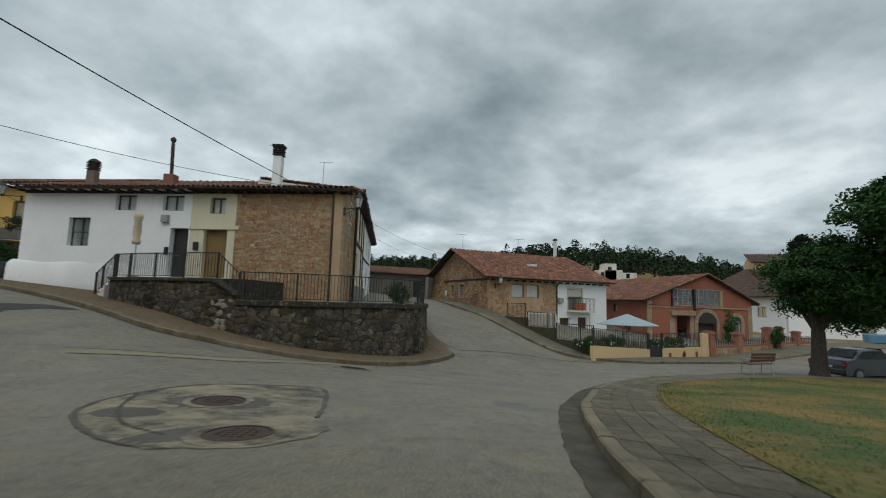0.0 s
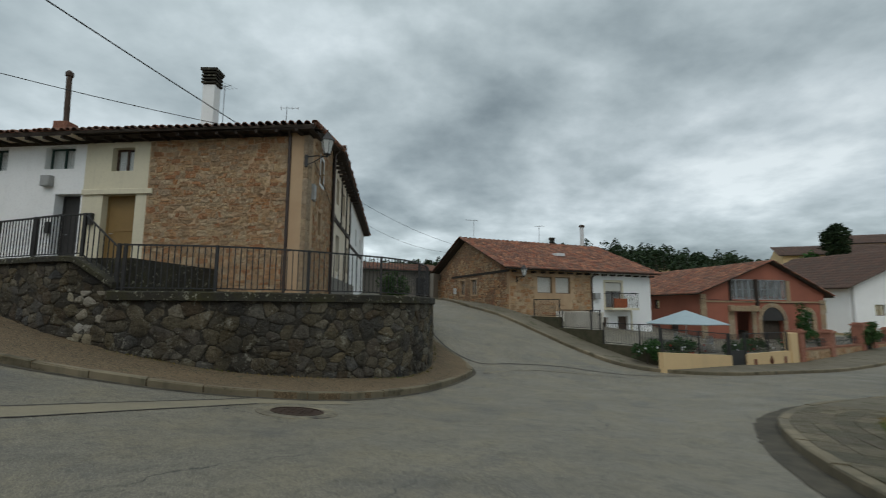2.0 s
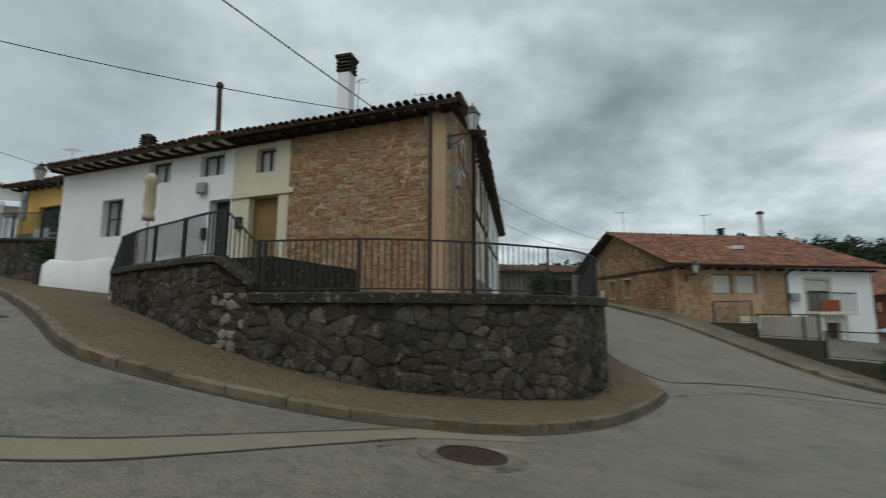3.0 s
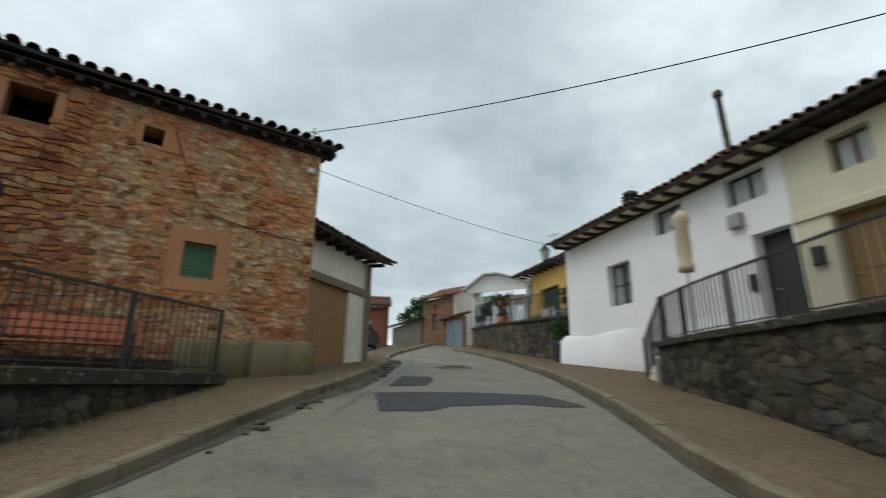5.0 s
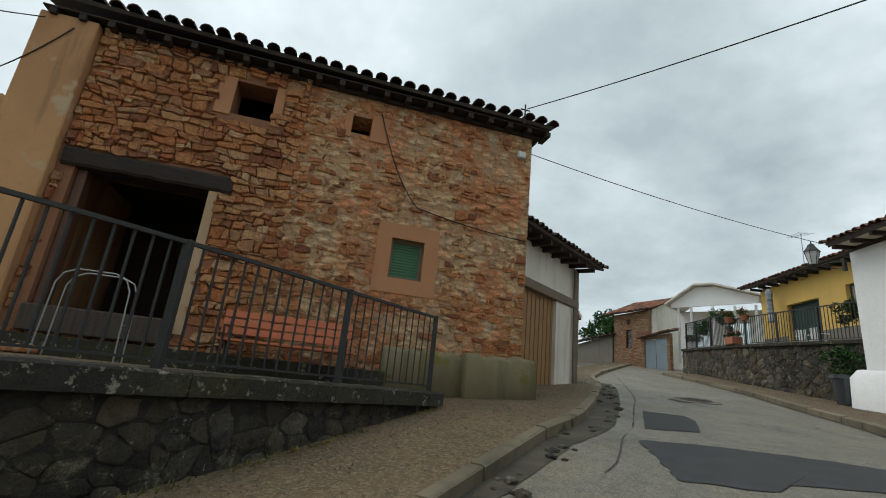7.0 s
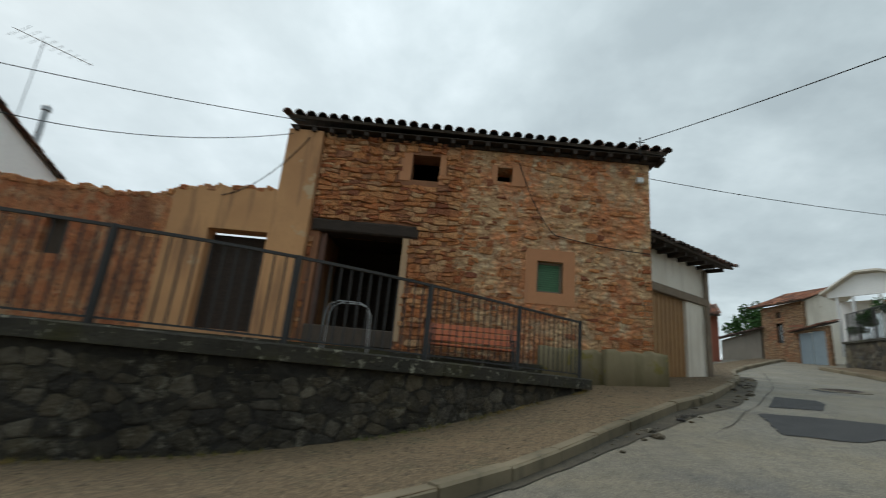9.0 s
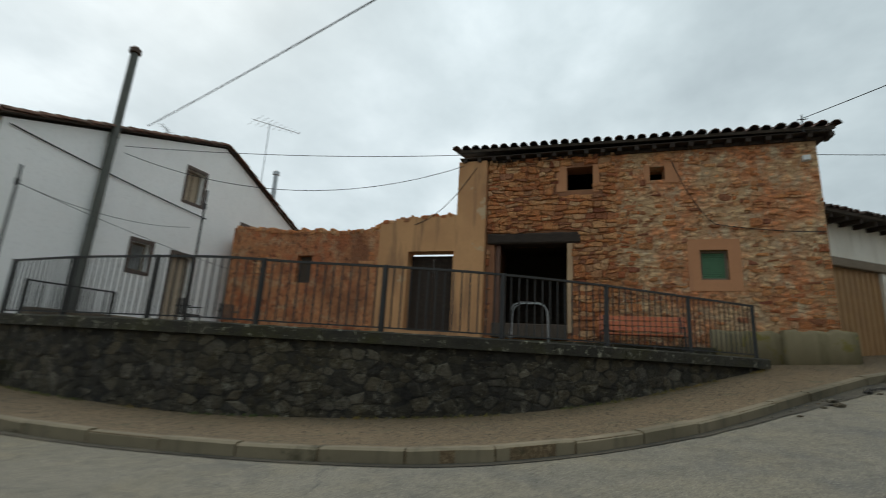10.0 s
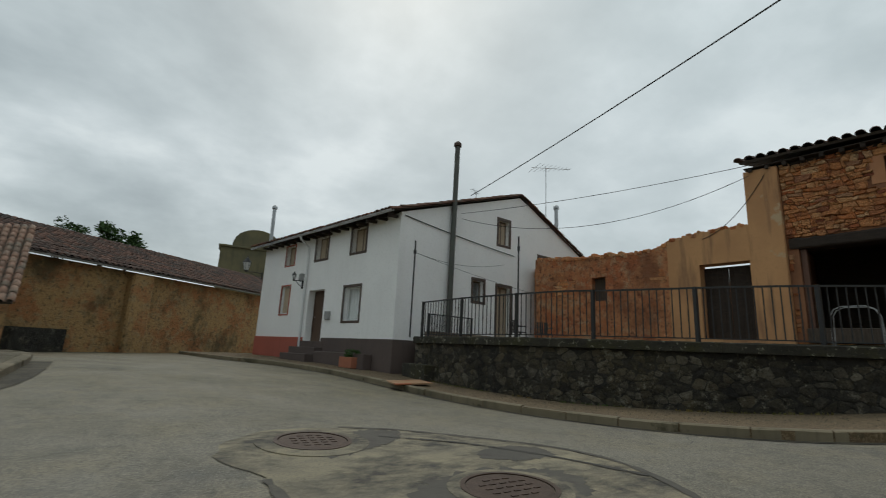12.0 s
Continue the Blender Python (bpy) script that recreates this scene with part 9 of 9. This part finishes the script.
wire("cable", B.p(2.0, 0.22, 6.2), B.p(0.2, 0.2, 4.55), 0.3, 0.010, "black cable down the ochre pilaster")
wire("cable", AS.p(0.5, 0.05, 5.5), AS.p(9.0, 0.08, 4.3), 0.15, 0.012, "black cable along the side wall")
wire("cable", E.p(0, 0.06, 1.62), E.p(10.6, 0.06, 1.3), 0.05, 0.014, "dark cable along the orange front")
mast = thing("cable_mast", B.p(9.9, 0.35, 6.5), "short iron cable bracket on the eave", "bracket")
bm = bmesh.new()
tube(bm, B.p(9.9, 0.35, 6.45), B.p(9.9, 0.35, 6.9), 0.016)
tube(bm, B.p(9.8, 0.35, 6.78), B.p(10.0, 0.35, 6.78), 0.014)
part("mast", bm, "iron", mast)
for p, h, lab in ((CG.p(0.32, 0.5, 1.15), 3.2, "thin dark clothes-line post"), (CG.p(3.85, 1.9, 1.15), 3.8, "thin dark clothes-line post")):
    bm = bmesh.new()
    tube(bm, p, p + Vector((0, 0, h)), 0.028)
    tube(bm, p + Vector((0, 0, h * 0.86)), p + Vector((0, 0, h * 0.9)), 0.05)
    tagged(part("line_post", bm, "iron"), lab, "post", "clothes-line posts")


# ---- seats, parasols and clutter ----
def bench(at, along, back, length, label, mat, steel="iron", seat_z=0.44):
    at, along, back = Vector(at), Vector(along).normalized(), Vector(back).normalized()
    t = thing("bench", at, label, "bench")
    for i in range(4):
        bm = bmesh.new()
        quadbox(bm, at - along * length / 2 + back * (-0.2 + 0.115 * i) + Vector((0, 0, seat_z)), along * length, back * 0.095, (0, 0, 0.035))
        part("seat_slat", bevelled(bm, 0.006), mat, t)
    for i in range(3):
        bm = bmesh.new()
        quadbox(bm, at - along * length / 2 + back * (0.27 + 0.03 * i) + Vector((0, 0, seat_z + 0.12 + 0.125 * i)), along * length, back * 0.035, Vector((0, 0, 0.1)) + back * 0.02)
        part("back_slat", bevelled(bm, 0.006), mat, t)
    for s in (-1, 1):
        e = at + along * (s * (length / 2 - 0.12))
        bm = bmesh.new()
        pipe(bm, [e - back * 0.22, e - back * 0.2 + Vector((0, 0, seat_z))], 0.02)
        pipe(bm, [e + back * 0.34, e + back * 0.22 + Vector((0, 0, seat_z)), e + back * 0.36 + Vector((0, 0, seat_z + 0.48))], 0.02)
        pipe(bm, [e - back * 0.2 + Vector((0, 0, seat_z)), e + back * 0.22 + Vector((0, 0, seat_z))], 0.02)
        pipe(bm, [e - back * 0.2 + Vector((0, 0, seat_z)), e - back * 0.22 + Vector((0, 0, seat_z + 0.2)), e + back * 0.28 + Vector((0, 0, seat_z + 0.22))], 0.016)
        part("end_frame", bm, steel, t)


bench(on_ground(13.3, 19.9, STEP), (0.95, 0.3, 0), (0.3, -0.95, 0), 1.35, "park bench with dark slats on grey steel legs", "plank_brown", "galv")
bench(B.p(6.2, 0.8, 1.12), B.d, -B.n, 1.9, "orange-red slatted bench against the stone wall", "plank_red")
hoops = thing("walking_frame", B.p(3.6, 0.65, 1.12), "bent steel tube frame in the barn doorway", "frame")
for n in (0.5, 0.8):
    bm = bmesh.new()
    pipe(bm, [B.p(3.15, n, 1.12), B.p(3.18, n, 2.06), B.p(3.25, n, 2.2), B.p(3.4, n, 2.27), B.p(3.84, n, 2.27), B.p(3.99, n, 2.2), B.p(4.06, n, 2.05), B.p(4.1, n, 1.12)], 0.011, 8)
    part("hoop", bm, "galv", hoops)
bm = bmesh.new()
tube(bm, B.p(4.08, 0.5, 1.6), B.p(4.08, 0.8, 1.6), 0.01)
part("crossbar", bm, "galv", hoops)
for k in range(14):
    u, n = rng.uniform(2.4, 3.1), rng.uniform(0.55, 0.95)
    r = rng.uniform(0.05, 0.12)
    bm = bmesh.new()
    bmesh.ops.create_icosphere(bm, subdivisions=1, radius=r)
    for v in bm.verts:
        v.co = Vector((v.co.x * rng.uniform(0.8, 1.3), v.co.y * rng.uniform(0.8, 1.3), v.co.z * 0.7))
    bmesh.ops.translate(bm, verts=bm.verts, vec=B.p(u, n, 1.12 + r * 0.55))
    tagged(part("loose_stone", bm, "stone_rust"), "loose rust-coloured stone by the doorway", "stone", "loose stones by the doorway")


def folded_parasol(p, h, z0, mat, label, r=0.16):
    p = Vector(p)
    t = thing("folded_parasol", p, label, "parasol")
    bm = bmesh.new()
    tube(bm, p, p + Vector((0, 0, h)), 0.022)
    part("pole", bm, "galv", t)
    bm = bmesh.new()
    lathe(bm, p, ((r * 0.9, z0), (r * 1.05, z0 + 0.12), (r * 0.72, z0 + 0.2), (r * 0.95, z0 + 0.5), (r * 0.8, h - 0.35), (r * 1.15, h - 0.22), (r * 0.9, h - 0.08), (0.03, h + 0.02)), 14)
    for v in bm.verts:
        w = math.atan2(v.co.y - p.y, v.co.x - p.x)
        v.co.x += 0.025 * math.cos(5 * w) * math.cos(w)
        v.co.y += 0.025 * math.cos(5 * w) * math.sin(w)
    part("canopy", bm, mat, t, smooth=True)
    bm = bmesh.new()
    lathe(bm, p, ((0.24, 0), (0.24, 0.05), (0.05, 0.1)), 16)
    part("foot", bm, "concrete", t)


folded_parasol((-12.85, 19.35, 1.95), 2.75, 1.4, "canvas_cream", "folded cream parasol on the landing")
folded_parasol(Y.p(8.0, 0.5, 3.7), 3.0, 1.55, "canvas_stripe", "folded striped parasol on the terrace", 0.13)
par = thing("parasol", (13.7, 34.5, ground_z(13.7, 34.5)), "open pale blue garden parasol over a terrace table", "parasol")
pc = Vector((13.7, 34.5, 0))
bm = bmesh.new()
tube(bm, (13.7, 34.5, ground_z(13.7, 34.5)), (13.7, 34.5, 0.75), 0.03)
part("pole", bm, "white_paint", par)
bm = bmesh.new()
lathe(bm, pc, ((2.25, 0.02), (2.27, 0.06), (1.1, 0.45), (0.05, 0.82)), 8)
part("canopy", bm, "canvas_blue", par)
for i in range(8):
    bm = bmesh.new()
    w = 2 * math.pi * i / 8
    tube(bm, pc + Vector((0, 0, 0.72)), pc + Vector((2.2 * math.cos(w), 2.2 * math.sin(w), 0.0)), 0.012, seg=4)
    part("rib", bm, "galv", par)


def garden_chair(p, turn, mat, label):
    t = thing("garden_chair", p, label, "chair", "garden chairs")
    m = pose(p[0], p[1], p[2], 0, 0, turn)
    for nm, lo, d in (("seat", (-0.22, -0.22, 0.42), (0.44, 0.44, 0.03)), *(("leg", (x, y, 0), (0.03, 0.03, 0.42)) for x in (-0.22, 0.19) for y in (-0.22, 0.19)), *(("back_slat", (x, 0.19, 0.45), (0.05, 0.02, 0.42)) for x in (-0.22, -0.13, -0.04, 0.05, 0.14)), ("armrest", (-0.25, -0.2, 0.64), (0.04, 0.42, 0.03)), ("armrest", (0.21, -0.2, 0.64), (0.04, 0.42, 0.03))):
        bm = bmesh.new()
        quadbox(bm, lo, (d[0], 0, 0), (0, d[1], 0), (0, 0, d[2]))
        bm.transform(m)
        part(nm, bm, mat, t)


garden_chair(CG.p(4.2, 1.6, 1.12), 200, "plastic_black", "dark slatted terrace chair")
garden_chair(CG.p(5.3, 1.9, 1.12), 160, "plastic_black", "dark slatted terrace chair")
garden_chair(Y.p(5.5, 0.9, 3.7), 190, "white_paint", "white plastic terrace chair")
garden_chair(Y.p(4.8, 0.9, 3.7), 170, "white_paint", "white plastic terrace chair")
garden_chair((12.9, 33.7, ground_z(12.9, 33.7)), 40, "white_paint", "white plastic garden chair")
garden_chair((14.6, 33.9, ground_z(14.6, 33.9)), 320, "white_paint", "white plastic garden chair")
railing("railing", [CG.p(0.75, 0.9, 1.12), CG.p(2.6, 0.9, 1.12)], "low iron railing beside the terrace entrance", 0.8, gap=0.11)
bm = bmesh.new()
quadbox(bm, CG.p(1.0, 0.35, 1.1), CG.d * 2.6, CG.n * 0.5, (0, 0, 0.28))
tagged(part("planter_box", bevelled(bm, 0.02), "stonepost"), "low rough planter box along the gable", "planter")

# steps and landing at the white gabled house
st = thing("door_steps", C.p(5.1, 0.5, 0.1), "two dark concrete steps at the house door", "steps")
gzc = ground_z(*C.p(5.1, 0.5, 0).xy)
for i, (n0, zt) in enumerate(((0.75, 0.42), (0.4, 0.68), (0.0, 0.92))):
    C.slab("step", 4.2, 6.2, 0.0 if i == 2 else n0 - 0.38, n0 + 0.0 if i < 2 else 0.05, gzc - 0.1, zt, "plinth", st, bevel=0.012)
C.slab("ledge", 1.0, 4.2, 0.04, 0.4, gzc, 0.55, "plinth", st, "dark stone bench along the plinth", 0.02)
for i in range(3):
    bm = bmesh.new()
    quadbox(bm, (-7.05 - 0.32 * i, -2.75 + 0.2 * i, -0.2), (-0.05, 1.5, 0), (-0.34, 0, 0), (0, 0, 0.55 + 0.2 * i))
    tagged(part("terrace_stair", bevelled(bm, 0.015), "coping"), "mossy step up to the terrace", "step", "steps beside the white house")


def wall_box(face, u, z, w, h, d, mat, label, name="meter_box"):
    t = thing(name, face.p(u, 0.02, z), label, "box", "wall boxes")
    face.slab("case", u - w / 2, u + w / 2, 0.0, d, z, z + h, mat, t, bevel=0.01)
    face.slab("door", u - w / 2 + 0.02, u + w / 2 - 0.02, d, d + 0.012, z + 0.02, z + h - 0.02, mat, t)


wall_box(A, 8.02, 4.6, 0.34, 0.34, 0.16, "meter", "grey round-edged siren box over the door", "alarm_box")
wall_box(A, 6.42, 3.35, 0.22, 0.36, 0.12, "plastic_black", "dark letter box beside the ochre door", "letter_box")
wall_box(A, 7.85, 3.1, 0.16, 0.36, 0.1, "plastic_black", "dark letter box beside the door", "letter_box")
wall_box(AS, 0.5, 4.1, 0.3, 0.5, 0.16, "meter", "grey meter box on the corner")
wall_box(C, 4.05, 1.75, 0.3, 0.32, 0.1, "meter", "pale meter box beside the door")
wall_box(C, 6.4, 3.45, 0.22, 0.3, 0.14, "meter", "grey junction box between the houses")
wall_box(B, 10.0, 5.85, 0.16, 0.14, 0.1, "white_paint", "small white junction box under the eave", "junction_box")
wall_box(D, 6.6, 1.5, 0.45, 0.4, 0.25, "meter", "grey air unit beside the balcony", "air_unit")
wall_box(DG, 7.9, 1.9, 0.3, 0.45, 0.12, "white_paint", "white meter box on the stone gable")
bm = bmesh.new()
quadbox(bm, (-5.5, 0.5, ground_z(-5.5, 0.5) + STEP + 0.004), (-0.2, -1.2, 0), (-1.1, -0.25, 0.02), (0, 0, 0.03))
tagged(part("rust_plate", bm, "mud"), "rust-orange sheet lying on the pavement", "plate")


# ---- parked cars ----
def car(at, heading, paint, label):
    m = pose(at[0], at[1], at[2], 0, 0, heading)
    t = thing("car", at, label, "car")
    prof = [(-2.02, 0.26), (-2.1, 0.42), (-2.12, 0.62), (-2.08, 0.82), (-2.0, 0.93), (-1.75, 0.98), (-1.45, 1.0), (-1.15, 1.2), (-0.85, 1.36), (-0.5, 1.42), (-0.05, 1.44), (0.35, 1.41), (0.7, 1.24), (1.05, 1.0), (1.5, 0.94), (1.9, 0.84), (2.08, 0.72), (2.14, 0.5), (2.06, 0.28)]
    bm = bmesh.new()
    rows = []
    for y, s, dz in ((-0.84, 1.0, 0), (-0.78, 1, 0.03), (0, 1.0, 0.05), (0.78, 1, 0.03), (0.84, 1.0, 0)):
        row = []
        for x, z in prof:
            tuck = 0.16 * max(0.0, (z - 0.95) / 0.45)
            yy = y * (1 - tuck)
            row.append(bm.verts.new((x, yy, z + (dz if z > 0.5 else 0))))
        rows.append(row)
    for a, b in zip(rows, rows[1:]):
        for i in range(len(prof) - 1):
            bm.faces.new((a[i], a[i + 1], b[i + 1], b[i]))
    bm.faces.new(rows[0])
    bm.faces.new(rows[-1][::-1])
    bm.transform(m)
    part("body", bm, paint, t, smooth=True).data.set_sharp_from_angle(angle=radians(38))
    for s in (-1, 1):
        for pts in ([(-1.25, 1.03), (-0.8, 1.36), (-0.3, 1.38), (-0.3, 1.03)], [(-0.22, 1.03), (-0.22, 1.38), (0.3, 1.39), (0.85, 1.03)]):
            bm = bmesh.new()
            vs = [bm.verts.new((x, s * (0.848 * (1 - 0.16 * max(0, (z - 0.95) / 0.45)) + 0.006), z)) for x, z in pts]
            bm.faces.new(vs)
            bmesh.ops.solidify(bm, geom=bm.faces[:], thickness=0.008)
            bm.transform(m)
            part("side_window", bm, "carglass", t)
        bm = bmesh.new()
        quadbox(bm, (-2.09, s * 0.78 - 0.12, 0.68), (0.05, 0, 0), (0, 0.24, 0), (0, 0, 0.2))
        bm.transform(m)
        part("tail_light", bm, "redlamp", t)
        bm = bmesh.new()
        quadbox(bm, (0.72, s * 0.86, 1.0), (0.16, 0, 0), (0, s * 0.16, 0), (0, 0, 0.12))
        bm.transform(m)
        part("mirror", bevelled(bm, 0.02), paint, t)
    for x0, x1, z0, z1, nm in ((-1.42, -0.9, 1.03, 1.385, "rear_window"), (0.42, 1.02, 1.43, 1.04, "windscreen")):
        bm = bmesh.new()
        vs = [bm.verts.new(q) for q in ((x0, -0.66, z0 + 0.06), (x0, 0.66, z0 + 0.06), (x1, 0.6, z1 + 0.06), (x1, -0.6, z1 + 0.06))]
        bm.faces.new(vs)
        bmesh.ops.solidify(bm, geom=bm.faces[:], thickness=0.01)
        bm.transform(m)
        part(nm, bm, "carglass", t)
    bm = bmesh.new()
    quadbox(bm, (-2.14, -0.8, 0.34), (0.1, 0, 0), (0, 1.6, 0), (0, 0, 0.22))
    bm.transform(m)
    part("bumper", bevelled(bm, 0.03), paint, t)
    bm = bmesh.new()
    quadbox(bm, (-2.13, -0.26, 0.6), (0.02, 0, 0), (0, 0.52, 0), (0, 0, 0.11))
    bm.transform(m)
    part("plate", bm, "white_paint", t)
    for x in (-1.3, 1.32):
        for s in (-1, 1):
            bm = bmesh.new()
            tube(bm, (x, s * 0.66, 0.31), (x, s * 0.87, 0.31), 0.31, seg=20)
            bm.transform(m)
            wheel = part("tyre", bm, "plastic_black", t)
            bm = bmesh.new()
            tube(bm, (x, s * 0.86, 0.31), (x, s * 0.885, 0.31), 0.2, seg=16)
            bm.transform(m)
            part("rim", bm, "galv", t)


car(on_ground(20.6, 23.2), 14, "carpaint", "dark grey saloon car parked by the kerb")
car(on_ground(-32.4, 17.0, 0.0), 152, "plastic_black", "dark car parked past the garage")
bm = bmesh.new()
quadbox(bm, (41.5, 45.6, ground_z(41.5, 45.6)), (2.6, -0.6, 0), (0.2, 0.8, 0), (0, 0, 0.9))
tagged(part("tarpaulin_pile", bevelled(bm, 0.1), "plastic_blue"), "pile under a blue plastic sheet", "pile")
